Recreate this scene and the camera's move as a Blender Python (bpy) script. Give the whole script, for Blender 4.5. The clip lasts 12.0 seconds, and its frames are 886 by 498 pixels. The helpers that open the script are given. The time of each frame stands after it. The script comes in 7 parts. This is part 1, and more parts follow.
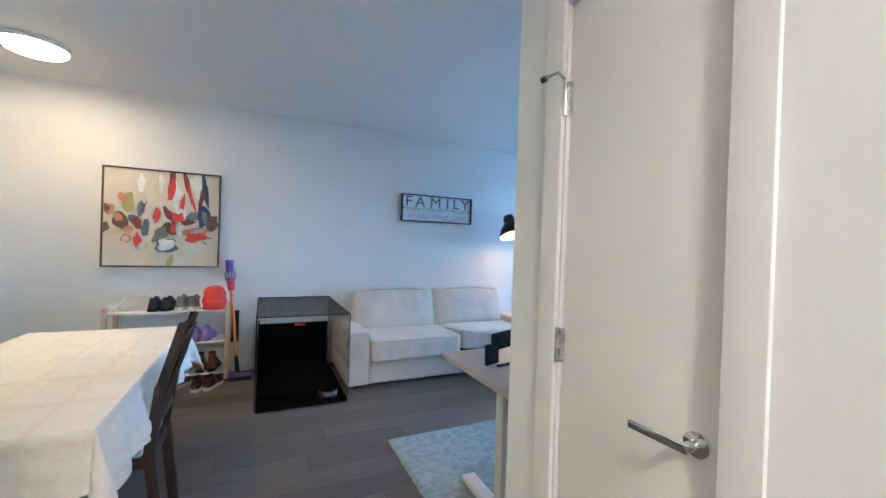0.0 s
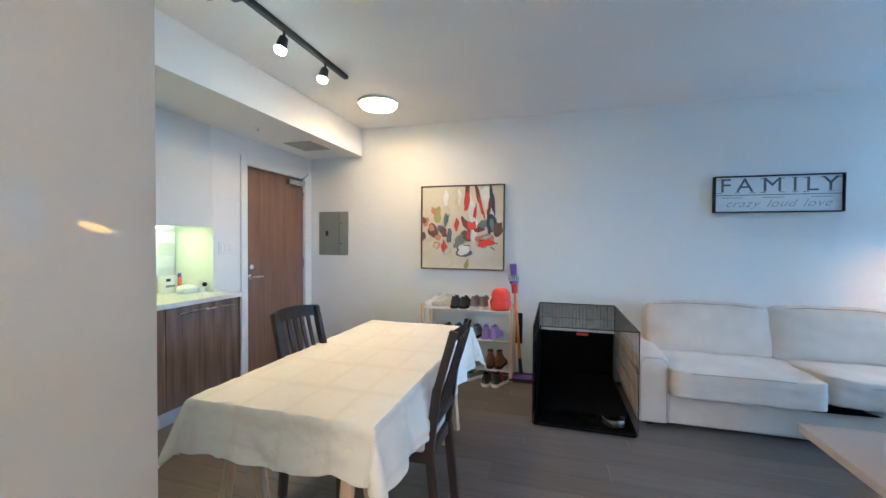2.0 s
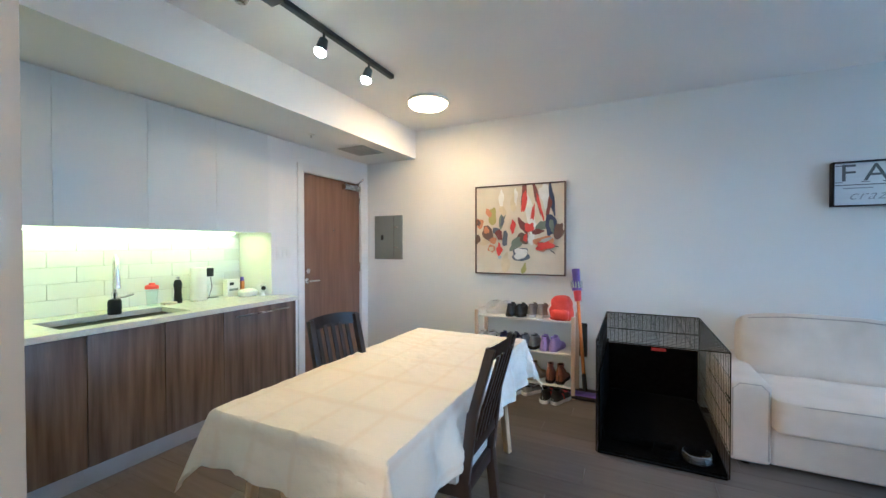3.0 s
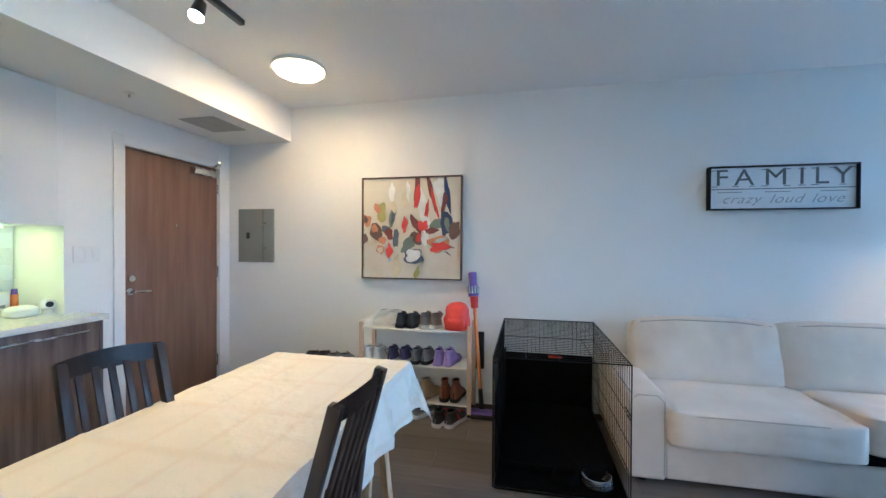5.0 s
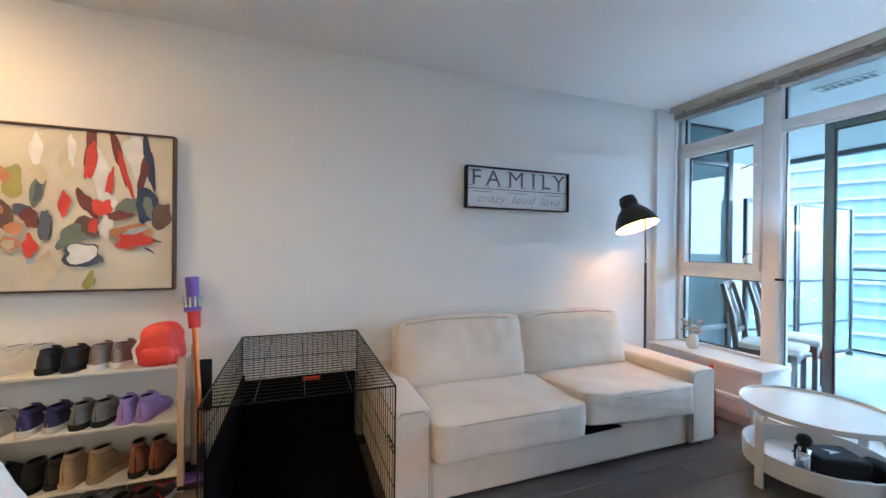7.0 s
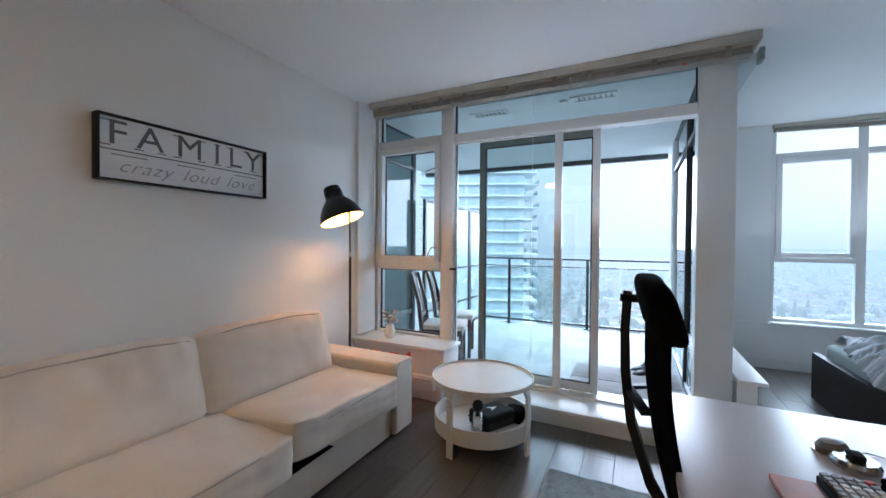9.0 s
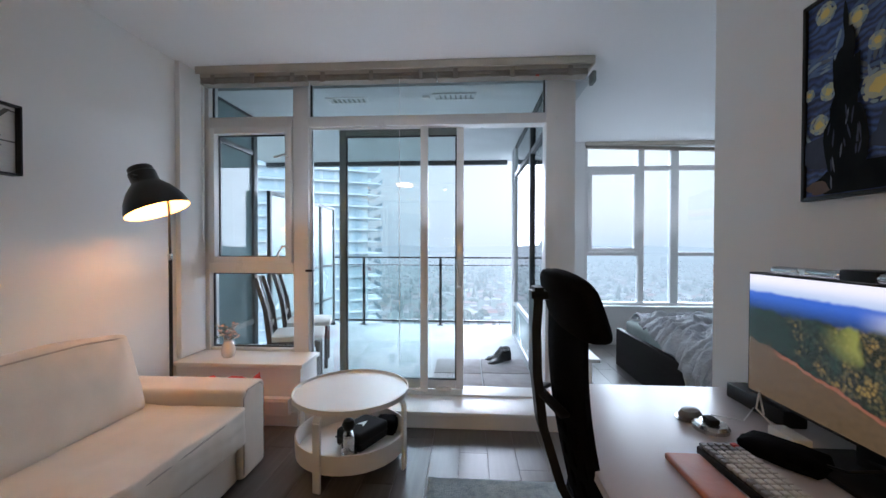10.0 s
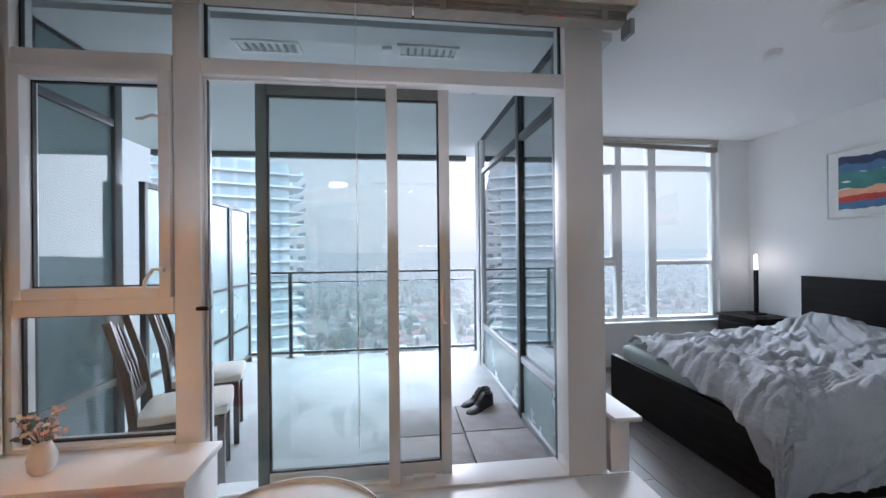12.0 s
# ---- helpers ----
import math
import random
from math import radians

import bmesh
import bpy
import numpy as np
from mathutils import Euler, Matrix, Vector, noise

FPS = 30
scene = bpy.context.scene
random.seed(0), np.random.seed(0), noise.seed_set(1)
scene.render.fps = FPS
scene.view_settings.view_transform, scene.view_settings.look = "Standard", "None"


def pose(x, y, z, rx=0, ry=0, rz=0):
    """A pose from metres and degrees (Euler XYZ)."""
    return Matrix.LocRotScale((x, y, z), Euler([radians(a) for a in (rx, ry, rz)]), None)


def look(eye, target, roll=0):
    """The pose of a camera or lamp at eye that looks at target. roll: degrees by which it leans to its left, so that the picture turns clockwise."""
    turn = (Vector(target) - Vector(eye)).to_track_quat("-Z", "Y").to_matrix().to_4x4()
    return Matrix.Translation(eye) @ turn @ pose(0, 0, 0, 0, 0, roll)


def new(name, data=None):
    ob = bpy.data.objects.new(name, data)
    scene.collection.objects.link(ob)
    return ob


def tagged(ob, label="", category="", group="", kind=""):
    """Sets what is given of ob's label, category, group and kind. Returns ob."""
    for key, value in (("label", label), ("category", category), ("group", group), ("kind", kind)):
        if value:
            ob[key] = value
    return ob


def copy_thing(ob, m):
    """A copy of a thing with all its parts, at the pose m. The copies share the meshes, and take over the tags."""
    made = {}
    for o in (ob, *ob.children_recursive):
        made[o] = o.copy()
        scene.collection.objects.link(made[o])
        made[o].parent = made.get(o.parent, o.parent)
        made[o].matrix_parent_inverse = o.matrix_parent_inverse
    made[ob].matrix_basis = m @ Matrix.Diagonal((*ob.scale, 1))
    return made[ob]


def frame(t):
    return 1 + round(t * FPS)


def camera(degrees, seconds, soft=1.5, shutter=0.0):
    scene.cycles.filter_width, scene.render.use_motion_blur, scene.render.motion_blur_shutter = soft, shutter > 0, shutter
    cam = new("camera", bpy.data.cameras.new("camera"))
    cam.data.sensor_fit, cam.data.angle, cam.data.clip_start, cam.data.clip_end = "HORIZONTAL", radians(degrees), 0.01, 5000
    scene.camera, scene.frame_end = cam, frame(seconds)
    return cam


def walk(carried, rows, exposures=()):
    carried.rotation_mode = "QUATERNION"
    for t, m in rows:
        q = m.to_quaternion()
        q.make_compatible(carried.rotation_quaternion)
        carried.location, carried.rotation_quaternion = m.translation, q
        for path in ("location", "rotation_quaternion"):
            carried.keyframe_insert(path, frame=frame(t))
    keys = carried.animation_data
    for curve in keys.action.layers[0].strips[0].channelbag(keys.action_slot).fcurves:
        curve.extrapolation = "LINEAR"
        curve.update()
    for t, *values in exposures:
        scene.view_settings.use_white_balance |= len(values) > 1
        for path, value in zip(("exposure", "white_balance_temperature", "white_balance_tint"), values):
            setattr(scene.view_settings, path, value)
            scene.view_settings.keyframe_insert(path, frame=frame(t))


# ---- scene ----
cam = camera(97.8, 12.0, soft=1.5)
PATH = [
    (0, (0.825, 2.06, 1.34), (1.672, 3.872, 1.328), 1.9),
    (0.5, (0.869, 2.149, 1.353), (1.326, 4.096, 1.333), 1.8),
    (1, (0.923, 2.217, 1.353), (1.023, 4.214, 1.318), 1.7),
    (1.5, (0.936, 2.321, 1.349), (0.685, 4.305, 1.301), 1.1),
    (2, (0.945, 2.416, 1.365), (0.389, 4.337, 1.325), 0.4),
    (2.5, (0.988, 2.539, 1.384), (0.185, 4.371, 1.347), -0.1),
    (2.7, (1.015, 2.584, 1.376), (0.134, 4.379, 1.348), -0.1),
    (4.3, (0.94, 2.992, 1.367), (0.192, 4.847, 1.37), -0.3),
    (4.5, (0.953, 3.057, 1.364), (0.281, 4.941, 1.364), -0.0),
    (5, (0.971, 3.189, 1.36), (0.554, 5.145, 1.343), 0.3),
    (5.5, (0.972, 3.347, 1.362), (0.838, 5.342, 1.33), 0.2),
    (6, (0.985, 3.484, 1.356), (1.135, 5.478, 1.321), 0.1),
    (6.5, (1.06, 3.631, 1.348), (1.481, 5.586, 1.328), 0.5),
    (7, (1.13, 3.761, 1.326), (1.829, 5.635, 1.32), 0.6),
    (7.2, (1.13, 3.82, 1.338), (1.962, 5.639, 1.325), 0.7),
    (8.8, (1.376, 4.106, 1.336), (3.086, 5.142, 1.311), 0.4),
    (9, (1.405, 4.149, 1.337), (3.195, 5.041, 1.31), 0.5),
    (9.5, (1.476, 4.267, 1.344), (3.417, 4.747, 1.312), 0.2),
    (10, (1.579, 4.374, 1.325), (3.575, 4.5, 1.298), 0.1),
    (10.5, (1.754, 4.454, 1.338), (3.751, 4.343, 1.312), 0.1),
    (11, (1.974, 4.601, 1.344), (3.962, 4.39, 1.325), -0.2),
    (11.2, (2.083, 4.635, 1.344), (4.07, 4.408, 1.334), 0.1),
    (11.5, (2.256, 4.677, 1.362), (4.244, 4.454, 1.35), -0.2),
    (12, (2.581, 4.705, 1.381), (4.566, 4.459, 1.384), -0.6),
]
EXPOSURES = [(0.0, 1.78, 3980, 1), (0.8, 1.84, 3930, 0), (2.7, 1.88, 4220, 0), (4.4, 1.82, 4060, 0), (5.0, 1.80, 4100, 0), (6.0, 1.85, 4220, 1), (6.6, 1.84, 4700, 6), (7.2, 1.82, 4880, 6), (8.8, 1.22, 5450, 11), (10.0, 1.02, 5850, 16), (12.0, 0.95, 6200, 21)]
walk(cam, [(t, look(eye, target, roll)) for t, eye, target, roll in PATH], EXPOSURES)

# ---- plan, in metres ----
CEIL = 2.67
NORTH = 6.53          # wall with the sign
WEST = -1.93          # wall with the entry door
HALL_E = 1.65         # hall wall with the narrow door
PART_Y = 3.22         # north face of the partition behind the desk
GLASS = 4.65          # window wall
SOUTH = 0.42          # bedroom wall with the headboard
EAST = 6.80           # bedroom window wall
DECK = 0.06

# ---- world and large lights ----
world = bpy.data.worlds.new("overcast")
scene.world = world
world.use_nodes = True
wn, wl = world.node_tree.nodes, world.node_tree.links
wn.clear()
w_out = wn.new("ShaderNodeOutputWorld")
w_bg = wn.new("ShaderNodeBackground")
w_sky = wn.new("ShaderNodeTexSky")
w_sky.sky_type = "NISHITA"
w_sky.sun_disc = False
w_sky.sun_elevation, w_sky.sun_rotation = radians(15), radians(112)
w_sky.dust_density, w_sky.air_density = 4.0, 1.2
w_mul = wn.new("ShaderNodeVectorMath")
w_mul.operation = "SCALE"
w_mul.inputs["Scale"].default_value = 0.085
w_mix = wn.new("ShaderNodeMixRGB")
w_mix.inputs["Fac"].default_value = 0.95
w_mix.inputs["Color2"].default_value = (0.77, 0.90, 1.0, 1)
wl.new(w_sky.outputs["Color"], w_mul.inputs[0])
wl.new(w_mul.outputs["Vector"], w_mix.inputs["Color1"])
# an overcast sky: brighter towards the zenith
w_co = wn.new("ShaderNodeTexCoord")
w_sep = wn.new("ShaderNodeSeparateXYZ")
w_rng = wn.new("ShaderNodeMapRange")
w_rng.inputs["From Min"].default_value, w_rng.inputs["From Max"].default_value = 0.36, 0.85
w_rng.inputs["To Min"].default_value, w_rng.inputs["To Max"].default_value = 0.58, 7.0
wl.new(w_co.outputs["Generated"], w_sep.inputs["Vector"])
wl.new(w_sep.outputs["Z"], w_rng.inputs["Value"])
w_low = wn.new("ShaderNodeMapRange")
w_low.interpolation_type = "SMOOTHSTEP"
w_low.inputs["From Min"].default_value, w_low.inputs["From Max"].default_value = -0.01, 0.16
w_low.inputs["To Min"].default_value, w_low.inputs["To Max"].default_value = 0.94, 1.0
w_lev = wn.new("ShaderNodeMath")
w_lev.operation = "MULTIPLY"
wl.new(w_sep.outputs["Z"], w_low.inputs["Value"])
wl.new(w_low.outputs["Result"], w_lev.inputs[0])
wl.new(w_rng.outputs["Result"], w_lev.inputs[1])
wl.new(w_lev.outputs["Value"], w_bg.inputs["Strength"])
wl.new(w_mix.outputs["Color"], w_bg.inputs["Color"])
wl.new(w_bg.outputs["Background"], w_out.inputs["Surface"])


def lamp(name, kind, energy, colour, pose_m, **settings):
    data = bpy.data.lights.new(name, kind)
    data.energy, data.color = energy, colour
    for key, value in settings.items():
        if key == "size":
            data.size = value
        elif key == "size_y":
            data.shape, data.size_y = "RECTANGLE", value
        elif key == "disk":
            data.shape, data.size = "DISK", value
        elif key == "radius":
            data.shadow_soft_size = value
        elif key == "cone":
            data.spot_size, data.spot_blend = radians(value), 0.6
        elif key == "angle":
            data.angle = radians(value)
    ob = new(name, data)
    ob.matrix_world = pose_m
    return ob


WARM, LEDC = (1.0, 0.52, 0.17), (1.0, 0.78, 0.14)
lamp("sun", "SUN", 4.7, (0.88, 0.93, 1.0), look((9, 2.2, 2.6), (3, 4.6, 0.9)), angle=70)
lamp("ceiling_light_glow", "AREA", 4.2, WARM, pose(-0.657, 5.745, CEIL - 0.078), disk=0.34)
for ly, power in ((4.43, 15), (4.87, 15)):
    lamp("track_spot_glow", "SPOT", power, WARM, look((-0.668, ly - 0.02, CEIL - 0.185), (-0.15, ly - 0.30, 0.7)), cone=112, radius=0.03)
lamp("under_cabinet_glow", "AREA", 1.9, LEDC, pose(-2.12, 3.75, 1.468), size=0.06, size_y=2.6)
lamp("floor_lamp_glow", "SPOT", 1.2, (1.0, 0.64, 0.28), look((3.75, 6.20, 1.60), (3.72, 6.05, 0.9)), cone=150, radius=0.07)
# added area lamps inside the windows, standing in for sky and balcony bounce light
lamp("bedroom_glazing_fill", "AREA", 2.0, (0.90, 0.94, 1.0), look((5.55, 3.42, 1.5), (5.55, 1.6, 1.5)), size=1.3, size_y=1.0)
lamp("door_fill", "AREA", 1.8, (0.93, 0.96, 1.0), pose(4.33, 4.80, 1.44, 180, 0, 0), size=0.08, size_y=1.7)
lamp("bedroom_window_fill", "AREA", 1.2, (0.90, 0.95, 1.0), pose(6.55, 1.90, 1.44, 180, 0, 0), size=0.08, size_y=1.8)
lamp("hall_light_glow", "AREA", 25, (1.0, 0.64, 0.35), pose(0.95, 0.75, CEIL - 0.078), disk=0.34)
lamp("bedside_glow", "POINT", 2.2, (1.0, 0.95, 0.88), pose(6.54, 0.60, 1.20), radius=0.012)


# ---- materials ----
def material(name, a, b=None, scale=6.0, rough=0.5, metal=0.0, bump=0.0, bump_scale=60.0, coat=0.0, stretch=(1, 1, 1), detail=4.0,
             random=0.0, sheen=0.0, rough_var=0.08, spec=0.5):
    """Two colours mixed by stretched noise, a finer noise for relief, and roughness that varies a little."""
    m = bpy.data.materials.new(name)
    m.use_nodes = True
    n, l = m.node_tree.nodes, m.node_tree.links
    s = n["Principled BSDF"]
    s.inputs["Metallic"].default_value = metal
    s.inputs["Coat Weight"].default_value = coat
    s.inputs["Specular IOR Level"].default_value = spec
    s.inputs["Coat Roughness"].default_value = 0.06
    s.inputs["Sheen Weight"].default_value = sheen
    co = n.new("ShaderNodeTexCoord")
    mp = n.new("ShaderNodeMapping")
    mp.inputs["Scale"].default_value = stretch
    l.new(co.outputs["Object"], mp.inputs["Vector"])
    noise_a = n.new("ShaderNodeTexNoise")
    noise_a.inputs["Scale"].default_value = scale
    noise_a.inputs["Detail"].default_value = detail
    l.new(mp.outputs["Vector"], noise_a.inputs["Vector"])
    ramp = n.new("ShaderNodeValToRGB")
    ramp.color_ramp.elements[0].position, ramp.color_ramp.elements[1].position = 0.3, 0.7
    b = b or tuple(min(1, c * 1.08) for c in a)
    ramp.color_ramp.elements[0].color, ramp.color_ramp.elements[1].color = (*a, 1), (*b, 1)
    l.new(noise_a.outputs["Fac"], ramp.inputs["Fac"])
    colour = ramp.outputs["Color"]
    if random:
        info = n.new("ShaderNodeObjectInfo")
        hsv = n.new("ShaderNodeHueSaturation")
        rng = n.new("ShaderNodeMapRange")
        rng.inputs["To Min"].default_value, rng.inputs["To Max"].default_value = 1 - random, 1 + random
        l.new(info.outputs["Random"], rng.inputs["Value"])
        l.new(rng.outputs["Result"], hsv.inputs["Value"])
        l.new(colour, hsv.inputs["Color"])
        colour = hsv.outputs["Color"]
    l.new(colour, s.inputs["Base Color"])
    r = n.new("ShaderNodeMapRange")
    r.inputs["To Min"].default_value, r.inputs["To Max"].default_value = max(0.02, rough - rough_var), min(1, rough + rough_var)
    l.new(noise_a.outputs["Fac"], r.inputs["Value"])
    l.new(r.outputs["Result"], s.inputs["Roughness"])
    if bump:
        noise_b = n.new("ShaderNodeTexNoise")
        noise_b.inputs["Scale"].default_value = bump_scale
        noise_b.inputs["Detail"].default_value = 3
        l.new(mp.outputs["Vector"], noise_b.inputs["Vector"])
        bp = n.new("ShaderNodeBump")
        bp.inputs["Strength"].default_value = bump
        bp.inputs["Distance"].default_value = 0.01
        l.new(noise_b.outputs["Fac"], bp.inputs["Height"])
        l.new(bp.outputs["Normal"], s.inputs["Normal"])
    return m


def emitter(name, colour, strength):
    m = bpy.data.materials.new(name)
    m.use_nodes = True
    s = m.node_tree.nodes["Principled BSDF"]
    s.inputs["Base Color"].default_value = (*colour, 1)
    s.inputs["Emission Color"].default_value = (*colour, 1)
    s.inputs["Emission Strength"].default_value = strength
    return m


def glazing(name, tint, gloss=0.05):
    """A thin pane: clear with a tint, and a mirror's share by Fresnel."""
    m = bpy.data.materials.new(name)
    m.use_nodes = True
    n, l = m.node_tree.nodes, m.node_tree.links
    n.remove(n["Principled BSDF"])
    clear = n.new("ShaderNodeBsdfTransparent")
    clear.inputs["Color"].default_value = (*tint, 1)
    shine = n.new("ShaderNodeBsdfGlossy")
    shine.inputs["Roughness"].default_value = 0.01
    ior = 1.45 + gloss
    f0 = ((ior - 1) / (ior + 1)) ** 2
    edge = n.new("ShaderNodeLayerWeight")
    edge.inputs["Blend"].default_value = 0.5
    power = n.new("ShaderNodeMath")
    power.operation = "POWER"
    power.inputs[1].default_value = 5.0
    l.new(edge.outputs["Facing"], power.inputs[0])
    fres = n.new("ShaderNodeMath")
    fres.operation = "MULTIPLY_ADD"
    fres.inputs[1].default_value, fres.inputs[2].default_value = 1 - f0, f0
    l.new(power.outputs["Value"], fres.inputs[0])
    mix = n.new("ShaderNodeMixShader")
    l.new(fres.outputs["Value"], mix.inputs["Fac"])
    l.new(clear.outputs["BSDF"], mix.inputs[1])
    l.new(shine.outputs["BSDF"], mix.inputs[2])
    l.new(mix.outputs["Shader"], n["Material Output"].inputs["Surface"])
    return m


def grain(name, dark, light, along, rough=0.35, random=0.0, coat=0.0, relief=0.08):
    """Wood with long streaks along one axis, from stretched noise at two scales."""
    st = [9.0, 9.0, 9.0]
    st["xyz".index(along)] = 0.55
    return material(name, dark, light, scale=3.2, rough=rough, bump=relief, bump_scale=22, stretch=tuple(st), detail=7, random=random, coat=coat)


M = {}
M["wall"] = material("wall_paint", (0.79, 0.79, 0.775), (0.83, 0.83, 0.815), 1.2, 0.75, bump=0.05, bump_scale=180)
M["ceiling"] = material("ceiling_paint", (0.85, 0.85, 0.85), (0.88, 0.88, 0.88), 0.9, 0.85, bump=0.05, bump_scale=140)
M["trim"] = material("white_trim_paint", (0.78, 0.77, 0.75), (0.82, 0.81, 0.79), 3, 0.35, bump=0.02)
M["door_white"] = material("white_door_paint", (0.77, 0.75, 0.72), (0.80, 0.78, 0.75), 1.5, 0.38, bump=0.03, bump_scale=40)
M["plank"] = grain("grey_brown_laminate", (0.092, 0.080, 0.072), (0.140, 0.124, 0.112), "x", 0.31, random=0.16, relief=0.012)
M["joint"] = material("dark_joint", (0.03, 0.026, 0.024), None, 10, 0.8)
M["walnut"] = grain("brown_striped_veneer", (0.075, 0.052, 0.042), (0.20, 0.145, 0.115), "z", 0.38)
M["gloss_white"] = material("white_gloss_lacquer", (0.74, 0.75, 0.74), (0.76, 0.77, 0.76), 2, 0.30, coat=0.08, rough_var=0.03)
M["gloss_greige"] = material("greige_gloss_panel", (0.60, 0.57, 0.53), (0.62, 0.59, 0.55), 2, 0.03, coat=0.2, rough_var=0.01)
M["gloss_greige"].node_tree.nodes["Principled BSDF"].inputs["IOR"].default_value = 1.6
M["stone"] = material("pale_quartz", (0.62, 0.62, 0.58), (0.72, 0.72, 0.68), 40, 0.22)
M["tile"] = material("white_wall_tile", (0.76, 0.77, 0.74), (0.80, 0.81, 0.78), 5, 0.12, coat=0.3, random=0.03)
M["grout"] = material("grout", (0.64, 0.64, 0.61), None, 30, 0.9)
M["kick"] = material("brushed_grey_plinth", (0.42, 0.43, 0.45), (0.50, 0.51, 0.53), 5, 0.4, metal=0.5)
M["entry"] = grain("brown_wood_veneer_door", (0.16, 0.085, 0.05), (0.23, 0.13, 0.08), "z", 0.45)
M["steel"] = material("brushed_steel", (0.55, 0.55, 0.54), (0.66, 0.66, 0.65), 20, 0.26, metal=1.0)
M["chrome"] = material("chrome", (0.78, 0.78, 0.78), (0.84, 0.84, 0.84), 8, 0.08, metal=1.0, rough_var=0.03)
M["panel_grey"] = material("grey_enamel", (0.22, 0.24, 0.22), (0.25, 0.27, 0.25), 4, 0.45)
M["vent_paint"] = material("grey_vent_paint", (0.42, 0.43, 0.43), (0.46, 0.47, 0.47), 6, 0.6)
M["plastic_white"] = material("white_plastic", (0.75, 0.75, 0.73), None, 8, 0.35)
M["black"] = material("black_plastic", (0.012, 0.012, 0.013), (0.02, 0.02, 0.021), 12, 0.42, bump=0.04, bump_scale=120, spec=0.18)
M["black_fabric"] = material("black_fabric", (0.003, 0.003, 0.0035), (0.006, 0.006, 0.007), 30, 0.95, bump=0.2, bump_scale=200, spec=0.04)
M["wire"] = material("black_wire", (0.006, 0.006, 0.006), (0.012, 0.012, 0.012), 30, 0.4, metal=0.3, spec=0.18)
M["sofa"] = material("cream_sofa_cotton", (0.64, 0.56, 0.475), (0.72, 0.64, 0.55), 5, 0.95, bump=0.16, bump_scale=260, sheen=0.2)
M["seam"] = material("sofa_piping", (0.42, 0.37, 0.32), None, 20, 0.9)
M["cloth"] = None
M["pine"] = grain("pale_pine", (0.52, 0.36, 0.20), (0.66, 0.48, 0.29), "z", 0.5)
M["beech"] = grain("pale_beech", (0.50, 0.36, 0.25), (0.62, 0.46, 0.33), "z", 0.5)
M["shelf_white"] = material("white_shelf_board", (0.70, 0.68, 0.64), None, 6, 0.4)
M["dark_wood"] = grain("dark_brown_stained_wood", (0.020, 0.013, 0.011), (0.045, 0.030, 0.025), "z", 0.35)
M["frame_brown"] = grain("brown_picture_frame", (0.055, 0.028, 0.018), (0.10, 0.052, 0.032), "z", 0.4)
M["seat_cream"] = material("cream_seat_fabric", (0.55, 0.54, 0.50), (0.65, 0.64, 0.60), 14, 0.9, bump=0.15, bump_scale=150)
M["frame_white"] = material("white_window_frame", (0.74, 0.74, 0.73), (0.78, 0.78, 0.77), 3, 0.3)
M["gasket"] = material("black_gasket", (0.02, 0.022, 0.024), None, 10, 0.6)
M["alu_dark"] = material("dark_grey_aluminium", (0.045, 0.052, 0.056), (0.06, 0.067, 0.07), 6, 0.38, metal=0.5)
M["alu_green"] = material("grey_green_aluminium", (0.20, 0.23, 0.22), (0.24, 0.27, 0.26), 6, 0.38, metal=0.5)
M["glass"] = glazing("window_glass", (0.90, 0.94, 0.94), 0.15)
M["glass_clear"] = glazing("rail_glass", (0.95, 0.985, 0.98))
M["glass_dark"] = glazing("dark_reflecting_glass", (0.60, 0.68, 0.70), 1.6)
M["glass_teal"] = material("teal_spandrel_glass", (0.16, 0.235, 0.25), (0.18, 0.255, 0.27), 1.5, 0.03, rough_var=0.005)
M["glass_teal"].node_tree.nodes["Principled BSDF"].inputs["IOR"].default_value = 1.5
M["frost"] = material("frosted_glass", (0.66, 0.82, 0.83), (0.70, 0.85, 0.86), 3, 0.25)
M["frost"].node_tree.nodes["Principled BSDF"].inputs["Transmission Weight"].default_value = 0.55
M["blind"] = material("beige_blind_fabric", (0.50, 0.46, 0.39), (0.58, 0.54, 0.46), 6, 0.7)
M["blind_dark"] = material("taupe_folded_blind", (0.26, 0.235, 0.20), (0.33, 0.30, 0.26), 12, 0.8)
M["concrete"] = material("pale_balcony_concrete", (0.27, 0.285, 0.285), (0.40, 0.41, 0.41), 2.6, 0.6, bump=0.15, bump_scale=30, detail=8)
M["paver"] = material("brown_grey_paver", (0.29, 0.265, 0.26), (0.37, 0.345, 0.34), 9, 0.85, bump=0.25, bump_scale=70, random=0.08)
M["soffit"] = material("balcony_soffit_paint", (0.66, 0.68, 0.69), (0.70, 0.72, 0.73), 2, 0.8)
M["rug"] = material("pale_blue_grey_pile", (0.20, 0.255, 0.275), (0.37, 0.43, 0.44), 26, 1.0, bump=0.8, bump_scale=130, sheen=0.3)
M["desk"] = material("pale_grey_laminate", (0.46, 0.41, 0.405), (0.48, 0.43, 0.425), 6, 0.32)
M["white_metal"] = material("white_powder_coat", (0.74, 0.72, 0.69), (0.78, 0.76, 0.73), 5, 0.32)
M["duvet"] = material("grey_cotton_duvet", (0.32, 0.335, 0.345), (0.385, 0.40, 0.41), 5, 0.9, bump=0.5, bump_scale=45)
M["sheet"] = material("sage_bed_sheet", (0.32, 0.38, 0.36), (0.38, 0.44, 0.42), 6, 0.9, bump=0.15)
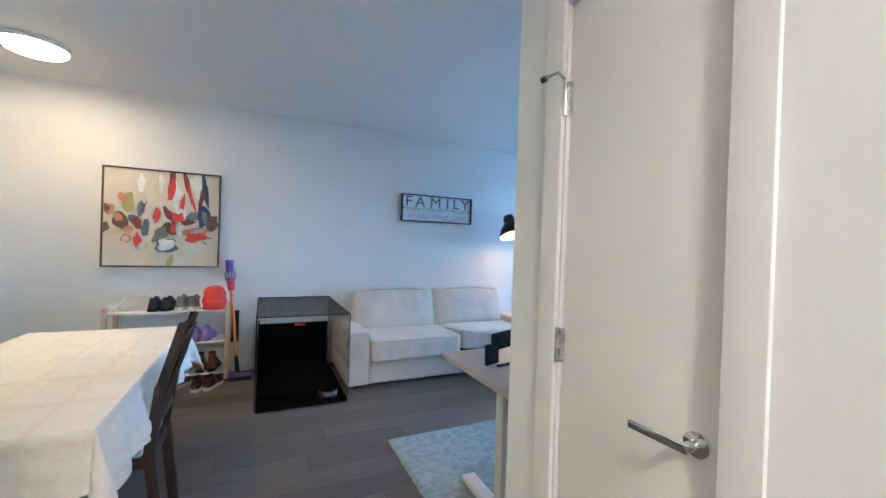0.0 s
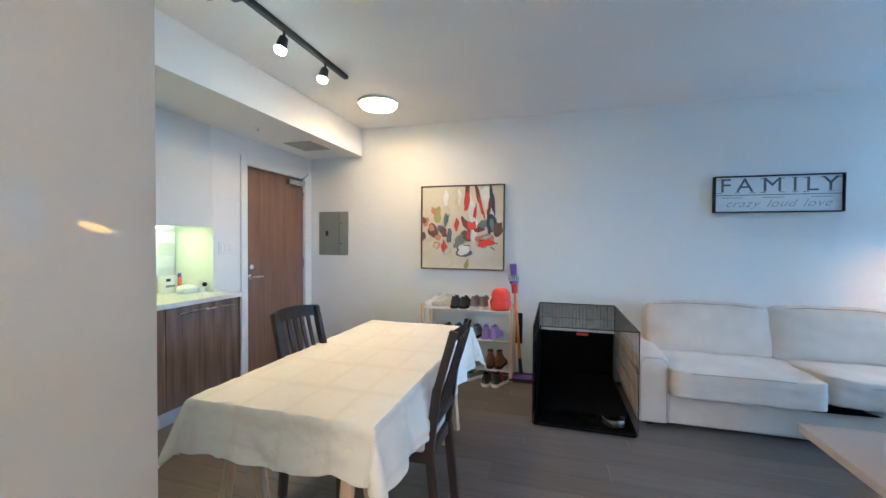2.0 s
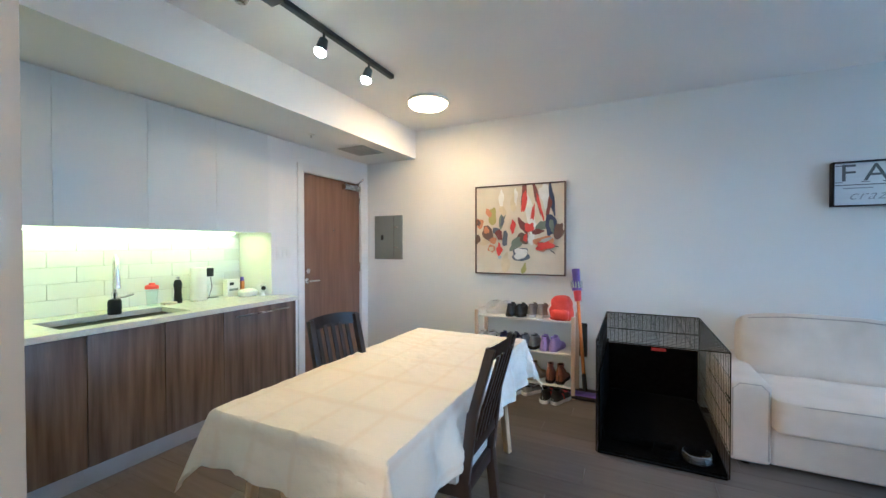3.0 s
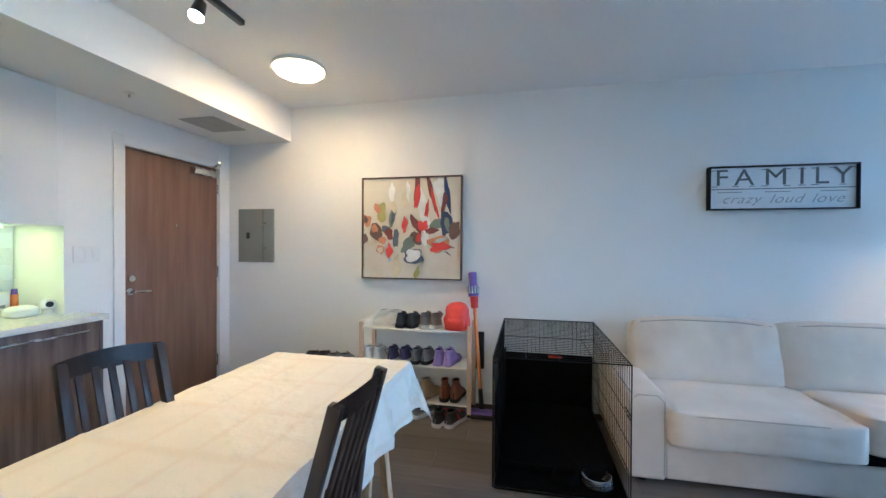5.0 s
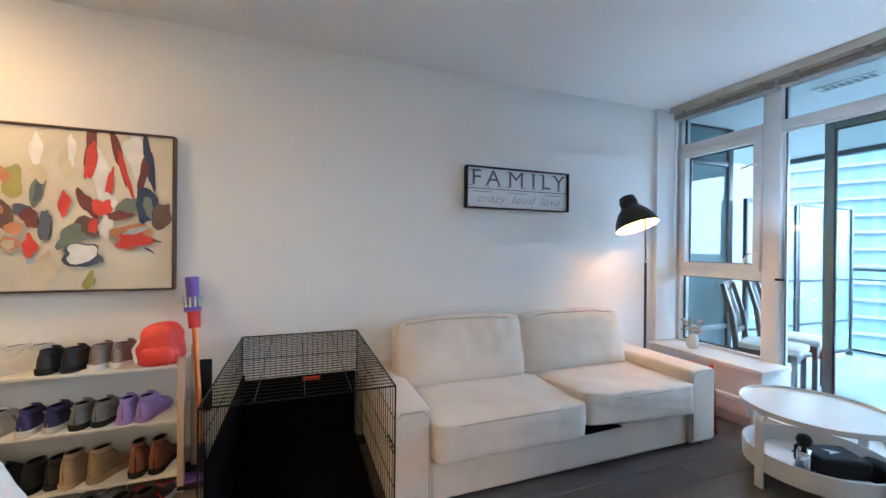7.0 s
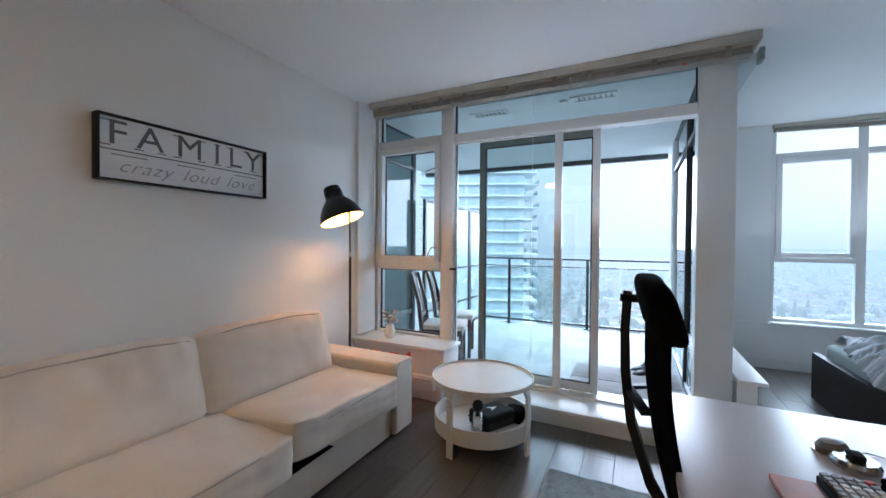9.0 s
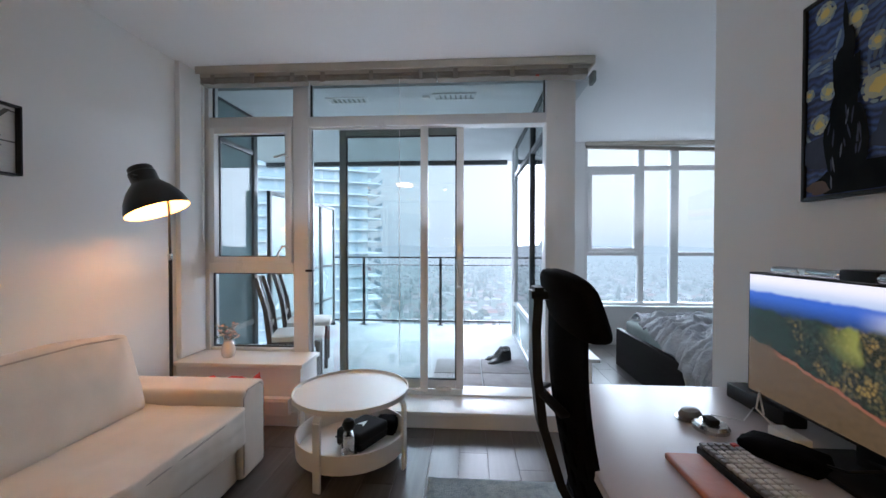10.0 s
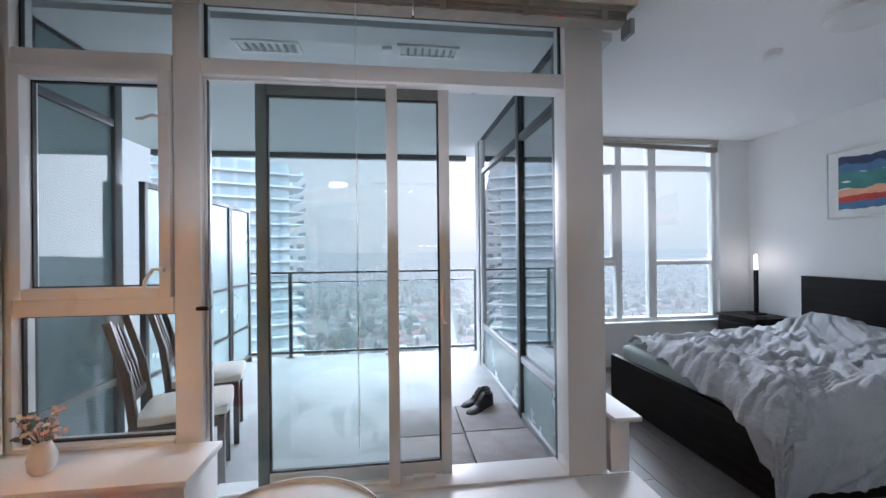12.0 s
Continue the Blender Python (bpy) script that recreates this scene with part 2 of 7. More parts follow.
M["bed"] = grain("black_brown_veneer", (0.010, 0.009, 0.009), (0.022, 0.019, 0.018), "x", 0.42)
M["bed"].node_tree.nodes["Principled BSDF"].inputs["Specular IOR Level"].default_value = 0.12
M["alu_pale"] = material("pale_anodised_aluminium", (0.52, 0.53, 0.55), (0.60, 0.61, 0.63), 6, 0.35, metal=0.4)
M["red"] = material("red_nylon", (0.62, 0.035, 0.02), (0.74, 0.06, 0.035), 12, 0.5, bump=0.2, bump_scale=80)
M["orange"] = material("orange_anodised_tube", (0.62, 0.20, 0.045), (0.70, 0.25, 0.06), 8, 0.3, metal=0.6)
M["purple"] = material("purple_plastic", (0.10, 0.05, 0.30), (0.15, 0.08, 0.40), 14, 0.35)
M["lavender"] = material("lavender_mesh", (0.30, 0.20, 0.50), (0.38, 0.27, 0.60), 20, 0.7, bump=0.2)
M["shoe_white"] = material("off_white_leather", (0.62, 0.60, 0.56), (0.72, 0.70, 0.66), 14, 0.55, bump=0.1)
M["shoe_black"] = material("black_shoe_leather", (0.018, 0.017, 0.017), (0.035, 0.033, 0.032), 20, 0.55, bump=0.2)
M["shoe_grey"] = material("grey_shoe_mesh", (0.13, 0.13, 0.135), (0.22, 0.22, 0.22), 26, 0.8, bump=0.2)
M["shoe_taupe"] = material("taupe_suede", (0.20, 0.165, 0.14), (0.28, 0.24, 0.21), 22, 0.9, bump=0.2)
M["shoe_navy"] = material("navy_mesh", (0.030, 0.028, 0.09), (0.05, 0.045, 0.13), 22, 0.75, bump=0.2)
M["shoe_tan"] = material("tan_suede", (0.40, 0.29, 0.18), (0.50, 0.38, 0.25), 18, 0.9, bump=0.2)
M["shoe_brown"] = material("red_brown_leather", (0.15, 0.05, 0.028), (0.22, 0.08, 0.045), 14, 0.5, bump=0.2)
M["shoe_red"] = material("red_shoe_fabric", (0.50, 0.03, 0.03), (0.60, 0.05, 0.05), 18, 0.7)
M["paper"] = material("white_paper", (0.78, 0.77, 0.74), None, 10, 0.8)
M["card"] = material("cream_cardboard", (0.55, 0.48, 0.36), (0.62, 0.55, 0.42), 6, 0.85)
M["leather_rest"] = material("tan_leather_rest", (0.42, 0.13, 0.06), (0.50, 0.17, 0.085), 10, 0.5, bump=0.1)
M["key_light"] = material("pale_grey_keycap", (0.50, 0.48, 0.46), None, 20, 0.5)
M["key_dark"] = material("grey_keycap", (0.20, 0.20, 0.21), None, 20, 0.5)
M["ceramic"] = material("white_ceramic", (0.72, 0.69, 0.65), (0.78, 0.75, 0.71), 6, 0.25)
M["petal"] = material("peach_petals", (0.72, 0.33, 0.22), (0.80, 0.50, 0.36), 16, 0.8)
M["petal_cream"] = material("cream_petals", (0.74, 0.62, 0.42), (0.80, 0.70, 0.52), 16, 0.8)
M["leaf"] = material("grey_green_leaves", (0.07, 0.10, 0.07), (0.12, 0.16, 0.11), 16, 0.7)
M["matt_black"] = material("matt_black_lining", (0.003, 0.003, 0.003), (0.006, 0.006, 0.006), 30, 0.95, spec=0.02)
M["glow_ceiling"] = emitter("lit_diffuser", (1.0, 0.54, 0.20), 8.0)
M["glow_bulb"] = emitter("lit_bulb", (1.0, 0.76, 0.45), 22.0)
M["glow_led"] = emitter("lit_led_strip", (1.0, 0.92, 0.36), 4.0)
M["glow_tube"] = emitter("lit_bedside_tube", (1.0, 0.97, 0.92), 8.0)
M["glow_shade"] = emitter("lit_shade_lining", (1.0, 0.56, 0.13), 2.6)
M["lamp_black"] = material("black_enamel", (0.014, 0.013, 0.012), (0.022, 0.02, 0.019), 9, 0.32, metal=0.2)
M["gum"] = material("dark_rubber", (0.02, 0.02, 0.02), None, 12, 0.8, spec=0.18)


def checked_cloth():
    """Cream cotton with faint woven tan stripes both ways."""
    m = material("cream_checked_cotton", (0.74, 0.69, 0.60), (0.79, 0.745, 0.665), 4, 0.9, bump=0.55, bump_scale=26, sheen=0.1)
    n, l = m.node_tree.nodes, m.node_tree.links
    s = n["Principled BSDF"]
    base = s.inputs["Base Color"].links[0].from_socket
    co = n.new("ShaderNodeTexCoord")
    total = None
    for axis in ("X", "Y"):
        wave = n.new("ShaderNodeTexWave")
        wave.bands_direction = axis
        wave.inputs["Scale"].default_value = 2.1
        l.new(co.outputs["UV"], wave.inputs["Vector"])
        step = n.new("ShaderNodeMapRange")
        step.inputs["From Min"].default_value, step.inputs["From Max"].default_value = 0.93, 1.0
        l.new(wave.outputs["Fac"], step.inputs["Value"])
        if total is None:
            total = step.outputs["Result"]
        else:
            add = n.new("ShaderNodeMath")
            add.operation = "MAXIMUM"
            l.new(total, add.inputs[0])
            l.new(step.outputs["Result"], add.inputs[1])
            total = add.outputs["Value"]
    scale = n.new("ShaderNodeMath")
    scale.operation = "MULTIPLY"
    scale.inputs[1].default_value = 0.18
    l.new(total, scale.inputs[0])
    mix = n.new("ShaderNodeMixRGB")
    mix.inputs["Color2"].default_value = (0.60, 0.44, 0.28, 1)
    l.new(scale.outputs["Value"], mix.inputs["Fac"])
    l.new(base, mix.inputs["Color1"])
    l.new(mix.outputs["Color"], s.inputs["Base Color"])
    return m


M["cloth"] = checked_cloth()


# ---- mesh helpers ----
def bx(bm, lo, hi, bevel=0.0, m=None, seg=2):
    """A box from corner to corner, with rounded edges."""
    lo, hi = Vector(lo), Vector(hi)
    made = bmesh.ops.create_cube(bm, size=1.0)
    verts = made["verts"]
    mat = Matrix.Translation((lo + hi) / 2) @ Matrix.Diagonal((*(hi - lo), 1))
    if m is not None:
        mat = m @ mat
    bmesh.ops.transform(bm, matrix=mat, verts=verts)
    if bevel:
        edges = list({e for v in verts for e in v.link_edges})
        bmesh.ops.bevel(bm, geom=edges, offset=bevel, segments=seg, affect="EDGES", profile=0.6)
    return bm


def rod(bm, a, b, r, r2=None, seg=12):
    """A round bar from a to b, tapered from r to r2."""
    a, b = Vector(a), Vector(b)
    d = b - a
    m = Matrix.Translation((a + b) / 2) @ d.to_track_quat("Z", "Y").to_matrix().to_4x4()
    bmesh.ops.create_cone(bm, cap_ends=True, segments=seg, radius1=r, radius2=r if r2 is None else r2, depth=d.length, matrix=m)
    return bm


def bar(bm, a, b, w, h, up=(0, 0, 1), bevel=0.0):
    """A square bar from a to b, w wide and h thick."""
    a, b = Vector(a), Vector(b)
    z = (b - a).normalized()
    x = Vector(up).cross(z)
    x = x.normalized() if x.length > 1e-4 else Vector((1, 0, 0))
    y = z.cross(x)
    m = Matrix((x, y, z)).transposed().to_4x4()
    m.translation = (a + b) / 2
    L = (b - a).length
    return bx(bm, (-w / 2, -h / 2, -L / 2), (w / 2, h / 2, L / 2), bevel, m)


def lathe(bm, profile, seg=28, m=None):
    """A turned shape from (radius, height) pairs."""
    rings = []
    for r, z in profile:
        ring = []
        for i in range(seg):
            a = 2 * math.pi * i / seg
            p = Vector((r * math.cos(a), r * math.sin(a), z))
            ring.append(bm.verts.new(m @ p if m is not None else p))
        rings.append(ring)
    for a, b in zip(rings, rings[1:]):
        for i in range(seg):
            j = (i + 1) % seg
            bm.faces.new((a[i], a[j], b[j], b[i]))
    for ring in (rings[0][::-1], rings[-1]):
        bm.faces.new(ring)
    return bm


def tube(bm, pts, r, seg=8):
    """A bent round tube through points."""
    pts = [Vector(p) for p in pts]
    rings = []
    for i, p in enumerate(pts):
        t = (pts[min(i + 1, len(pts) - 1)] - pts[max(i - 1, 0)]).normalized()
        side = t.orthogonal().normalized() if i == 0 else (side - t * side.dot(t)).normalized()
        up = t.cross(side)
        rings.append([bm.verts.new(p + r * (math.cos(a) * side + math.sin(a) * up)) for a in (2 * math.pi * k / seg for k in range(seg))])
    for a, b in zip(rings, rings[1:]):
        for i in range(seg):
            j = (i + 1) % seg
            bm.faces.new((a[i], a[j], b[j], b[i]))
    bm.faces.new(rings[0][::-1])
    bm.faces.new(rings[-1])
    return bm


def surface(bm, nu, nv, f, close=False):
    """A sheet from f(u, v), u and v from 0 to 1, with its UVs."""
    uv = bm.loops.layers.uv.verify()
    grid = [[bm.verts.new(f(i / nu, j / nv)) for j in range(nv + 1)] for i in range(nu + 1)]
    for i in range(nu):
        for j in range(nv):
            face = bm.faces.new((grid[i][j], grid[i + 1][j], grid[i + 1][j + 1], grid[i][j + 1]))
            for loop, (a, b) in zip(face.loops, ((i, j), (i + 1, j), (i + 1, j + 1), (i, j + 1))):
                loop[uv].uv = (a / nu, b / nv)
    return bm


def cushion(bm, lo, hi, puff=0.02, n=10, crown=(0, 0, 1)):
    """A soft block: a box with rounded edges whose faces swell."""
    lo, hi = Vector(lo), Vector(hi)
    c, h = (lo + hi) / 2, (hi - lo) / 2
    made = bmesh.ops.create_cube(bm, size=2.0)
    edges = list({e for v in made["verts"] for e in v.link_edges})
    got = bmesh.ops.subdivide_edges(bm, edges=edges, cuts=n, use_grid_fill=True)
    verts = list({v for f in bm.faces for v in f.verts if v.tag is False})
    for v in verts:
        p = v.co.copy()
        q = Vector([max(-1, min(1, a)) for a in p])
        r = 0.10
        out = Vector()
        for k in range(3):
            a, b = q[(k + 1) % 3], q[(k + 2) % 3]
            swell = (1 - a ** 4) * (1 - b ** 4) if abs(q[k]) > 0.999 else 0
            out[k] = math.copysign(swell, q[k]) * puff if swell else 0
        core = Vector([max(-1 + r, min(1 - r, a)) for a in q])
        d = q - core
        if d.length > 1e-6:
            d = d.normalized() * r
        q2 = core + d
        v.co = c + Vector((q2.x * h.x, q2.y * h.y, q2.z * h.z)) + out + 0.004 * noise.noise_vector(v.co * 2.3 + c * 3)
        v.tag = True
    return bm


def mesh_of(name, bm, mat, smooth=40):
    me = bpy.data.meshes.new(name)
    bmesh.ops.recalc_face_normals(bm, faces=bm.faces)
    for f in bm.faces:
        f.smooth = True
    for e in bm.edges:
        e.smooth = len(e.link_faces) == 2 and e.calc_face_angle(0) < radians(smooth)
    bm.to_mesh(me)
    bm.free()
    me.materials.append(mat)
    return me


def part(name, bm, mat, parent, label=""):
    ob = new(name, mesh_of(name, bm, mat))
    ob.parent = parent
    return tagged(ob, label)


def thing(name, m, label, category, group="", kind=""):
    ob = new(name)
    ob.empty_display_size = 0.1
    ob.matrix_world = m if isinstance(m, Matrix) else pose(*m)
    return tagged(ob, label, category, group, kind)


def solid(name, bm, mat, label, category, group="", kind="", m=None):
    ob = new(name, mesh_of(name, bm, mat))
    if m is not None:
        ob.matrix_world = m if isinstance(m, Matrix) else pose(*m)
    return tagged(ob, label, category, group, kind)


def B():
    return bmesh.new()


def structure(name, lo, hi, mat, label, category="wall", bevel=0.0):
    return solid(name, bx(B(), lo, hi, bevel), M[mat], label, category, kind="structure")


# ---- floors, walls, ceilings ----
floor = structure("floor", (-2.5, -0.6, -0.20), (EAST + 0.02, NORTH, -0.009), "joint", "grey-brown wood laminate floor of narrow planks", "floor")
structure("wall_north", (-2.6, NORTH, -0.2), (4.40, NORTH + 0.15, CEIL + 0.25), "wall", "pale grey painted wall behind the sofa")
solid("window_pilaster", bx(B(), (4.31, 6.49, 0.47), (4.58, NORTH - 0.002, CEIL - 0.002), 0.003), M["wall"], "pale grey painted pilaster beside the window", "wall", kind="structure")
structure("wall_north_end", (4.402, NORTH + 0.002, -0.2), (4.75, NORTH + 0.15, CEIL + 0.25), "wall", "pale grey painted wall end at the window")
# west wall with its door opening, and the kitchen niche
structure("wall_west", (WEST - 0.15, 5.11, 0), (WEST, 5.475, 2.35), "wall", "pale grey wall with light switches beside the entry door")
structure("wall_west_over_door", (WEST - 0.15, 5.477, 2.10), (WEST, 6.40, 2.35), "wall", "pale grey wall over the entry door")
structure("wall_west_corner", (WEST - 0.15, 6.402, 0), (WEST, NORTH - 0.002, 2.35), "wall", "pale grey wall strip beside the entry door")
structure("wall_niche", (-2.50, 5.112, 0), (WEST - 0.152, 5.25, 2.35), "wall", "pale side wall of the kitchen niche")
structure("wall_kitchen", (-2.60, 0.0, 0), (-2.365, 5.11, 2.35), "grout", "wall behind the kitchen counter")
structure("wall_corridor", (-2.3, 5.4, 0), (-2.2, 6.52, 2.35), "wall", "plain wall behind the entry door")
# lowered ceiling over the kitchen and the entry
structure("ceiling_lowered", (-2.6, -0.6, 2.352), (-1.24, NORTH - 0.002, CEIL + 0.2), "ceiling", "white lowered ceiling over kitchen and entry", "ceiling")
structure("ceiling", (-1.238, -0.6, CEIL), (EAST + 0.1, NORTH - 0.002, CEIL + 0.2), "ceiling", "white painted ceiling of the living room", "ceiling")
# hall
structure("wall_hall", (HALL_E, -0.6, 0), (HALL_E + 0.12, 2.50, CEIL - 0.002), "wall", "off-white painted hall wall")
structure("wall_hall_end", (HALL_E, 2.982, 0), (HALL_E + 0.12, PART_Y, CEIL - 0.002), "wall", "off-white painted end of the hall wall")
structure("wall_hall_over_door", (HALL_E, 2.502, 2.10), (HALL_E + 0.12, 2.98, CEIL - 0.002), "wall", "off-white painted wall over the narrow door")
structure("wall_partition", (HALL_E + 0.122, 3.10, 0), (3.47, PART_Y, CEIL - 0.002), "wall", "pale grey partition wall behind the desk")
structure("wall_partition_return", (3.35, SOUTH, 0), (3.47, 3.098, CEIL - 0.002), "wall", "plain wall of the bedroom alcove")
structure("wall_south", (-2.5, -0.75, 0), (3.34, -0.602, CEIL + 0.2), "wall", "plain wall closing the hall")
structure("wall_closet", (HALL_E + 0.5, 1.9, 0), (HALL_E + 0.6, 3.098, CEIL - 0.002), "wall", "plain wall inside the closet")
# bedroom
structure("wall_bedroom_south", (3.36, SOUTH - 0.12, 0), (EAST + 0.2, SOUTH, CEIL + 0.2), "wall", "pale grey bedroom wall behind the headboard")
structure("wall_bedroom_sill", (EAST, SOUTH + 0.002, 0), (EAST + 0.16, 3.75, 0.50), "wall", "pale grey wall below the bedroom window")
structure("wall_bedroom_pier", (EAST, SOUTH + 0.002, 0.502), (EAST + 0.16, 0.82, CEIL - 0.002), "wall", "pale grey pier beside the bedroom window")
structure("wall_bedroom_pier_2", (EAST, 2.83, 0.502), (EAST + 0.16, 3.75, CEIL - 0.002), "wall", "pale grey pier beside the bedroom window")
# post between living room and bedroom
structure("window_post", (4.598, 3.553, 0.13), (4.75, 3.772, CEIL - 0.002), "frame_white", "white post at the end of the window wall", "post", 0.004)


# ---- window wall of the living room ----
def frame_bars(bm, y0, y1, z0, z1, w, x0, x1, bevel=0.003):
    """A rectangular frame in the plane of the window wall, w wide."""
    bx(bm, (x0, y0, z0), (x1, y0 + w, z1), bevel)
    bx(bm, (x0, y1 - w, z0), (x1, y1, z1), bevel)
    bx(bm, (x0, y0 + w, z0), (x1, y1 - w, z0 + w), bevel)
    bx(bm, (x0, y0 + w, z1 - w), (x1, y1 - w, z1), bevel)
    return bm


def pane(parent, y0, y1, z0, z1, x, mat="glass", gasket=True):
    p = part("pane", bx(B(), (x, y0, z0), (x + 0.008, y1, z1)), M[mat], parent)
    p.visible_shadow = False
    if gasket:
        part("gasket", frame_bars(B(), y0 - 0.002, y1 + 0.002, z0 - 0.002, z1 + 0.002, 0.010, x - 0.006, x + 0.014, 0), M["gasket"], p)
    return p


win = thing("window_1", (0, 0, 0), "white framed floor-to-ceiling window with a casement and a sliding door", "window", kind="structure")
X0, X1 = 4.60, 4.72
part("jamb", bx(B(), (X0, 6.47, 0.45), (X1, 6.528, CEIL - 0.002), 0.003), M["frame_white"], win)
part("head", bx(B(), (X0, 3.774, 2.635), (X1, 6.468, CEIL - 0.002), 0.003), M["frame_white"], win)
part("mullion", bx(B(), (X0, 5.645, 0.13), (X1, 5.768, 2.633), 0.004), M["frame_white"], win)
part("transom", bx(B(), (X0 + 0.004, 5.777, 2.26), (X1, 6.468, 2.345), 0.003), M["frame_white"], win)
part("transom", bx(B(), (X0 + 0.004, 3.774, 2.256), (X1, 5.643, 2.336), 0.003), M["frame_white"], win)
part("rail", bx(B(), (X0 + 0.004, 5.777, 1.085), (X1, 6.468, 1.165), 0.003), M["frame_white"], win)
part("bottom_rail", bx(B(), (X0, 5.777, 0.452), (X1, 6.468, 0.475), 0.003), M["frame_white"], win)
part("threshold", bx(B(), (X0 - 0.01, 3.774, 0.10), (X1 + 0.06, 5.648, 0.145), 0.003), M["frame_white"], win)
casement = part("casement", frame_bars(B(), 5.777, 6.466, 1.167, 2.258, 0.05, X0 - 0.018, X1 - 0.04), M["frame_white"], win)
p = part("pane", bx(B(), (4.65, 5.825, 1.215), (4.658, 6.418, 2.21)), M["glass"], casement)
p.visible_shadow = False
part("gasket", frame_bars(B(), 5.822, 6.420, 1.212, 2.212, 0.011, 4.642, 4.664, 0), M["gasket"], casement)
for hz in (1.30, 2.02):
    bm = rod(B(), (X0 - 0.018, 5.805, hz), (X0 - 0.05, 5.805, hz), 0.011)
    tube(bm, [(X0 - 0.05, 5.805, hz), (X0 - 0.055, 5.83, hz + 0.005), (X0 - 0.05, 5.87, hz - 0.01 if hz > 2 else hz - 0.05), (X0 - 0.05, 5.90 if hz > 2 else 5.875, hz - 0.012 if hz > 2 else hz - 0.10)], 0.008)
    part("latch_handle", bm, M["frame_white"], casement)
pane(win, 5.777, 6.468, 2.347, 2.633, 4.655)
pane(win, 5.777, 6.468, 0.477, 1.083, 4.655)
pane(win, 3.776, 5.643, 2.338, 2.633, 4.655)
fixed = part("fixed_panel", frame_bars(B(), 4.69, 5.643, 0.147, 2.254, 0.012, 4.635, 4.668), M["frame_white"], win)
part("stile", bx(B(), (4.625, 4.688, 0.147), (4.672, 4.746, 2.254), 0.004), M["frame_white"], fixed)
p = pane(win, 4.748, 5.630, 0.161, 2.241, 4.65, gasket=False)
slider = part("sliding_panel", bx(B(), (4.685, 4.405, 0.15), (4.725, 4.462, 2.266), 0.004), M["frame_white"], win)
part("stile", bx(B(), (4.685, 5.366, 0.15), (4.725, 5.420, 2.266), 0.004), M["alu_green"], slider)
part("rail", bx(B(), (4.688, 4.464, 2.20), (4.722, 5.364, 2.264), 0.003), M["alu_green"], slider)
part("rail", bx(B(), (4.688, 4.464, 0.152), (4.722, 5.364, 0.222), 0.003), M["frame_white"], slider)
p = part("pane", bx(B(), (4.70, 4.464, 0.224), (4.708, 5.364, 2.198)), M["glass"], slider)
p.visible_shadow = False
part("gasket", frame_bars(B(), 4.462, 5.366, 0.222, 2.20, 0.010, 4.694, 4.714, 0), M["gasket"], slider)
bm = tube(B(), [(4.685, 4.435, 0.98), (4.64, 4.445, 1.0), (4.628, 4.45, 1.07), (4.628, 4.45, 1.12), (4.64, 4.445, 1.19), (4.685, 4.435, 1.21)], 0.010)
bx(bm, (4.676, 4.415, 0.95), (4.686, 4.455, 1.24), 0.003)
part("door_handle", bm, M["frame_white"], slider)
part("track_stop", bx(B(), (4.66, 4.50, 0.146), (4.69, 4.62, 0.165), 0.003), M["frame_white"], win)
part("black_lever", bx(B(), (4.56, 5.60, 1.10), (4.61, 5.655, 1.118), 0.004), M["black"], win)
part("door_seal", bx(B(), (4.64, 5.628, 0.15), (4.66, 5.647, 2.266)), M["gasket"], win)

# deep sill under the casement, and the step before the sliding door
structure("window_ledge", (4.30, 5.58, 0.0), (4.60, NORTH - 0.002, 0.425), "wall", "pale painted low wall under the casement", "ledge", 0.003)
structure("window_sill", (4.265, 5.555, 0.427), (4.602, NORTH - 0.002, 0.455), "trim", "white window sill over the low wall", "window sill", 0.004)
structure("door_step", (4.325, 3.42, 0.0), (4.598, 5.578, 0.10), "trim", "white step below the sliding door", "step", 0.004)
structure("door_step_top", (4.295, 3.395, 0.102), (4.598, 5.576, 0.13), "trim", "white glossy board on the step below the sliding door", "step", 0.004)
structure("bedroom_ledge", (4.60, 3.415, 0.132), (EAST - 0.002, 3.528, 0.425), "trim", "white low wall below the bedroom's balcony glazing", "ledge", 0.003)
structure("bedroom_ledge_cap", (4.55, 3.37, 0.427), (EAST - 0.002, 3.528, 0.455), "trim", "white cap board on the low wall", "ledge", 0.004)

# blinds, drawn up
blind = thing("window_blind", (0, 0, 0), "beige roller blinds drawn up under a long valance", "blind")
part("valance", bx(B(), (4.40, 3.47, CEIL - 0.058), (4.415, 6.44, CEIL - 0.004), 0.003), M["blind"], blind)
part("valance_return", bx(B(), (4.416, 3.47, CEIL - 0.058), (4.60, 3.482, CEIL - 0.004), 0.002), M["blind"], blind)
part("headrail", bx(B(), (4.44, 3.50, CEIL - 0.075), (4.53, 6.43, CEIL - 0.006), 0.006), M["blind"], blind)
for a, b in ((3.51, 4.60), (4.61, 5.58), (5.60, 6.42)):
    bm = B()
    for k in range(5):
        bx(bm, (4.43 + 0.004 * (k % 2), a, CEIL - 0.086 - 0.010 * k), (4.52, b, CEIL - 0.078 - 0.010 * k), 0.003)
    part("folded_slats", bm, M["blind_dark"], blind)
    for k in (0.12, 0.5, 0.88):
        y = a + (b - a) * k
        part("clip", bx(B(), (4.424, y - 0.02, CEIL - 0.135), (4.428, y + 0.012, CEIL - 0.06)), M["blind_dark"], blind)
part("bracket", bx(B(), (4.47, 3.44, CEIL - 0.16), (4.56, 3.468, CEIL - 0.08), 0.006), M["alu_green"], blind)
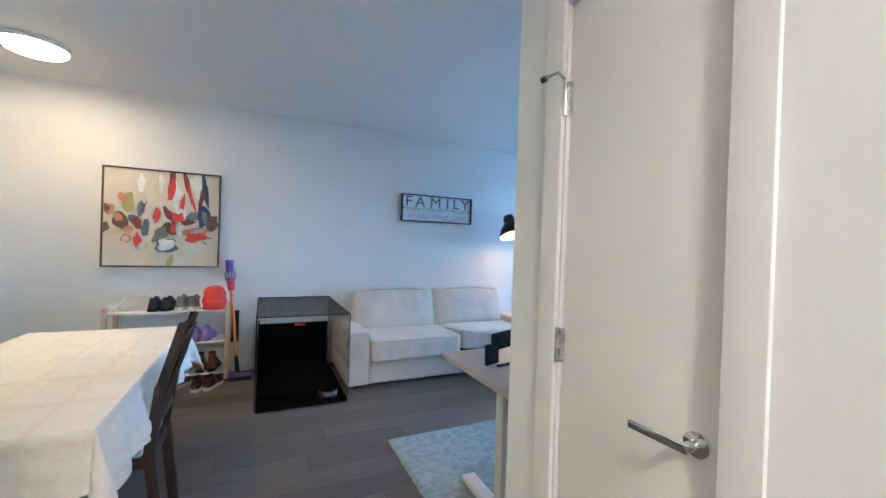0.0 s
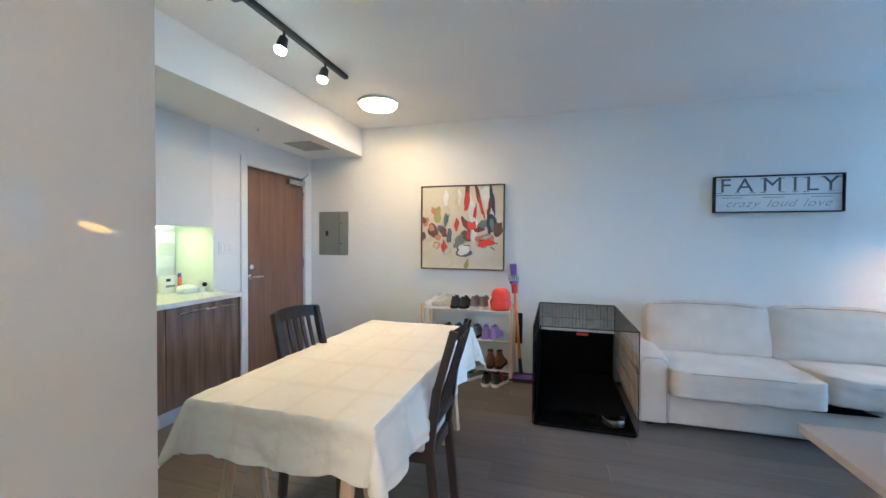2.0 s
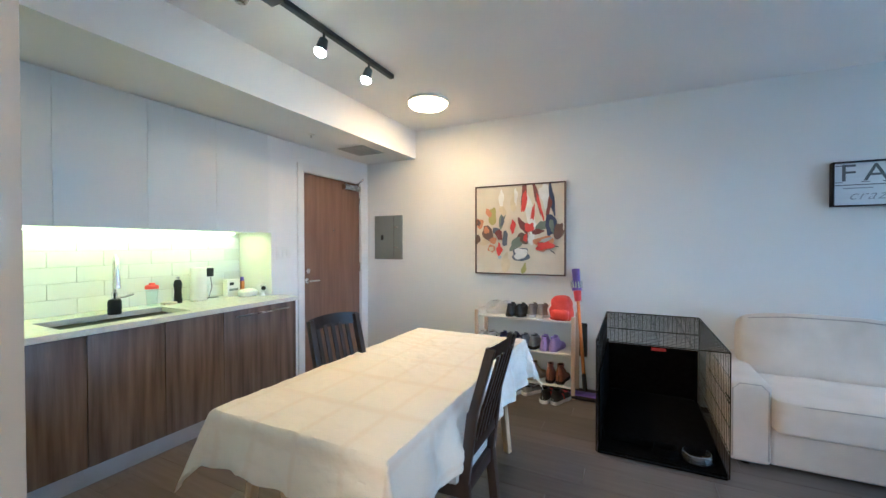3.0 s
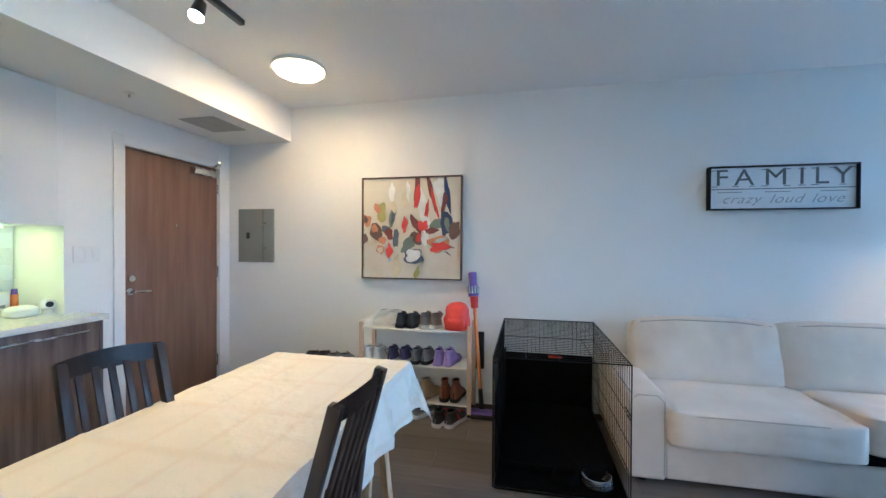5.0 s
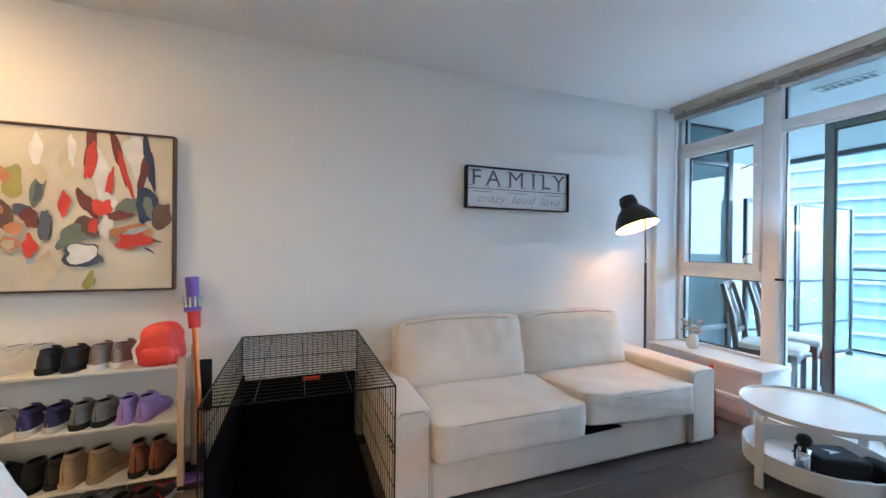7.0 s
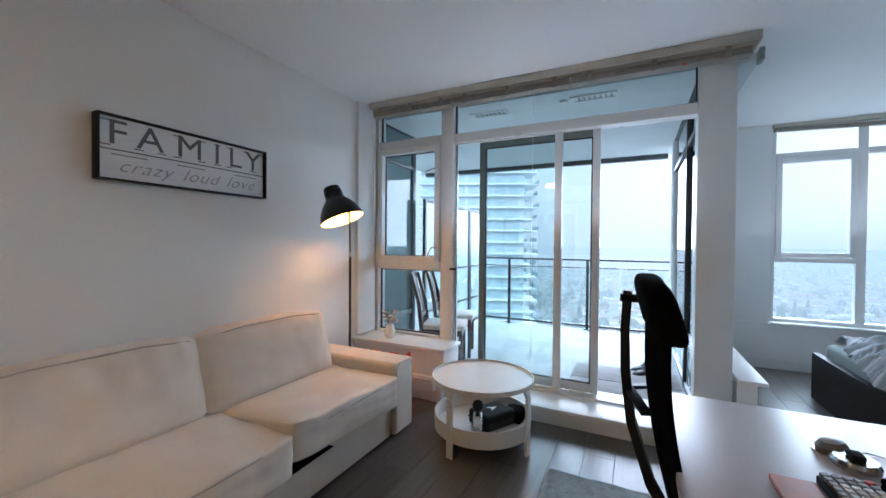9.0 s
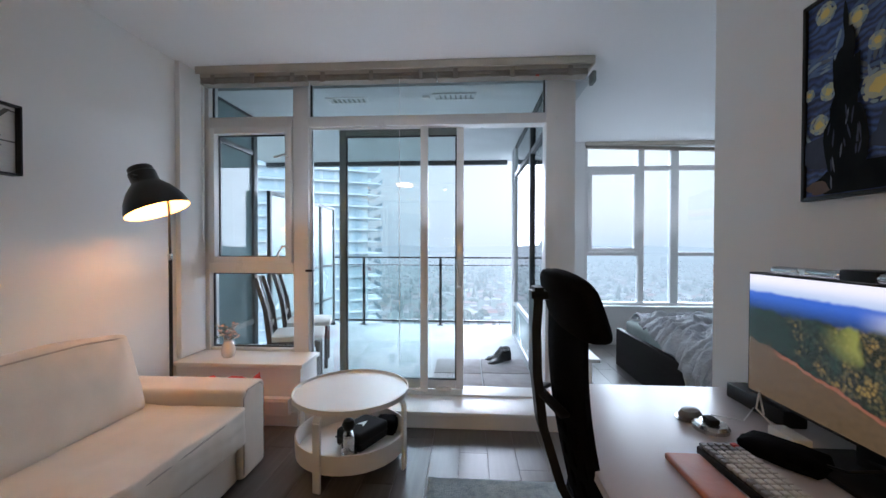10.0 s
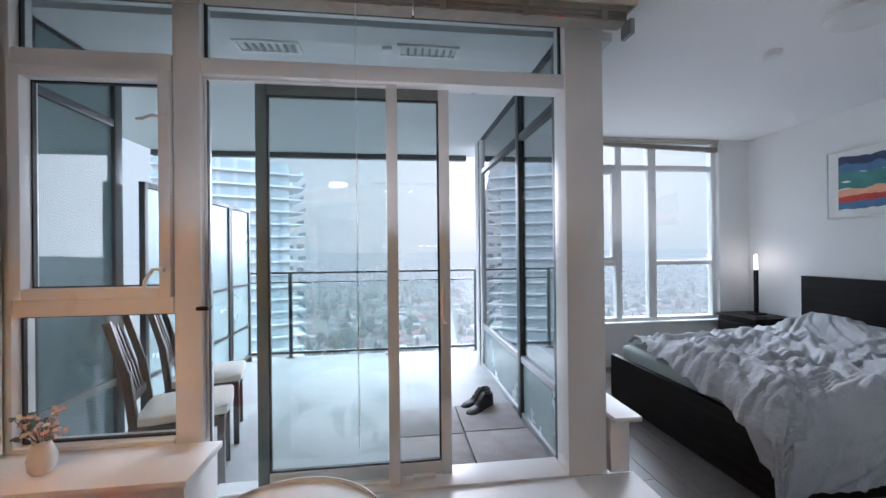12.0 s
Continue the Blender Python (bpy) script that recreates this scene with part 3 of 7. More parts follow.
part("pull_cord", tube(B(), [(4.44, 4.88, CEIL - 0.1), (4.44, 4.882, 1.4), (4.445, 4.88, 0.45)], 0.0018, 5), M["frame_white"], blind)
part("wand", rod(B(), (4.47, 6.43, CEIL - 0.12), (4.45, 6.42, 1.33), 0.006), M["frame_white"], blind)
part("tag", bx(B(), (4.422, 3.86, CEIL - 0.132), (4.4245, 3.885, CEIL - 0.122)), M["red"], blind)

# ---- bedroom window ----
bw = thing("window_2", (0, 0, 0), "white framed bedroom window with a casement and a raised blind", "window", kind="structure")
E0, E1 = EAST + 0.05, EAST + 0.12
part("window_frame", frame_bars(B(), 0.822, 2.828, 0.504, CEIL - 0.004, 0.05, E0, E1), M["frame_white"], bw)
for y0, y1 in ((1.605, 1.705), (2.045, 2.12)):
    part("mullion", bx(B(), (E0, y0, 0.55), (E1, y1, CEIL - 0.05), 0.003), M["frame_white"], bw)
for y0, y1 in ((0.874, 1.603), (1.707, 2.043), (2.122, 2.776)):
    part("transom", bx(B(), (E0, y0, 2.30), (E1, y1, 2.36), 0.003), M["frame_white"], bw)
for y0, y1 in ((0.874, 1.603), (2.122, 2.776)):
    part("rail", bx(B(), (E0, y0, 1.17), (E1, y1, 1.22), 0.003), M["frame_white"], bw)
part("casement", frame_bars(B(), 2.124, 2.774, 1.222, 2.298, 0.05, E0 - 0.015, E1 - 0.02), M["frame_white"], bw)
for y0, y1, z0, z1 in ((0.874, 1.603, 0.55, 1.17), (0.874, 1.603, 1.22, 2.30), (1.707, 2.043, 0.55, 2.30), (2.122, 2.776, 0.55, 1.17), (2.122, 2.776, 1.27, 2.25),
                       (0.874, 1.603, 2.36, 2.62), (1.707, 2.043, 2.36, 2.62), (2.122, 2.776, 2.36, 2.62)):
    pane(bw, y0, y1, z0, z1, EAST + 0.085, gasket=False)
part("window_sill", bx(B(), (EAST - 0.03, 0.82, 0.486), (EAST + 0.049, 2.83, 0.512), 0.004), M["trim"], bw)
bb = thing("window_blind", (0, 0, 0), "beige blind drawn up unevenly over the bedroom window", "blind")
part("headrail", bx(B(), (EAST - 0.02, 0.83, CEIL - 0.045), (EAST + 0.045, 2.82, CEIL - 0.004), 0.004), M["blind"], bb)
bm = B()
for k in range(5):
    bar(bm, (EAST + 0.01, 2.81, CEIL - 0.055 - 0.006 * k), (EAST + 0.01, 0.84, CEIL - 0.10 - 0.012 * k), 0.05, 0.006)
part("folded_slats", bm, M["blind_dark"], bb)
part("pull_cord", tube(B(), [(EAST, 0.88, CEIL - 0.12), (EAST, 0.91, 1.6), (EAST, 0.87, 0.9)], 0.003, 5), M["frame_white"], bb)

# ---- balcony ----
structure("balcony_deck", (4.755, 3.60, -0.15), (7.62, 6.62, DECK), "concrete", "pale concrete balcony floor", "balcony floor")
structure("balcony_ceiling", (4.755, 3.4, 2.62), (7.68, 7.6, 2.90), "soffit", "pale painted balcony ceiling", "ceiling")
structure("balcony_ceiling_edge", (7.60, 3.762, 2.555), (7.68, 7.6, 2.618), "alu_dark", "dark metal edge of the balcony ceiling", "trim")
for vy, vx in ((5.45, 5.02), (4.49, 4.98)):
    vent = thing("ceiling_vent", (vx, vy, 2.62), "white slatted vent in the balcony ceiling", "vent", "balcony vents")
    part("frame", frame_bars(B(), -0.19, 0.19, -0.07, 0.07, 0.02, 0, 0.012), M["plastic_white"], vent).matrix_basis = pose(0, 0, 0, 0, 90, 0)
    for k in range(7):
        part("slat", bx(B(), (-0.045, -0.15 + 0.044 * k, -0.012), (0.045, -0.135 + 0.044 * k, -0.002)), M["panel_grey"], vent)
solid("junction_box", bx(B(), (4.95, 4.71, 2.60), (5.02, 4.77, 2.618), 0.004), M["plastic_white"], "small white box on the balcony ceiling", "box")

rail = thing("balcony_railing", (0, 0, 0), "dark metal balcony railing with clear glass", "railing")
part("top_rail", bx(B(), (7.56, 3.62, 1.098), (7.60, 6.5, 1.123), 0.003), M["alu_dark"], rail)
part("mid_rail", bx(B(), (7.565, 3.62, 0.985), (7.595, 6.5, 1.0), 0.003), M["alu_dark"], rail)
part("bottom_rail", bx(B(), (7.565, 3.62, 0.105), (7.595, 6.5, 0.135), 0.003), M["alu_dark"], rail)
for y in (3.66, 4.79, 6.0):
    post = part("post", bx(B(), (7.56, y - 0.02, DECK), (7.60, y + 0.02, 1.097), 0.003), M["alu_dark"], rail)
    part("base_plate", bx(B(), (7.53, y - 0.05, DECK), (7.62, y + 0.05, DECK + 0.012), 0.002), M["alu_dark"], post)
for a, b in ((3.68, 4.77), (4.81, 5.98), (6.02, 6.48)):
    part("pane", bx(B(), (7.576, a, 0.137), (7.584, b, 0.983)), M["glass_clear"], rail).visible_shadow = False

screen = thing("privacy_screen", (0, 0, 0), "frosted glass privacy screen in dark metal frames", "screen")
for a, b in ((5.52, 6.40), (6.41, 6.95), (6.96, 7.50)):
    bm = B()
    for lo, hi in (((a, 6.44, DECK + 0.05), (a + 0.04, 6.48, 1.88)), ((b - 0.04, 6.44, DECK + 0.05), (b, 6.48, 1.88)), ((a + 0.04, 6.44, 1.84), (b - 0.04, 6.48, 1.88)),
                   ((a + 0.04, 6.44, DECK + 0.05), (b - 0.04, 6.48, DECK + 0.09)), ((a + 0.04, 6.445, 0.98), (b - 0.04, 6.475, 1.01)), ((a + 0.04, 6.445, 0.48), (b - 0.04, 6.475, 0.51))):
        bx(bm, lo, hi, 0.003)
    fr = part("screen_frame", bm, M["alu_dark"], screen)
    for z0, z1 in ((DECK + 0.09, 0.48), (0.51, 0.98), (1.01, 1.84)):
        part("pane", bx(B(), (a + 0.041, 6.455, z0), (b - 0.041, 6.465, z1)), M["frost"], fr)
    for x in (a + 0.02, b - 0.02):
        part("foot", bx(B(), (x - 0.02, 6.43, DECK), (x + 0.02, 6.49, DECK + 0.05), 0.003), M["alu_dark"], fr)


def curtain_glazing(name, label, x0, x1, y, splits, side):
    """Dark framed glazing that runs out along one side of the balcony."""
    t = thing(name, (0, 0, 0), label, "window", kind="structure")
    y0, y1 = y - 0.03, y + 0.03
    levels = (DECK, 0.50, 2.22, 2.60)
    for x in splits:
        part("mullion", bx(B(), (x - 0.035, y0, DECK), (x + 0.035, y1, 2.615), 0.003), M["alu_dark"], t)
    for z in levels:
        for a, b in zip(splits, splits[1:]):
            part("rail", bx(B(), (a + 0.036, y0 + 0.004, z), (b - 0.036, y1 - 0.004, z + (0.05 if z < 2.5 else 0.014)), 0.003), M["alu_dark"] if z > 1 else M["alu_pale"] if side == "s" else M["alu_green"], t)
    for a, b in zip(splits, splits[1:]):
        for k, (z0, z1) in enumerate(zip(levels, levels[1:])):
            part("pane", bx(B(), (a + 0.036, y - 0.005, z0 + 0.05), (b - 0.036, y + 0.005, z1)), M["frost"] if k == 0 and side == "s" else M["glass_dark" if side == "s" else "glass_teal"], t)
    return t


curtain_glazing("window_3", "dark framed glazing of the bedroom beside the balcony", 4.77, 6.93, 3.72, (4.80, 5.52, 6.90), "s")
curtain_glazing("window_4", "dark framed reflecting glazing at the balcony's end", 4.77, 5.47, 6.58, (4.80, 5.44), "n")
structure("wall_balcony_end", (4.76, 6.66, -0.1), (5.5, 6.80, 2.618), "soffit", "pale wall behind the balcony's end glazing")
structure("wall_balcony_corner", (6.94, 3.60, -0.1), (7.10, 3.752, 2.618), "soffit", "pale wall end of the bedroom at the balcony")
paver_stack = thing("paving", (0, 0, DECK), "brown-grey paving slabs laid before the sliding door", "paving", kind="structure")
shared = mesh_of("paver", bx(B(), (-0.225, -0.225, 0), (0.225, 0.225, 0.03), 0.004), M["paver"])
for i in range(2):
    for j in range(2):
        o = new("paver", shared)
        o.parent = paver_stack
        o.matrix_basis = pose(5.03 + 0.465 * i + (0.0 if j % 2 else 0.02), 4.0 + 0.465 * j, 0.0)

# ---- distance: ground far below, town, hills and a tower ----
GROUND = -75.0


# colour of the painted haze glow, and the distance that sets its growth
HAZE_GLOW = (0.385, 0.455, 0.51)
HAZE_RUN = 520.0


def hazy(name, colours, scale=0.05, island=False):
    """Distant surfaces; haze is painted in as a flat glow that grows with distance."""
    m = bpy.data.materials.new(name)
    m.use_nodes = True
    n, l = m.node_tree.nodes, m.node_tree.links
    s = n["Principled BSDF"]
    s.inputs["Roughness"].default_value = 1.0
    s.inputs["Specular IOR Level"].default_value = 0.0
    geo = n.new("ShaderNodeNewGeometry")
    ramp = n.new("ShaderNodeValToRGB")
    e = ramp.color_ramp.elements
    for k, c in enumerate(colours):
        el = e[k] if k < 2 else e.new(k / max(1, len(colours) - 1))
        el.position, el.color = (k / max(1, len(colours) - 1), (*c, 1))
    if island:
        l.new(geo.outputs["Random Per Island"], ramp.inputs["Fac"])
    else:
        nz = n.new("ShaderNodeTexNoise")
        nz.inputs["Scale"].default_value, nz.inputs["Detail"].default_value = scale, 7.0
        l.new(geo.outputs["Position"], nz.inputs["Vector"])
        l.new(nz.outputs["Fac"], ramp.inputs["Fac"])
    l.new(ramp.outputs["Color"], s.inputs["Base Color"])
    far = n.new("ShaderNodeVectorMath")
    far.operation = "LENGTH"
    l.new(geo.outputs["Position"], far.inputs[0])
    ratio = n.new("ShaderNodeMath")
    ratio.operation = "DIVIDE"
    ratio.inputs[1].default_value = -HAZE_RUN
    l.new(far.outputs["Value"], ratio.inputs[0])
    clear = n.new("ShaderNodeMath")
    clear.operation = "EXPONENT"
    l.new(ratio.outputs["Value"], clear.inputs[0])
    haze_shader = n.new("ShaderNodeEmission")
    haze_shader.inputs["Color"].default_value = (*HAZE_GLOW, 1)
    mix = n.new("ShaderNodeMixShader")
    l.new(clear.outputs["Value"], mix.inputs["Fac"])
    l.new(haze_shader.outputs["Emission"], mix.inputs[1])
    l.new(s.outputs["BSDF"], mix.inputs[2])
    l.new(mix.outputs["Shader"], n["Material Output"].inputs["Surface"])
    return m


# far materials, each with the haze glow mixed into its shading
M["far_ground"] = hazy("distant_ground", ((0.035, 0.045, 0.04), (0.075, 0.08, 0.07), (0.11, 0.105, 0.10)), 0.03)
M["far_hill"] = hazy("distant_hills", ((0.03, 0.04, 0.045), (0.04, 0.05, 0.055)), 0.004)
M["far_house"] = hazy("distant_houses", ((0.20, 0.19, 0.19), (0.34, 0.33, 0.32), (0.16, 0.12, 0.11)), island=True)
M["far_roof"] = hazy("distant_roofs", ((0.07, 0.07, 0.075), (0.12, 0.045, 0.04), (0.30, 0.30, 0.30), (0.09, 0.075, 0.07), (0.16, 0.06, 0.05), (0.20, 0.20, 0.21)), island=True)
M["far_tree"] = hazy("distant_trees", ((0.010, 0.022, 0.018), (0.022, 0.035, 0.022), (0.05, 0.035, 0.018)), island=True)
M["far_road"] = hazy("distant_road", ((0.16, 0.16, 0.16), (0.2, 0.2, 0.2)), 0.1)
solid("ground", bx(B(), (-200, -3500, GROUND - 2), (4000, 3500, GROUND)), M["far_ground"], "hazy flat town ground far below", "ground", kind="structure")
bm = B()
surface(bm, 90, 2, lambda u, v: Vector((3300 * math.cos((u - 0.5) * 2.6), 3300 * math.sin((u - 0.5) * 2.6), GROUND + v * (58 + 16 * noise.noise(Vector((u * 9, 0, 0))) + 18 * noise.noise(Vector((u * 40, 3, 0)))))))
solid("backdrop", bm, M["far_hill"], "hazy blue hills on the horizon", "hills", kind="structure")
rng = random.Random(7)
walls_b, roofs_b, trees_b = B(), B(), B()
for k in range(2600):
    d = 260 + 1500 * rng.random() ** 1.6
    a = radians(rng.uniform(-42, 30))
    x, y = d * math.cos(a), d * math.sin(a)
    x, y = round(x / 13) * 13 + rng.uniform(-3, 3), round(y / 18) * 18 + rng.uniform(-5, 5)
    if abs(y + 0.12 * x) < 14:
        continue
    w, l, h = rng.uniform(4.5, 8), rng.uniform(5, 11), rng.uniform(2.5, 4.5)
    verts = [(x - w / 2, y - l / 2), (x + w / 2, y - l / 2), (x + w / 2, y + l / 2), (x - w / 2, y + l / 2)]
    lo = [walls_b.verts.new((*p, GROUND)) for p in verts]
    hi = [walls_b.verts.new((*p, GROUND + h)) for p in verts]
    for i in range(4):
        walls_b.faces.new((lo[i], lo[(i + 1) % 4], hi[(i + 1) % 4], hi[i]))
    eave = [roofs_b.verts.new((x + (p[0] - x) * 1.1, y + (p[1] - y) * 1.1, GROUND + h)) for p in verts]
    ridge = [roofs_b.verts.new((x, y - l * 0.45, GROUND + h + 1.7)), roofs_b.verts.new((x, y + l * 0.45, GROUND + h + 1.7))]
    roofs_b.faces.new((eave[0], eave[1], ridge[0]))
    roofs_b.faces.new((eave[2], eave[3], ridge[1]))
    roofs_b.faces.new((eave[1], eave[2], ridge[1], ridge[0]))
    roofs_b.faces.new((eave[3], eave[0], ridge[0], ridge[1]))
for k in range(1500):
    d = 260 + 1700 * rng.random() ** 1.5
    a = radians(rng.uniform(-42, 30))
    x, y = d * math.cos(a), d * math.sin(a)
    # trees stand in loose groups, conifers among broad crowns
    if abs(y + 0.12 * x) < 11 or noise.noise(Vector((x * 0.012, y * 0.012, 5))) < -0.12:
        continue
    pine = rng.random() < 0.3
    h, r = (rng.uniform(9, 22), rng.uniform(2.6, 4.6)) if pine else (rng.uniform(6, 13), rng.uniform(3.0, 6.5))
    rows = ((0.08, 1.0), (0.3, 0.86), (0.55, 0.58), (0.78, 0.30)) if pine else ((0.15, 0.6), (0.38, 1.0), (0.66, 0.95), (0.88, 0.55))
    tip = trees_b.verts.new((x, y, GROUND + h))
    rings = []
    for zz, rr in rows:
        rings.append([trees_b.verts.new((x + r * rr * rng.uniform(0.65, 1.3) * math.cos(i * 0.785), y + r * rr * rng.uniform(0.65, 1.3) * math.sin(i * 0.785), GROUND + h * (zz + rng.uniform(-0.05, 0.05)))) for i in range(8)])
    for ra, rb in zip(rings, rings[1:]):
        for i in range(8):
            trees_b.faces.new((ra[i], ra[(i + 1) % 8], rb[(i + 1) % 8], rb[i]))
    for i in range(8):
        trees_b.faces.new((rings[-1][i], rings[-1][(i + 1) % 8], tip))
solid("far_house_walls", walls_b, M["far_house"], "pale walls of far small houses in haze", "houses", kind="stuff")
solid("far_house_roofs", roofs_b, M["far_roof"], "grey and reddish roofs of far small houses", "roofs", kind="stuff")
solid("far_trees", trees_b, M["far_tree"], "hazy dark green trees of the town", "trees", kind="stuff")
bm = bx(B(), (200, -7, GROUND + 0.02), (2600, 7, GROUND + 0.3))
solid("far_road", bm, M["far_road"], "pale straight street through the town", "road", kind="structure", m=Matrix.Rotation(math.atan(-0.12), 4, "Z"))

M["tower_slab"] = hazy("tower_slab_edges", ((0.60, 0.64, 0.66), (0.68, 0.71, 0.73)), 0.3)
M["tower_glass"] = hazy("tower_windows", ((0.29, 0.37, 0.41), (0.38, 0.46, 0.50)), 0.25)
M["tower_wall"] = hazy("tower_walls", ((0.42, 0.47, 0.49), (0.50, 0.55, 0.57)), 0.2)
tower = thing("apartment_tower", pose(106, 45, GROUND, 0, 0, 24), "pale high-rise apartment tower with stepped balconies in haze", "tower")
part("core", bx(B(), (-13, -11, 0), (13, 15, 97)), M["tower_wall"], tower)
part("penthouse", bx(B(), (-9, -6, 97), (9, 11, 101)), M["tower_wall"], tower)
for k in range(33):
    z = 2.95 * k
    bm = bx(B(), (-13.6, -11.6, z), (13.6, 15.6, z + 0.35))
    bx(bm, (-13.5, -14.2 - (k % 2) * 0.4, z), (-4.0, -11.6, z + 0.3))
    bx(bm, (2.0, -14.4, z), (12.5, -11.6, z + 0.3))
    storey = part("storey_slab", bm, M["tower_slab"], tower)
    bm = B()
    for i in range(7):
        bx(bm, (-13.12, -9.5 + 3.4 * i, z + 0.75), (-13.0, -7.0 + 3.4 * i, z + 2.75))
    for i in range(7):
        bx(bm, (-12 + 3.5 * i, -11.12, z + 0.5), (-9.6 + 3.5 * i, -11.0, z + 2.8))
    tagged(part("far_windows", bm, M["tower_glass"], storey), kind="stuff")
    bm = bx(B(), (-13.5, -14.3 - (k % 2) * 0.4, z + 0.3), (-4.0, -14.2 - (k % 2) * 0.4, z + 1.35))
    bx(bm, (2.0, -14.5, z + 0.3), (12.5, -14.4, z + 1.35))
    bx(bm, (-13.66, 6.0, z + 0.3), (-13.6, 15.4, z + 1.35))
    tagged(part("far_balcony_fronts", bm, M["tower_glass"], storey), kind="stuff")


# ---- entry: door, switches, breaker panel, vent ----
entry = thing("door_1", (WEST, 0, 0), "brown wood veneer entry door in a white frame, closed", "door", kind="structure")
part("leaf", bx(B(), (-0.06, 5.49, 0.008), (-0.015, 6.385, 2.085), 0.002), M["entry"], entry)
bm = bx(B(), (-0.10, 5.478, 0.0), (0.016, 5.488, 2.098))
bx(bm, (-0.10, 6.388, 0.0), (0.016, 6.398, 2.098))
bx(bm, (-0.10, 5.488, 2.088), (0.016, 6.388, 2.098))
part("lining", bm, M["trim"], entry)
for lo, hi in (((0.001, 5.41, 0), (0.016, 5.478, 2.17)), ((0.001, 6.398, 0), (0.016, 6.466, 2.17)), ((0.001, 5.478, 2.10), (0.016, 6.398, 2.17))):
    part("architrave", bx(B(), lo, hi, 0.003), M["trim"], entry)
lever = part("lever_handle", rod(B(), (-0.015, 5.545, 1.0), (0.045, 5.545, 1.0), 0.011), M["chrome"], entry)
part("lever", tube(B(), [(0.042, 5.545, 1.0), (0.045, 5.56, 1.0), (0.045, 5.66, 0.998)], 0.009), M["chrome"], lever)
part("rose", rod(B(), (-0.016, 5.545, 1.0), (-0.006, 5.545, 1.0), 0.027), M["steel"], lever)
part("deadbolt", rod(B(), (-0.014, 5.546, 1.10), (0.008, 5.546, 1.10), 0.024), M["chrome"], lever)
part("peephole", rod(B(), (-0.016, 5.94, 1.52), (-0.008, 5.94, 1.52), 0.010), M["steel"], entry)
closer = part("door_closer", bx(B(), (-0.014, 6.08, 1.99), (0.045, 6.34, 2.05), 0.006), M["steel"], entry)
part("closer_arm", bar(bar(B(), (0.03, 6.28, 2.06), (0.22, 6.16, 2.09), 0.02, 0.008), (0.22, 6.16, 2.098), (0.02, 6.38, 2.108), 0.02, 0.008), M["steel"], closer)
for z in (0.25, 1.10, 1.90):
    part("hinge", rod(B(), (-0.008, 6.392, z - 0.055), (-0.008, 6.392, z + 0.055), 0.009), M["steel"], entry)
sw = thing("light_switch", (WEST, 5.24, 1.29), "white triple light switch plate on the wall", "switch")
part("plate", bx(B(), (0.001, -0.082, -0.058), (0.007, 0.082, 0.058), 0.002), M["plastic_white"], sw)
for k in (-1, 0, 1):
    part("rocker", bx(B(), (0.007, k * 0.047 - 0.016, -0.032), (0.011, k * 0.047 + 0.016, 0.032), 0.001), M["plastic_white"], sw)
pan = thing("breaker_panel", (-1.615, NORTH, 1.45), "grey enamelled breaker panel set in the wall", "electrical panel")
part("door", bx(B(), (-0.195, -0.018, -0.26), (0.195, -0.001, 0.26), 0.003), M["panel_grey"], pan)
part("seam", bx(B(), (0.08, -0.0205, -0.255), (0.083, -0.018, 0.255)), M["gasket"], pan)
part("latch", bx(B(), (-0.10, -0.026, -0.03), (-0.065, -0.018, 0.03), 0.003), M["gasket"], pan)
for z in (-0.12, 0.12):
    part("rivet", bx(B(), (0.09, -0.021, z - 0.006), (0.135, -0.018, z + 0.006), 0.001), M["steel"], pan)
cv = thing("ceiling_vent", (-1.55, 5.92, 2.351), "flat grey access vent in the lowered ceiling", "vent")
part("frame", bx(B(), (-0.16, -0.18, -0.006), (0.16, 0.18, -0.001), 0.002), M["vent_paint"], cv)
for k in range(6):
    part("slat", bx(B(), (-0.13, -0.15 + 0.052 * k, -0.010), (0.13, -0.12 + 0.052 * k, -0.006), 0.001), M["vent_paint"], cv)
sp = thing("sprinkler", (-1.57, 5.24, 2.351), "small white sprinkler head in the lowered ceiling", "sprinkler")
part("rose", lathe(B(), [(0.03, -0.001), (0.03, -0.006), (0.012, -0.01)], 18), M["plastic_white"], sp)
part("head", rod(B(), (0, 0, -0.01), (0, 0, -0.03), 0.007), M["steel"], sp)

# baseboards
for name, lo, hi in (("baseboard", (-1.42, NORTH - 0.014, 0), (4.29, NORTH - 0.002, 0.10)), ("baseboard", (3.472, SOUTH + 0.002, 0), (EAST - 0.002, SOUTH + 0.014, 0.10)),
                     ("baseboard", (EAST - 0.014, SOUTH + 0.016, 0), (EAST - 0.002, 3.36, 0.10)), ("baseboard", (HALL_E - 0.014, -0.5, 0), (HALL_E - 0.002, 2.42, 0.10)),
                     ("baseboard", (4.285, 5.60, 0), (4.298, 6.50, 0.10)), ("baseboard", (HALL_E + 0.14, PART_Y + 0.002, 0), (3.47, PART_Y + 0.014, 0.10))):
    structure(name, lo, hi, "trim", "white painted baseboard", "baseboard", 0.003)
bh = thing("baseboard_heater", (4.25, 6.0, 0.0), "white electric baseboard heater on the low wall", "heater")
part("body", bx(B(), (-0.02, -0.36, 0.10), (0.032, 0.40, 0.22), 0.006), M["trim"], bh)
part("grille", bx(B(), (-0.026, -0.34, 0.185), (-0.018, 0.38, 0.205), 0.002), M["frame_white"], bh)
ol = thing("wall_outlet", (0.62, NORTH, 0.33), "white wall outlet behind the shoe rack", "outlet")
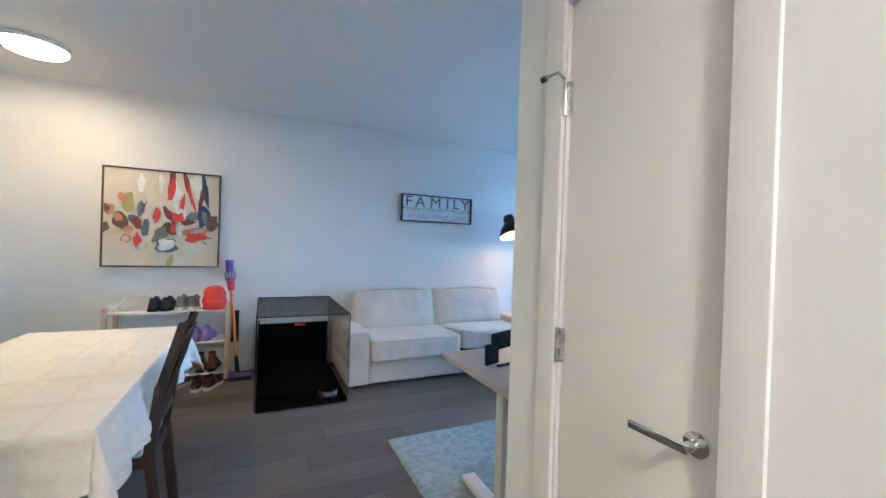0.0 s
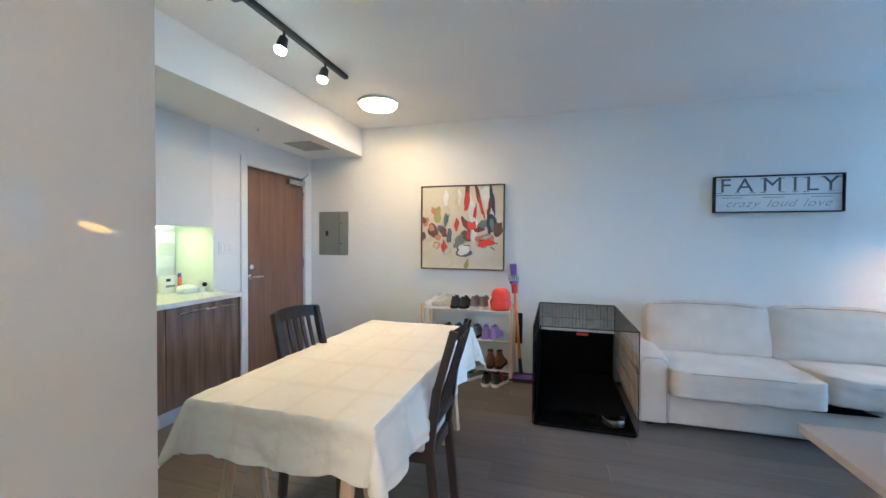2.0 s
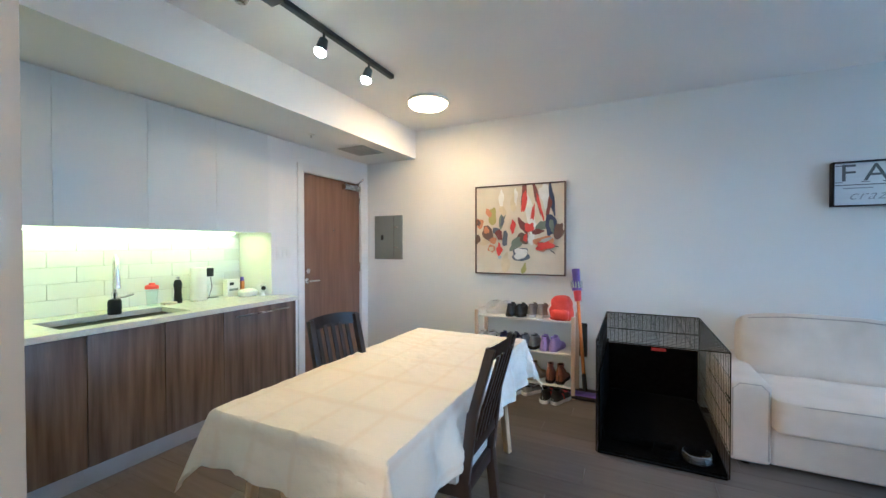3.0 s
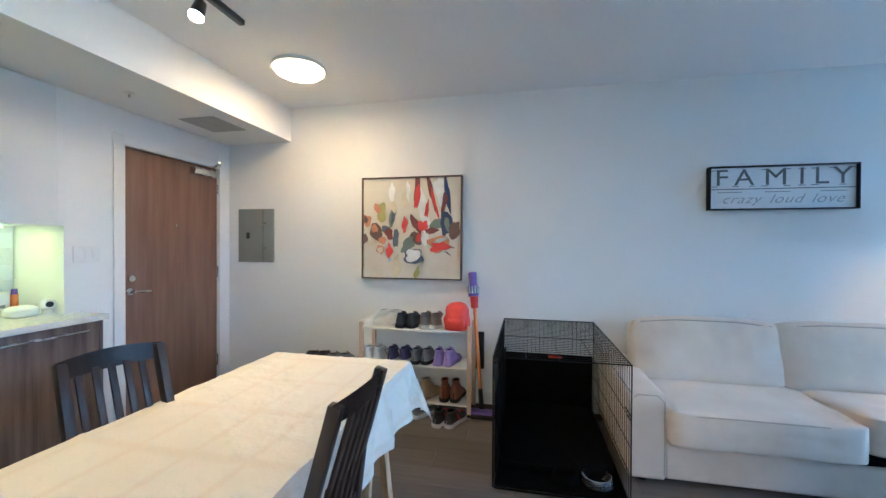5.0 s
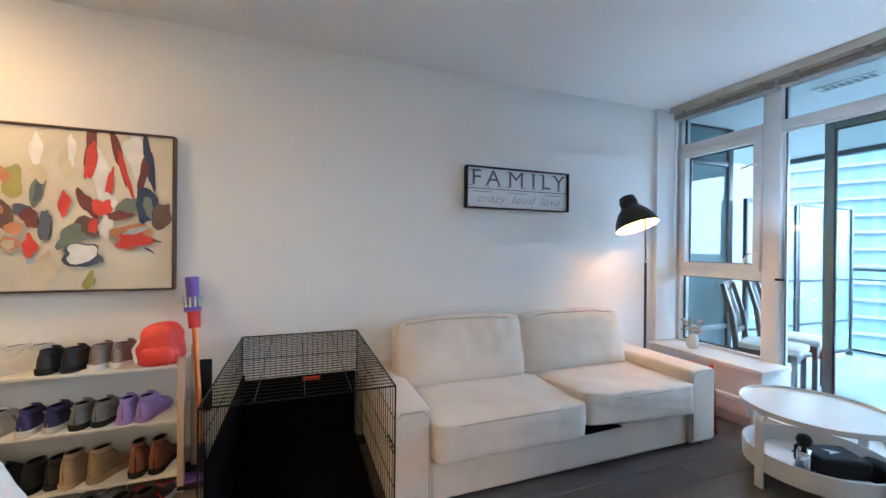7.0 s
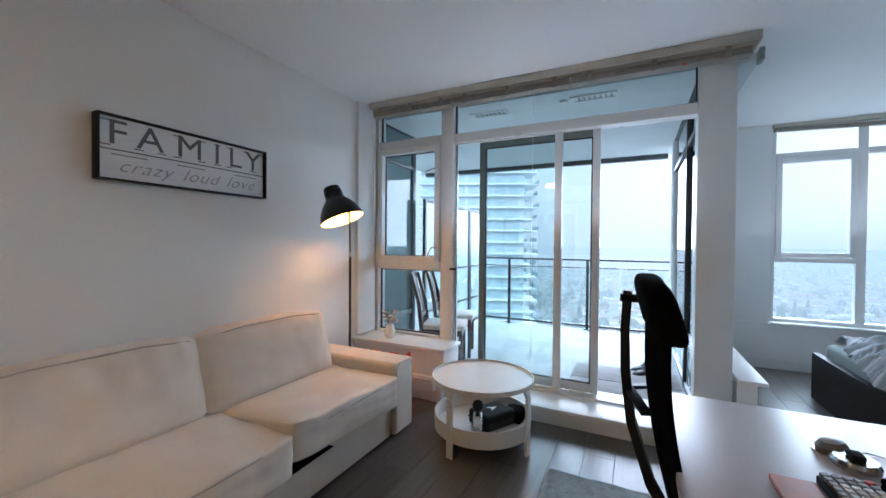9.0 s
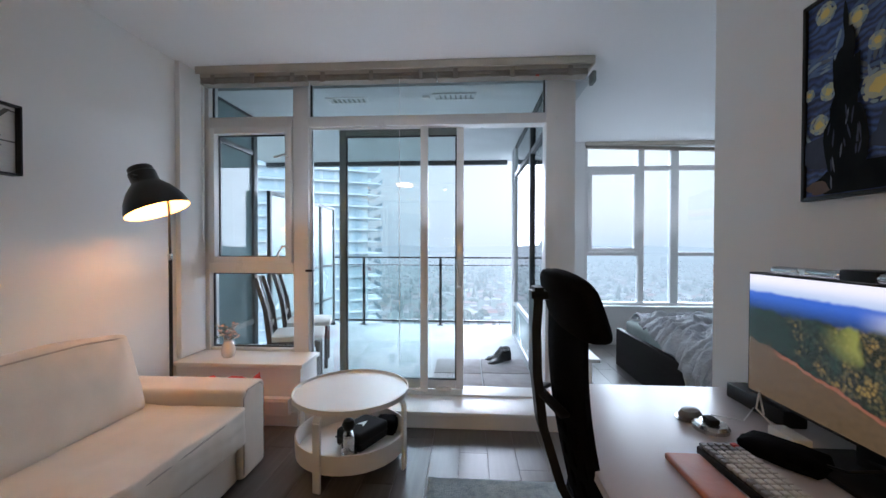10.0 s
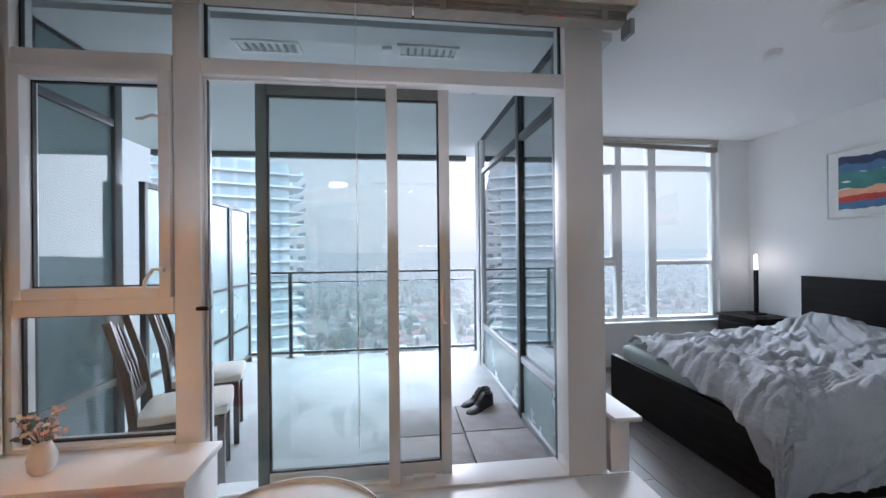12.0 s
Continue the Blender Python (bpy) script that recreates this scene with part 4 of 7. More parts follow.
part("plate", bx(B(), (-0.036, -0.006, -0.058), (0.036, -0.001, 0.058), 0.002), M["plastic_white"], ol)
for z in (-0.022, 0.022):
    part("socket", bx(B(), (-0.014, -0.009, z - 0.014), (0.014, -0.006, z + 0.014), 0.002), M["plastic_white"], ol)

# hall door and the tall glossy unit
hd = thing("door_2", (HALL_E, 0, 0), "narrow off-white painted closet door with a chrome lever, closed", "door", kind="structure")
part("leaf", bx(B(), (0.012, 2.515, 0.008), (0.05, 2.968, 2.085), 0.002), M["door_white"], hd)
bm = bx(B(), (0.0, 2.502, 0), (0.10, 2.510, 2.098))
bx(bm, (0.0, 2.972, 0), (0.10, 2.980, 2.098))
bx(bm, (0.0, 2.510, 2.09), (0.10, 2.972, 2.098))
part("lining", bm, M["trim"], hd)
for lo, hi in (((-0.016, 2.43, 0), (-0.001, 2.506, 2.17)), ((-0.016, 2.978, 0), (-0.001, 3.052, 2.17)), ((-0.016, 2.506, 2.096), (-0.001, 2.978, 2.17))):
    part("architrave", bx(B(), lo, hi, 0.003), M["trim"], hd)
lv = part("lever_handle", lathe(B(), [(0.027, 0.0), (0.027, 0.009), (0.012, 0.011), (0.011, 0.045)], 24, pose(0.012, 2.558, 0.945, 0, -90, 0)), M["chrome"], hd)
part("lever", bar(B(), (-0.035, 2.548, 0.945), (-0.04, 2.685, 0.945), 0.012, 0.02, bevel=0.004), M["chrome"], lv)
for z in (0.30, 1.055, 1.80):
    h = part("hinge", bx(B(), (-0.004, 2.958, z - 0.05), (0.013, 2.980, z + 0.05), 0.002), M["steel"], hd)
    part("hinge_pin", rod(B(), (-0.008, 2.971, z - 0.053), (-0.008, 2.971, z + 0.053), 0.006), M["steel"], h)
ds = part("door_stop", tube(B(), [(-0.012, 2.971, 1.86), (-0.05, 2.96, 1.865), (-0.06, 3.0, 1.86)], 0.005), M["steel"], hd)
part("stop_pad", rod(B(), (-0.06, 3.0, 1.86), (-0.062, 3.014, 1.858), 0.009), M["gum"], ds)
tall = thing("tall_cabinet", (0, 0, 0), "tall greige gloss pantry unit at the end of the hall", "cabinet")
part("side_panel", bx(B(), (0.38, 0.9, 0.0), (0.402, 2.83, CEIL - 0.004), 0.002), M["gloss_greige"], tall)
part("carcass", bx(B(), (-0.24, 0.9, 0.0), (0.378, 2.826, CEIL - 0.006), 0.002), M["gloss_white"], tall)

# ---- kitchen ----
def kitchen_unit(y0, y1, doors, handle=False):
    unit = thing("base_cabinet", (0, 0, 0), "kitchen base cabinet with brown striped veneer doors", "cabinet", "base cabinets")
    part("carcass", bx(B(), (-2.36, y0, 0.12), (-1.732, y1, 0.868)), M["gum"], unit)
    part("plinth", bx(B(), (-2.30, y0, 0.0), (-1.765, y1, 0.118), 0.002), M["kick"], unit)
    w = (y1 - y0) / doors
    for k in range(doors):
        d = part("door", bx(B(), (-1.73, y0 + w * k + 0.002, 0.125), (-1.71, y0 + w * (k + 1) - 0.002, 0.865), 0.002), M["walnut"], unit)
        if handle:
            bm = bar(B(), (-1.685, y0 + 0.08, 0.82), (-1.685, y1 - 0.08, 0.82), 0.022, 0.012, bevel=0.003)
            for yy in (y0 + 0.1, y1 - 0.1):
                rod(bm, (-1.71, yy, 0.82), (-1.688, yy, 0.82), 0.006)
            part("handle", bm, M["steel"], d, "brushed steel bar handle")
    return unit


kitchen_unit(4.50, 5.16, 1, True)
kitchen_unit(3.70, 4.50, 2)
kitchen_unit(2.90, 3.70, 2)
kitchen_unit(2.10, 2.90, 2)
part_end = solid("cabinet_end_panel", bx(B(), (-1.928, 5.162, 0.0), (-1.71, 5.182, 0.868), 0.002), M["walnut"], "brown veneer end panel of the kitchen counter", "panel")
counter = thing("countertop", (0, 0, 0), "pale quartz kitchen countertop with an inset steel sink", "countertop")
SX0, SX1, SY0, SY1 = -2.16, -1.80, 3.62, 4.32
for lo, hi in (((-2.36, 2.06, 0.87), (-1.69, SY0, 0.905)), ((-2.36, SY1, 0.87), (-1.69, 5.105, 0.905)), ((-2.36, SY0, 0.87), (SX0, SY1, 0.905)), ((SX1, SY0, 0.87), (-1.69, SY1, 0.905)),
               ((-1.927, 5.105, 0.87), (-1.69, 5.205, 0.905))):
    part("slab", bx(B(), lo, hi), M["stone"], counter)
bm = B()
for lo, hi in (((SX0, SY0, 0.70), (SX1, SY1, 0.705)), ((SX0 - 0.004, SY0, 0.70), (SX0, SY1, 0.869)), ((SX1, SY0, 0.70), (SX1 + 0.004, SY1, 0.869)), ((SX0, SY0 - 0.004, 0.70), (SX1, SY0, 0.869)), ((SX0, SY1, 0.70), (SX1, SY1 + 0.004, 0.869))):
    bx(bm, lo, hi)
part("sink", bm, M["steel"], counter, "undermounted steel sink")
fau = thing("kitchen_faucet", (-2.24, 4.06, 0.905), "tall chrome gooseneck kitchen faucet", "faucet")
part("base", lathe(B(), [(0.026, 0), (0.026, 0.015), (0.019, 0.03), (0.018, 0.13)], 20), M["chrome"], fau)
part("spout", tube(B(), [(0, 0, 0.13), (0, 0, 0.30), (0.02, -0.005, 0.36), (0.07, -0.02, 0.385), (0.12, -0.035, 0.36), (0.135, -0.04, 0.31), (0.135, -0.04, 0.24)], 0.012, 12), M["chrome"], fau)
part("spray_head", rod(B(), (0.135, -0.04, 0.25), (0.135, -0.04, 0.17), 0.015, 0.018), M["chrome"], fau)
part("lever", tube(B(), [(0, 0.018, 0.09), (0.005, 0.06, 0.095), (0.01, 0.11, 0.11)], 0.008), M["chrome"], fau)
soap = thing("soap_bottle", (-2.10, 4.00, 0.905), "black soap pump bottle beside the sink", "bottle")
part("body", lathe(B(), [(0.036, 0), (0.038, 0.01), (0.038, 0.085), (0.030, 0.10), (0.014, 0.105)], 20), M["black"], soap)
part("pump", rod(rod(B(), (0, 0, 0.105), (0, 0, 0.14), 0.006), (0, 0, 0.14), (0.03, -0.01, 0.142), 0.006), M["black"], soap)
cup = thing("drinking_cup", (-2.25, 4.30, 0.905), "clear shaker cup with a red lid", "cup")
part("body", lathe(B(), [(0.032, 0), (0.040, 0.13), (0.038, 0.13), (0.030, 0.006)], 20), M["glass_clear"], cup)
part("lid", lathe(B(), [(0.044, 0.131), (0.044, 0.155), (0.02, 0.165), (0.018, 0.175)], 20), M["red"], cup)
bot = thing("sprayer_bottle", (-2.24, 4.48, 0.905), "black and chrome bottle on the countertop", "bottle")
part("body", lathe(B(), [(0.028, 0), (0.030, 0.02), (0.024, 0.09), (0.030, 0.15), (0.02, 0.185)], 18), M["black"], bot)
part("cap", rod(B(), (0, 0, 0.185), (0, 0, 0.21), 0.014), M["chrome"], bot)
solid("dish_sponge", bx(B(), (-2.26, 4.36, 0.905), (-2.19, 4.45, 0.925), 0.006), M["card"], "tan sponge on the countertop", "sponge")
roll = thing("paper_towel", (-2.22, 4.63, 0.905), "standing white roll of paper towel", "paper towel")
part("roll", lathe(B(), [(0.058, 0.008), (0.060, 0.012), (0.060, 0.268), (0.058, 0.272), (0.02, 0.272)], 28), M["paper"], roll)
part("stand", rod(B(), (0, 0, 0), (0, 0, 0.008), 0.065), M["steel"], roll)
out2 = thing("wall_outlet", (-2.352, 4.79, 1.12), "white wall outlet with a black charger plugged in", "outlet")
part("plate", bx(B(), (0.001, -0.036, -0.058), (0.006, 0.036, 0.058), 0.002), M["plastic_white"], out2)
part("charger", bx(B(), (0.007, -0.026, -0.03), (0.05, 0.026, 0.045), 0.005), M["black"], out2)
part("cable", tube(B(), [(0.045, 0, -0.03), (0.06, 0.0, -0.12), (0.07, -0.03, -0.20), (0.09, -0.06, -0.208), (0.12, 0.02, -0.208)], 0.003, 6), M["black"], out2)
pk = thing("product_box", (-2.24, 4.94, 0.905), "small white packaging box with dark print", "box")
part("carton", bx(B(), (-0.03, -0.062, 0), (0.03, 0.062, 0.15), 0.002), M["paper"], pk)
part("print_bar", bx(B(), (0.0302, -0.04, 0.10), (0.031, 0.0, 0.125)), M["gasket"], pk)
part("print_bar", bx(B(), (0.0302, -0.045, 0.05), (0.031, 0.04, 0.07)), M["panel_grey"], pk)
ob_ = thing("spray_can", (-2.22, 5.03, 0.905), "slim orange and blue bottle", "bottle")
part("body", rod(B(), (0, 0, 0), (0, 0, 0.13), 0.019), M["orange"], ob_)
part("cap", rod(B(), (0, 0, 0.13), (0, 0, 0.165), 0.017, 0.014), M["purple"], ob_)
wc = thing("web_camera", (-2.02, 5.08, 0.905), "small white round camera on a base", "camera")
part("base", rod(B(), (0, 0, 0), (0, 0, 0.03), 0.03, 0.018), M["plastic_white"], wc)
part("ball", lathe(B(), [(0.008, 0.03), (0.034, 0.045), (0.04, 0.07), (0.03, 0.095), (0.008, 0.105)], 18), M["plastic_white"], wc)
part("lens", rod(B(), (0.034, -0.012, 0.07), (0.044, -0.016, 0.07), 0.019), M["black"], wc)
bag = B()
cushion(bag, (-2.14, 4.93, 0.905), (-2.04, 5.05, 0.96), 0.015, 6)
solid("plastic_bag", bag, M["plastic_white"], "crumpled white plastic bag on the countertop", "bag")

upper_y = (2.21, 2.684, 3.158, 3.632, 4.106, 4.58, 5.054)
for a, b in zip(upper_y, upper_y[1:]):
    u = thing("wall_cabinet", (0, 0, 0), "white gloss handleless kitchen wall cabinet", "cabinet", "wall cabinets")
    part("carcass", bx(B(), (-2.36, a + 0.001, 1.48), (-1.922, b - 0.001, 2.345)), M["plastic_white"], u)
    part("door", bx(B(), (-1.92, a + 0.0008, 1.475), (-1.90, b - 0.0008, 2.345), 0.0012), M["gloss_white"], u)
solid("filler_panel", bx(B(), (-2.36, 5.056, 1.475), (-1.905, 5.108, 2.345), 0.001), M["wall"], "pale filler strip between the wall cabinets and the wall", "panel")
led = solid("led_strip", bx(B(), (-2.30, 2.2, 1.462), (-2.27, 5.0, 1.472)), M["glow_led"], "lit LED strip under the wall cabinets", "light strip")
tiles = thing("tiled_backsplash", (-2.362, 0, 0), "large white wall tiles laid in courses behind the counter", "tiles", kind="structure")
tile_me = mesh_of("tile", bx(B(), (0, 0.0008, 0.001), (0.008, 0.2992, 0.104), 0.0015, seg=1), M["tile"])
for r in range(6):
    for c in range(10):
        y = 2.10 + 0.30 * c - 0.15 * (r % 2)
        z = 0.906 + 0.105 * r
        if z + 0.1 > 1.48:
            continue
        o = new("tile", tile_me)
        o.parent = tiles
        o.matrix_basis = pose(0, y, z)

# ---- lights on the ceiling ----
def dome_light(x, y, label):
    t = thing("ceiling_light", (x, y, CEIL), label, "ceiling light")
    part("ring", lathe(B(), [(0.172, -0.001), (0.186, -0.006), (0.192, -0.026), (0.184, -0.032), (0.174, -0.030)], 48), M["plastic_white"], t)
    part("diffuser", lathe(B(), [(0.172, -0.027), (0.174, -0.042), (0.155, -0.060), (0.10, -0.070), (0.02, -0.072)], 48), M["glow_ceiling"], t, "lit white diffuser")
    return t


dome_light(-0.657, 5.745, "lit round flush ceiling light with a steel rim")
dome_light(0.95, 0.75, "lit round flush ceiling light with a steel rim in the hall")
track = thing("track_light", (-0.655, 4.34, CEIL), "dark grey ceiling track with adjustable spotlights", "track light")
part("rail", bx(B(), (-0.018, -0.95, -0.032), (0.018, 0.82, -0.001), 0.003), M["alu_dark"], track)
part("feed_box", bx(B(), (-0.05, -0.44, -0.05), (0.05, -0.24, -0.001), 0.006), M["alu_dark"], track)
for dy, tip, lit in ((-0.46, (0.03, -0.02, -0.15), False), (0.09, (-0.01, -0.02, -0.15), True), (0.53, (-0.01, -0.02, -0.15), True)):
    sp_ = part("spotlight", rod(B(), (0, dy, -0.032), (0, dy, -0.085), 0.008), M["alu_dark"], track)
    a = Vector((tip[0] * 0.2, dy, -0.075))
    b = Vector((tip[0], dy + tip[1], tip[2]))
    part("head", rod(B(), a, b, 0.026, 0.036, 20), M["alu_dark"], sp_)
    d = (b - a).normalized()
    part("lens", lathe(B(), [(0.035, 0.0), (0.036, 0.008), (0.030, 0.020), (0.016, 0.027), (0.002, 0.029)], 20, Matrix.Translation(b) @ d.to_track_quat("Z", "Y").to_matrix().to_4x4()), M["glow_bulb"] if lit else M["steel"], sp_, "lit lamp face" if lit else "unlit lamp face")

# ---- art and sign on the north wall ----
def paint_mat(name, rgb):
    return material("paint_" + name, rgb, tuple(min(1, c * 1.25 + 0.02) for c in rgb), 9, 0.6, bump=0.15, bump_scale=40)


PAINT = {"red": paint_mat("red", (0.55, 0.045, 0.03)), "maroon": paint_mat("maroon", (0.16, 0.04, 0.035)), "brown": paint_mat("brown", (0.12, 0.07, 0.05)),
         "orange": paint_mat("orange", (0.50, 0.22, 0.10)), "olive": paint_mat("olive", (0.36, 0.34, 0.09)), "sage": paint_mat("sage", (0.16, 0.20, 0.16)),
         "slate": paint_mat("slate", (0.09, 0.11, 0.15)), "navy": paint_mat("navy", (0.03, 0.045, 0.11)), "white": paint_mat("white", (0.74, 0.74, 0.72)),
         "cream": paint_mat("cream", (0.60, 0.54, 0.38)), "black": paint_mat("black", (0.03, 0.028, 0.03)), "teal": paint_mat("teal", (0.05, 0.22, 0.20)),
         "blue": paint_mat("blue", (0.06, 0.16, 0.30)), "yellow": paint_mat("yellow", (0.72, 0.56, 0.10)), "sky": paint_mat("sky", (0.40, 0.50, 0.58)),
         "night_mid": paint_mat("night_mid", (0.07, 0.13, 0.27)), "night_pale": paint_mat("night_pale", (0.20, 0.28, 0.36)), "night_glow": paint_mat("night_glow", (0.36, 0.38, 0.27)), "night_star": paint_mat("night_star", (0.58, 0.47, 0.14)), "night_hill": paint_mat("night_hill", (0.010, 0.018, 0.05)), "night_black": material("paint_night_black", (0.007, 0.010, 0.013), (0.016, 0.019, 0.022), 9, 0.9, bump=0.15, bump_scale=40, spec=0.1),
         "peach": paint_mat("peach", (0.74, 0.36, 0.22)), "grey": paint_mat("grey", (0.42, 0.46, 0.46))}
layers = {}


def stroke(parent, colour, x, z, rx, rz, turn=0.0, rough=0.18, lim=(9, 9), y=0.0, seg=22, lift=0.0004):
    """One uneven dab of paint, a thin raised oval on the canvas."""
    k = layers[parent] = layers.get(parent, 0) + 1
    bm = B()
    c, s = math.cos(radians(turn)), math.sin(radians(turn))
    ring = []
    yy = y - lift * k
    for i in range(seg):
        a = 2 * math.pi * i / seg
        w = 1 + rough * noise.noise(Vector((math.cos(a) * 1.3 + x * 7, math.sin(a) * 1.3 + z * 7, k)))
        u, v = rx * w * math.cos(a), rz * w * math.sin(a)
        ring.append(bm.verts.new((max(-lim[0], min(lim[0], x + c * u - s * v)), yy, max(-lim[1], min(lim[1], z + s * u + c * v)))))
    bm.faces.new(ring)
    got = bmesh.ops.extrude_face_region(bm, geom=bm.faces[:])
    bmesh.ops.translate(bm, vec=(0, lift * 1.5, 0), verts=[g for g in got["geom"] if isinstance(g, bmesh.types.BMVert)])
    return part("brush_stroke", bm, PAINT[colour], parent)


art = thing("abstract_painting", (-0.025, NORTH, 1.515), "square abstract painting of colourful petals in a thin dark frame", "painting")
M["canvas"] = material("cream_canvas", (0.68, 0.62, 0.49), (0.78, 0.74, 0.63), 3.5, 0.75, bump=0.15, bump_scale=90, detail=7)
part("canvas", bx(B(), (-0.448, -0.045, -0.443), (0.448, -0.004, 0.443)), M["canvas"], art)
for lo, hi in (((-0.46, -0.062, -0.455), (-0.449, -0.002, 0.455)), ((0.449, -0.062, -0.455), (0.46, -0.002, 0.455)), ((-0.449, -0.062, -0.455), (0.449, -0.002, -0.444)), ((-0.449, -0.062, 0.444), (0.449, -0.002, 0.455))):
    part("frame_bar", bx(B(), lo, hi, 0.002), M["frame_brown"], art)
# strokes, in units of the canvas: left to right, from the top down
canvas_y = -0.0455
S = lambda colour, x, z, rx, rz, turn=0: stroke(art, colour, -0.448 + 0.896 * x, 0.443 - 0.886 * z, 0.896 * rx, 0.886 * rz, turn, 0.55, (0.447, 0.442), canvas_y)
S("white", 0.30, 0.14, 0.03, 0.10); S("cream", 0.45, 0.20, 0.04, 0.12); S("white", 0.47, 0.12, 0.02, 0.12); S("white", 0.62, 0.30, 0.05, 0.22, 12)
S("maroon", 0.57, 0.10, 0.035, 0.16, -4); S("red", 0.565, 0.20, 0.028, 0.14, -6); S("maroon", 0.70, 0.12, 0.022, 0.20, 12); S("red", 0.655, 0.38, 0.018, 0.18, -8)
S("white", 0.80, 0.13, 0.055, 0.14, 8); S("navy", 0.87, 0.16, 0.028, 0.18, 8); S("maroon", 0.84, 0.25, 0.025, 0.09, -10); S("red", 0.745, 0.26, 0.016, 0.16, 16)
S("olive", 0.20, 0.33, 0.05, 0.115, 4); S("orange", 0.15, 0.30, 0.03, 0.05, 30); S("sage", 0.31, 0.39, 0.032, 0.085, -10); S("slate", 0.315, 0.40, 0.02, 0.06, -10)
S("cream", 0.32, 0.29, 0.04, 0.06, 20); S("orange", 0.04, 0.42, 0.045, 0.055, 20); S("brown", 0.03, 0.415, 0.025, 0.035); S("brown", 0.14, 0.53, 0.06, 0.085, 18)
S("orange", 0.125, 0.50, 0.03, 0.05, 14); S("slate", 0.25, 0.52, 0.05, 0.045, -20); S("maroon", 0.28, 0.56, 0.04, 0.06, 15); S("red", 0.44, 0.47, 0.026, 0.075, -4)
S("maroon", 0.55, 0.46, 0.035, 0.10, 28); S("white", 0.66, 0.47, 0.04, 0.09, 10); S("red", 0.63, 0.48, 0.05, 0.05, 40); S("sage", 0.76, 0.47, 0.05, 0.07, -30)
S("navy", 0.86, 0.45, 0.058, 0.11, 6); S("sage", 0.87, 0.46, 0.026, 0.075, 8); S("maroon", 0.71, 0.53, 0.07, 0.03, 10); S("brown", 0.95, 0.53, 0.05, 0.09, -20)
S("slate", 0.35, 0.60, 0.03, 0.10, -6); S("brown", 0.56, 0.60, 0.06, 0.075, 20); S("red", 0.585, 0.59, 0.022, 0.05); S("white", 0.65, 0.60, 0.035, 0.075, -8)
S("orange", 0.79, 0.66, 0.11, 0.085, 8); S("red", 0.79, 0.68, 0.10, 0.06, 8); S("grey", 0.81, 0.62, 0.07, 0.02, 20); S("sage", 0.47, 0.67, 0.055, 0.085, -30)
S("orange", 0.21, 0.625, 0.04, 0.035, -10); S("cream", 0.10, 0.65, 0.05, 0.035, 14); S("brown", 0.02, 0.61, 0.03, 0.05); S("orange", 0.19, 0.72, 0.045, 0.045, -30)
S("cream", 0.185, 0.72, 0.03, 0.03, -30); S("red", 0.285, 0.73, 0.034, 0.075, 4); S("slate", 0.53, 0.78, 0.10, 0.075, 6); S("white", 0.535, 0.775, 0.085, 0.06, 6)
S("cream", 0.36, 0.88, 0.05, 0.12, -4); S("olive", 0.57, 0.94, 0.025, 0.06, -20); S("sky", 0.29, 0.82, 0.02, 0.02); S("black", 0.88, 0.75, 0.035, 0.006, -35); S("black", 0.92, 0.69, 0.03, 0.005, -12)

sign = thing("family_sign", (2.805, NORTH, 1.803), "framed white wooden sign with the printed word FAMILY", "sign")
M["sign_board"] = material("white_sign_board", (0.70, 0.71, 0.73), (0.76, 0.77, 0.78), 12, 0.6, stretch=(1, 8, 8))
M["ink"] = material("grey_ink", (0.10, 0.105, 0.115), (0.15, 0.155, 0.165), 20, 0.8)
M["ink_pale"] = material("pale_grey_ink", (0.32, 0.33, 0.35), None, 20, 0.8)
part("board", bx(B(), (-0.465, -0.035, -0.153), (0.465, -0.004, 0.153)), M["sign_board"], sign)
for lo, hi in (((-0.475, -0.062, -0.163), (-0.466, -0.002, 0.163)), ((0.466, -0.062, -0.163), (0.475, -0.002, 0.163)), ((-0.466, -0.062, -0.163), (0.466, -0.002, -0.154)), ((-0.466, -0.062, 0.154), (0.466, -0.002, 0.163))):
    part("frame_bar", bx(B(), lo, hi, 0.001), M["black"], sign)
part("rule", bx(B(), (-0.465, -0.0365, -0.010), (0.465, -0.035, -0.004)), M["ink"], sign)


def lettering(parent, text, x, z, size, mat, shear=0.0, stretch=1.0, spacing=1.0, bold=0.0):
    cu = bpy.data.curves.new("lettering", "FONT")
    cu.body, cu.size, cu.shear, cu.extrude, cu.space_character, cu.offset = text, size, shear, 0.0006, spacing, bold
    cu.align_x, cu.align_y = "CENTER", "CENTER"
    tmp = new("lettering_curve", cu)
    bpy.context.view_layer.update()
    me = bpy.data.meshes.new_from_object(tmp.evaluated_get(bpy.context.evaluated_depsgraph_get()))
    bpy.data.objects.remove(tmp)
    me.materials.clear()
    me.materials.append(mat)
    ob = new("lettering", me)
    ob.parent = parent
    ob.matrix_basis = pose(x, -0.0362, z, 90, 0, 0) @ Matrix.Diagonal((stretch, 1, 1, 1))
    return ob


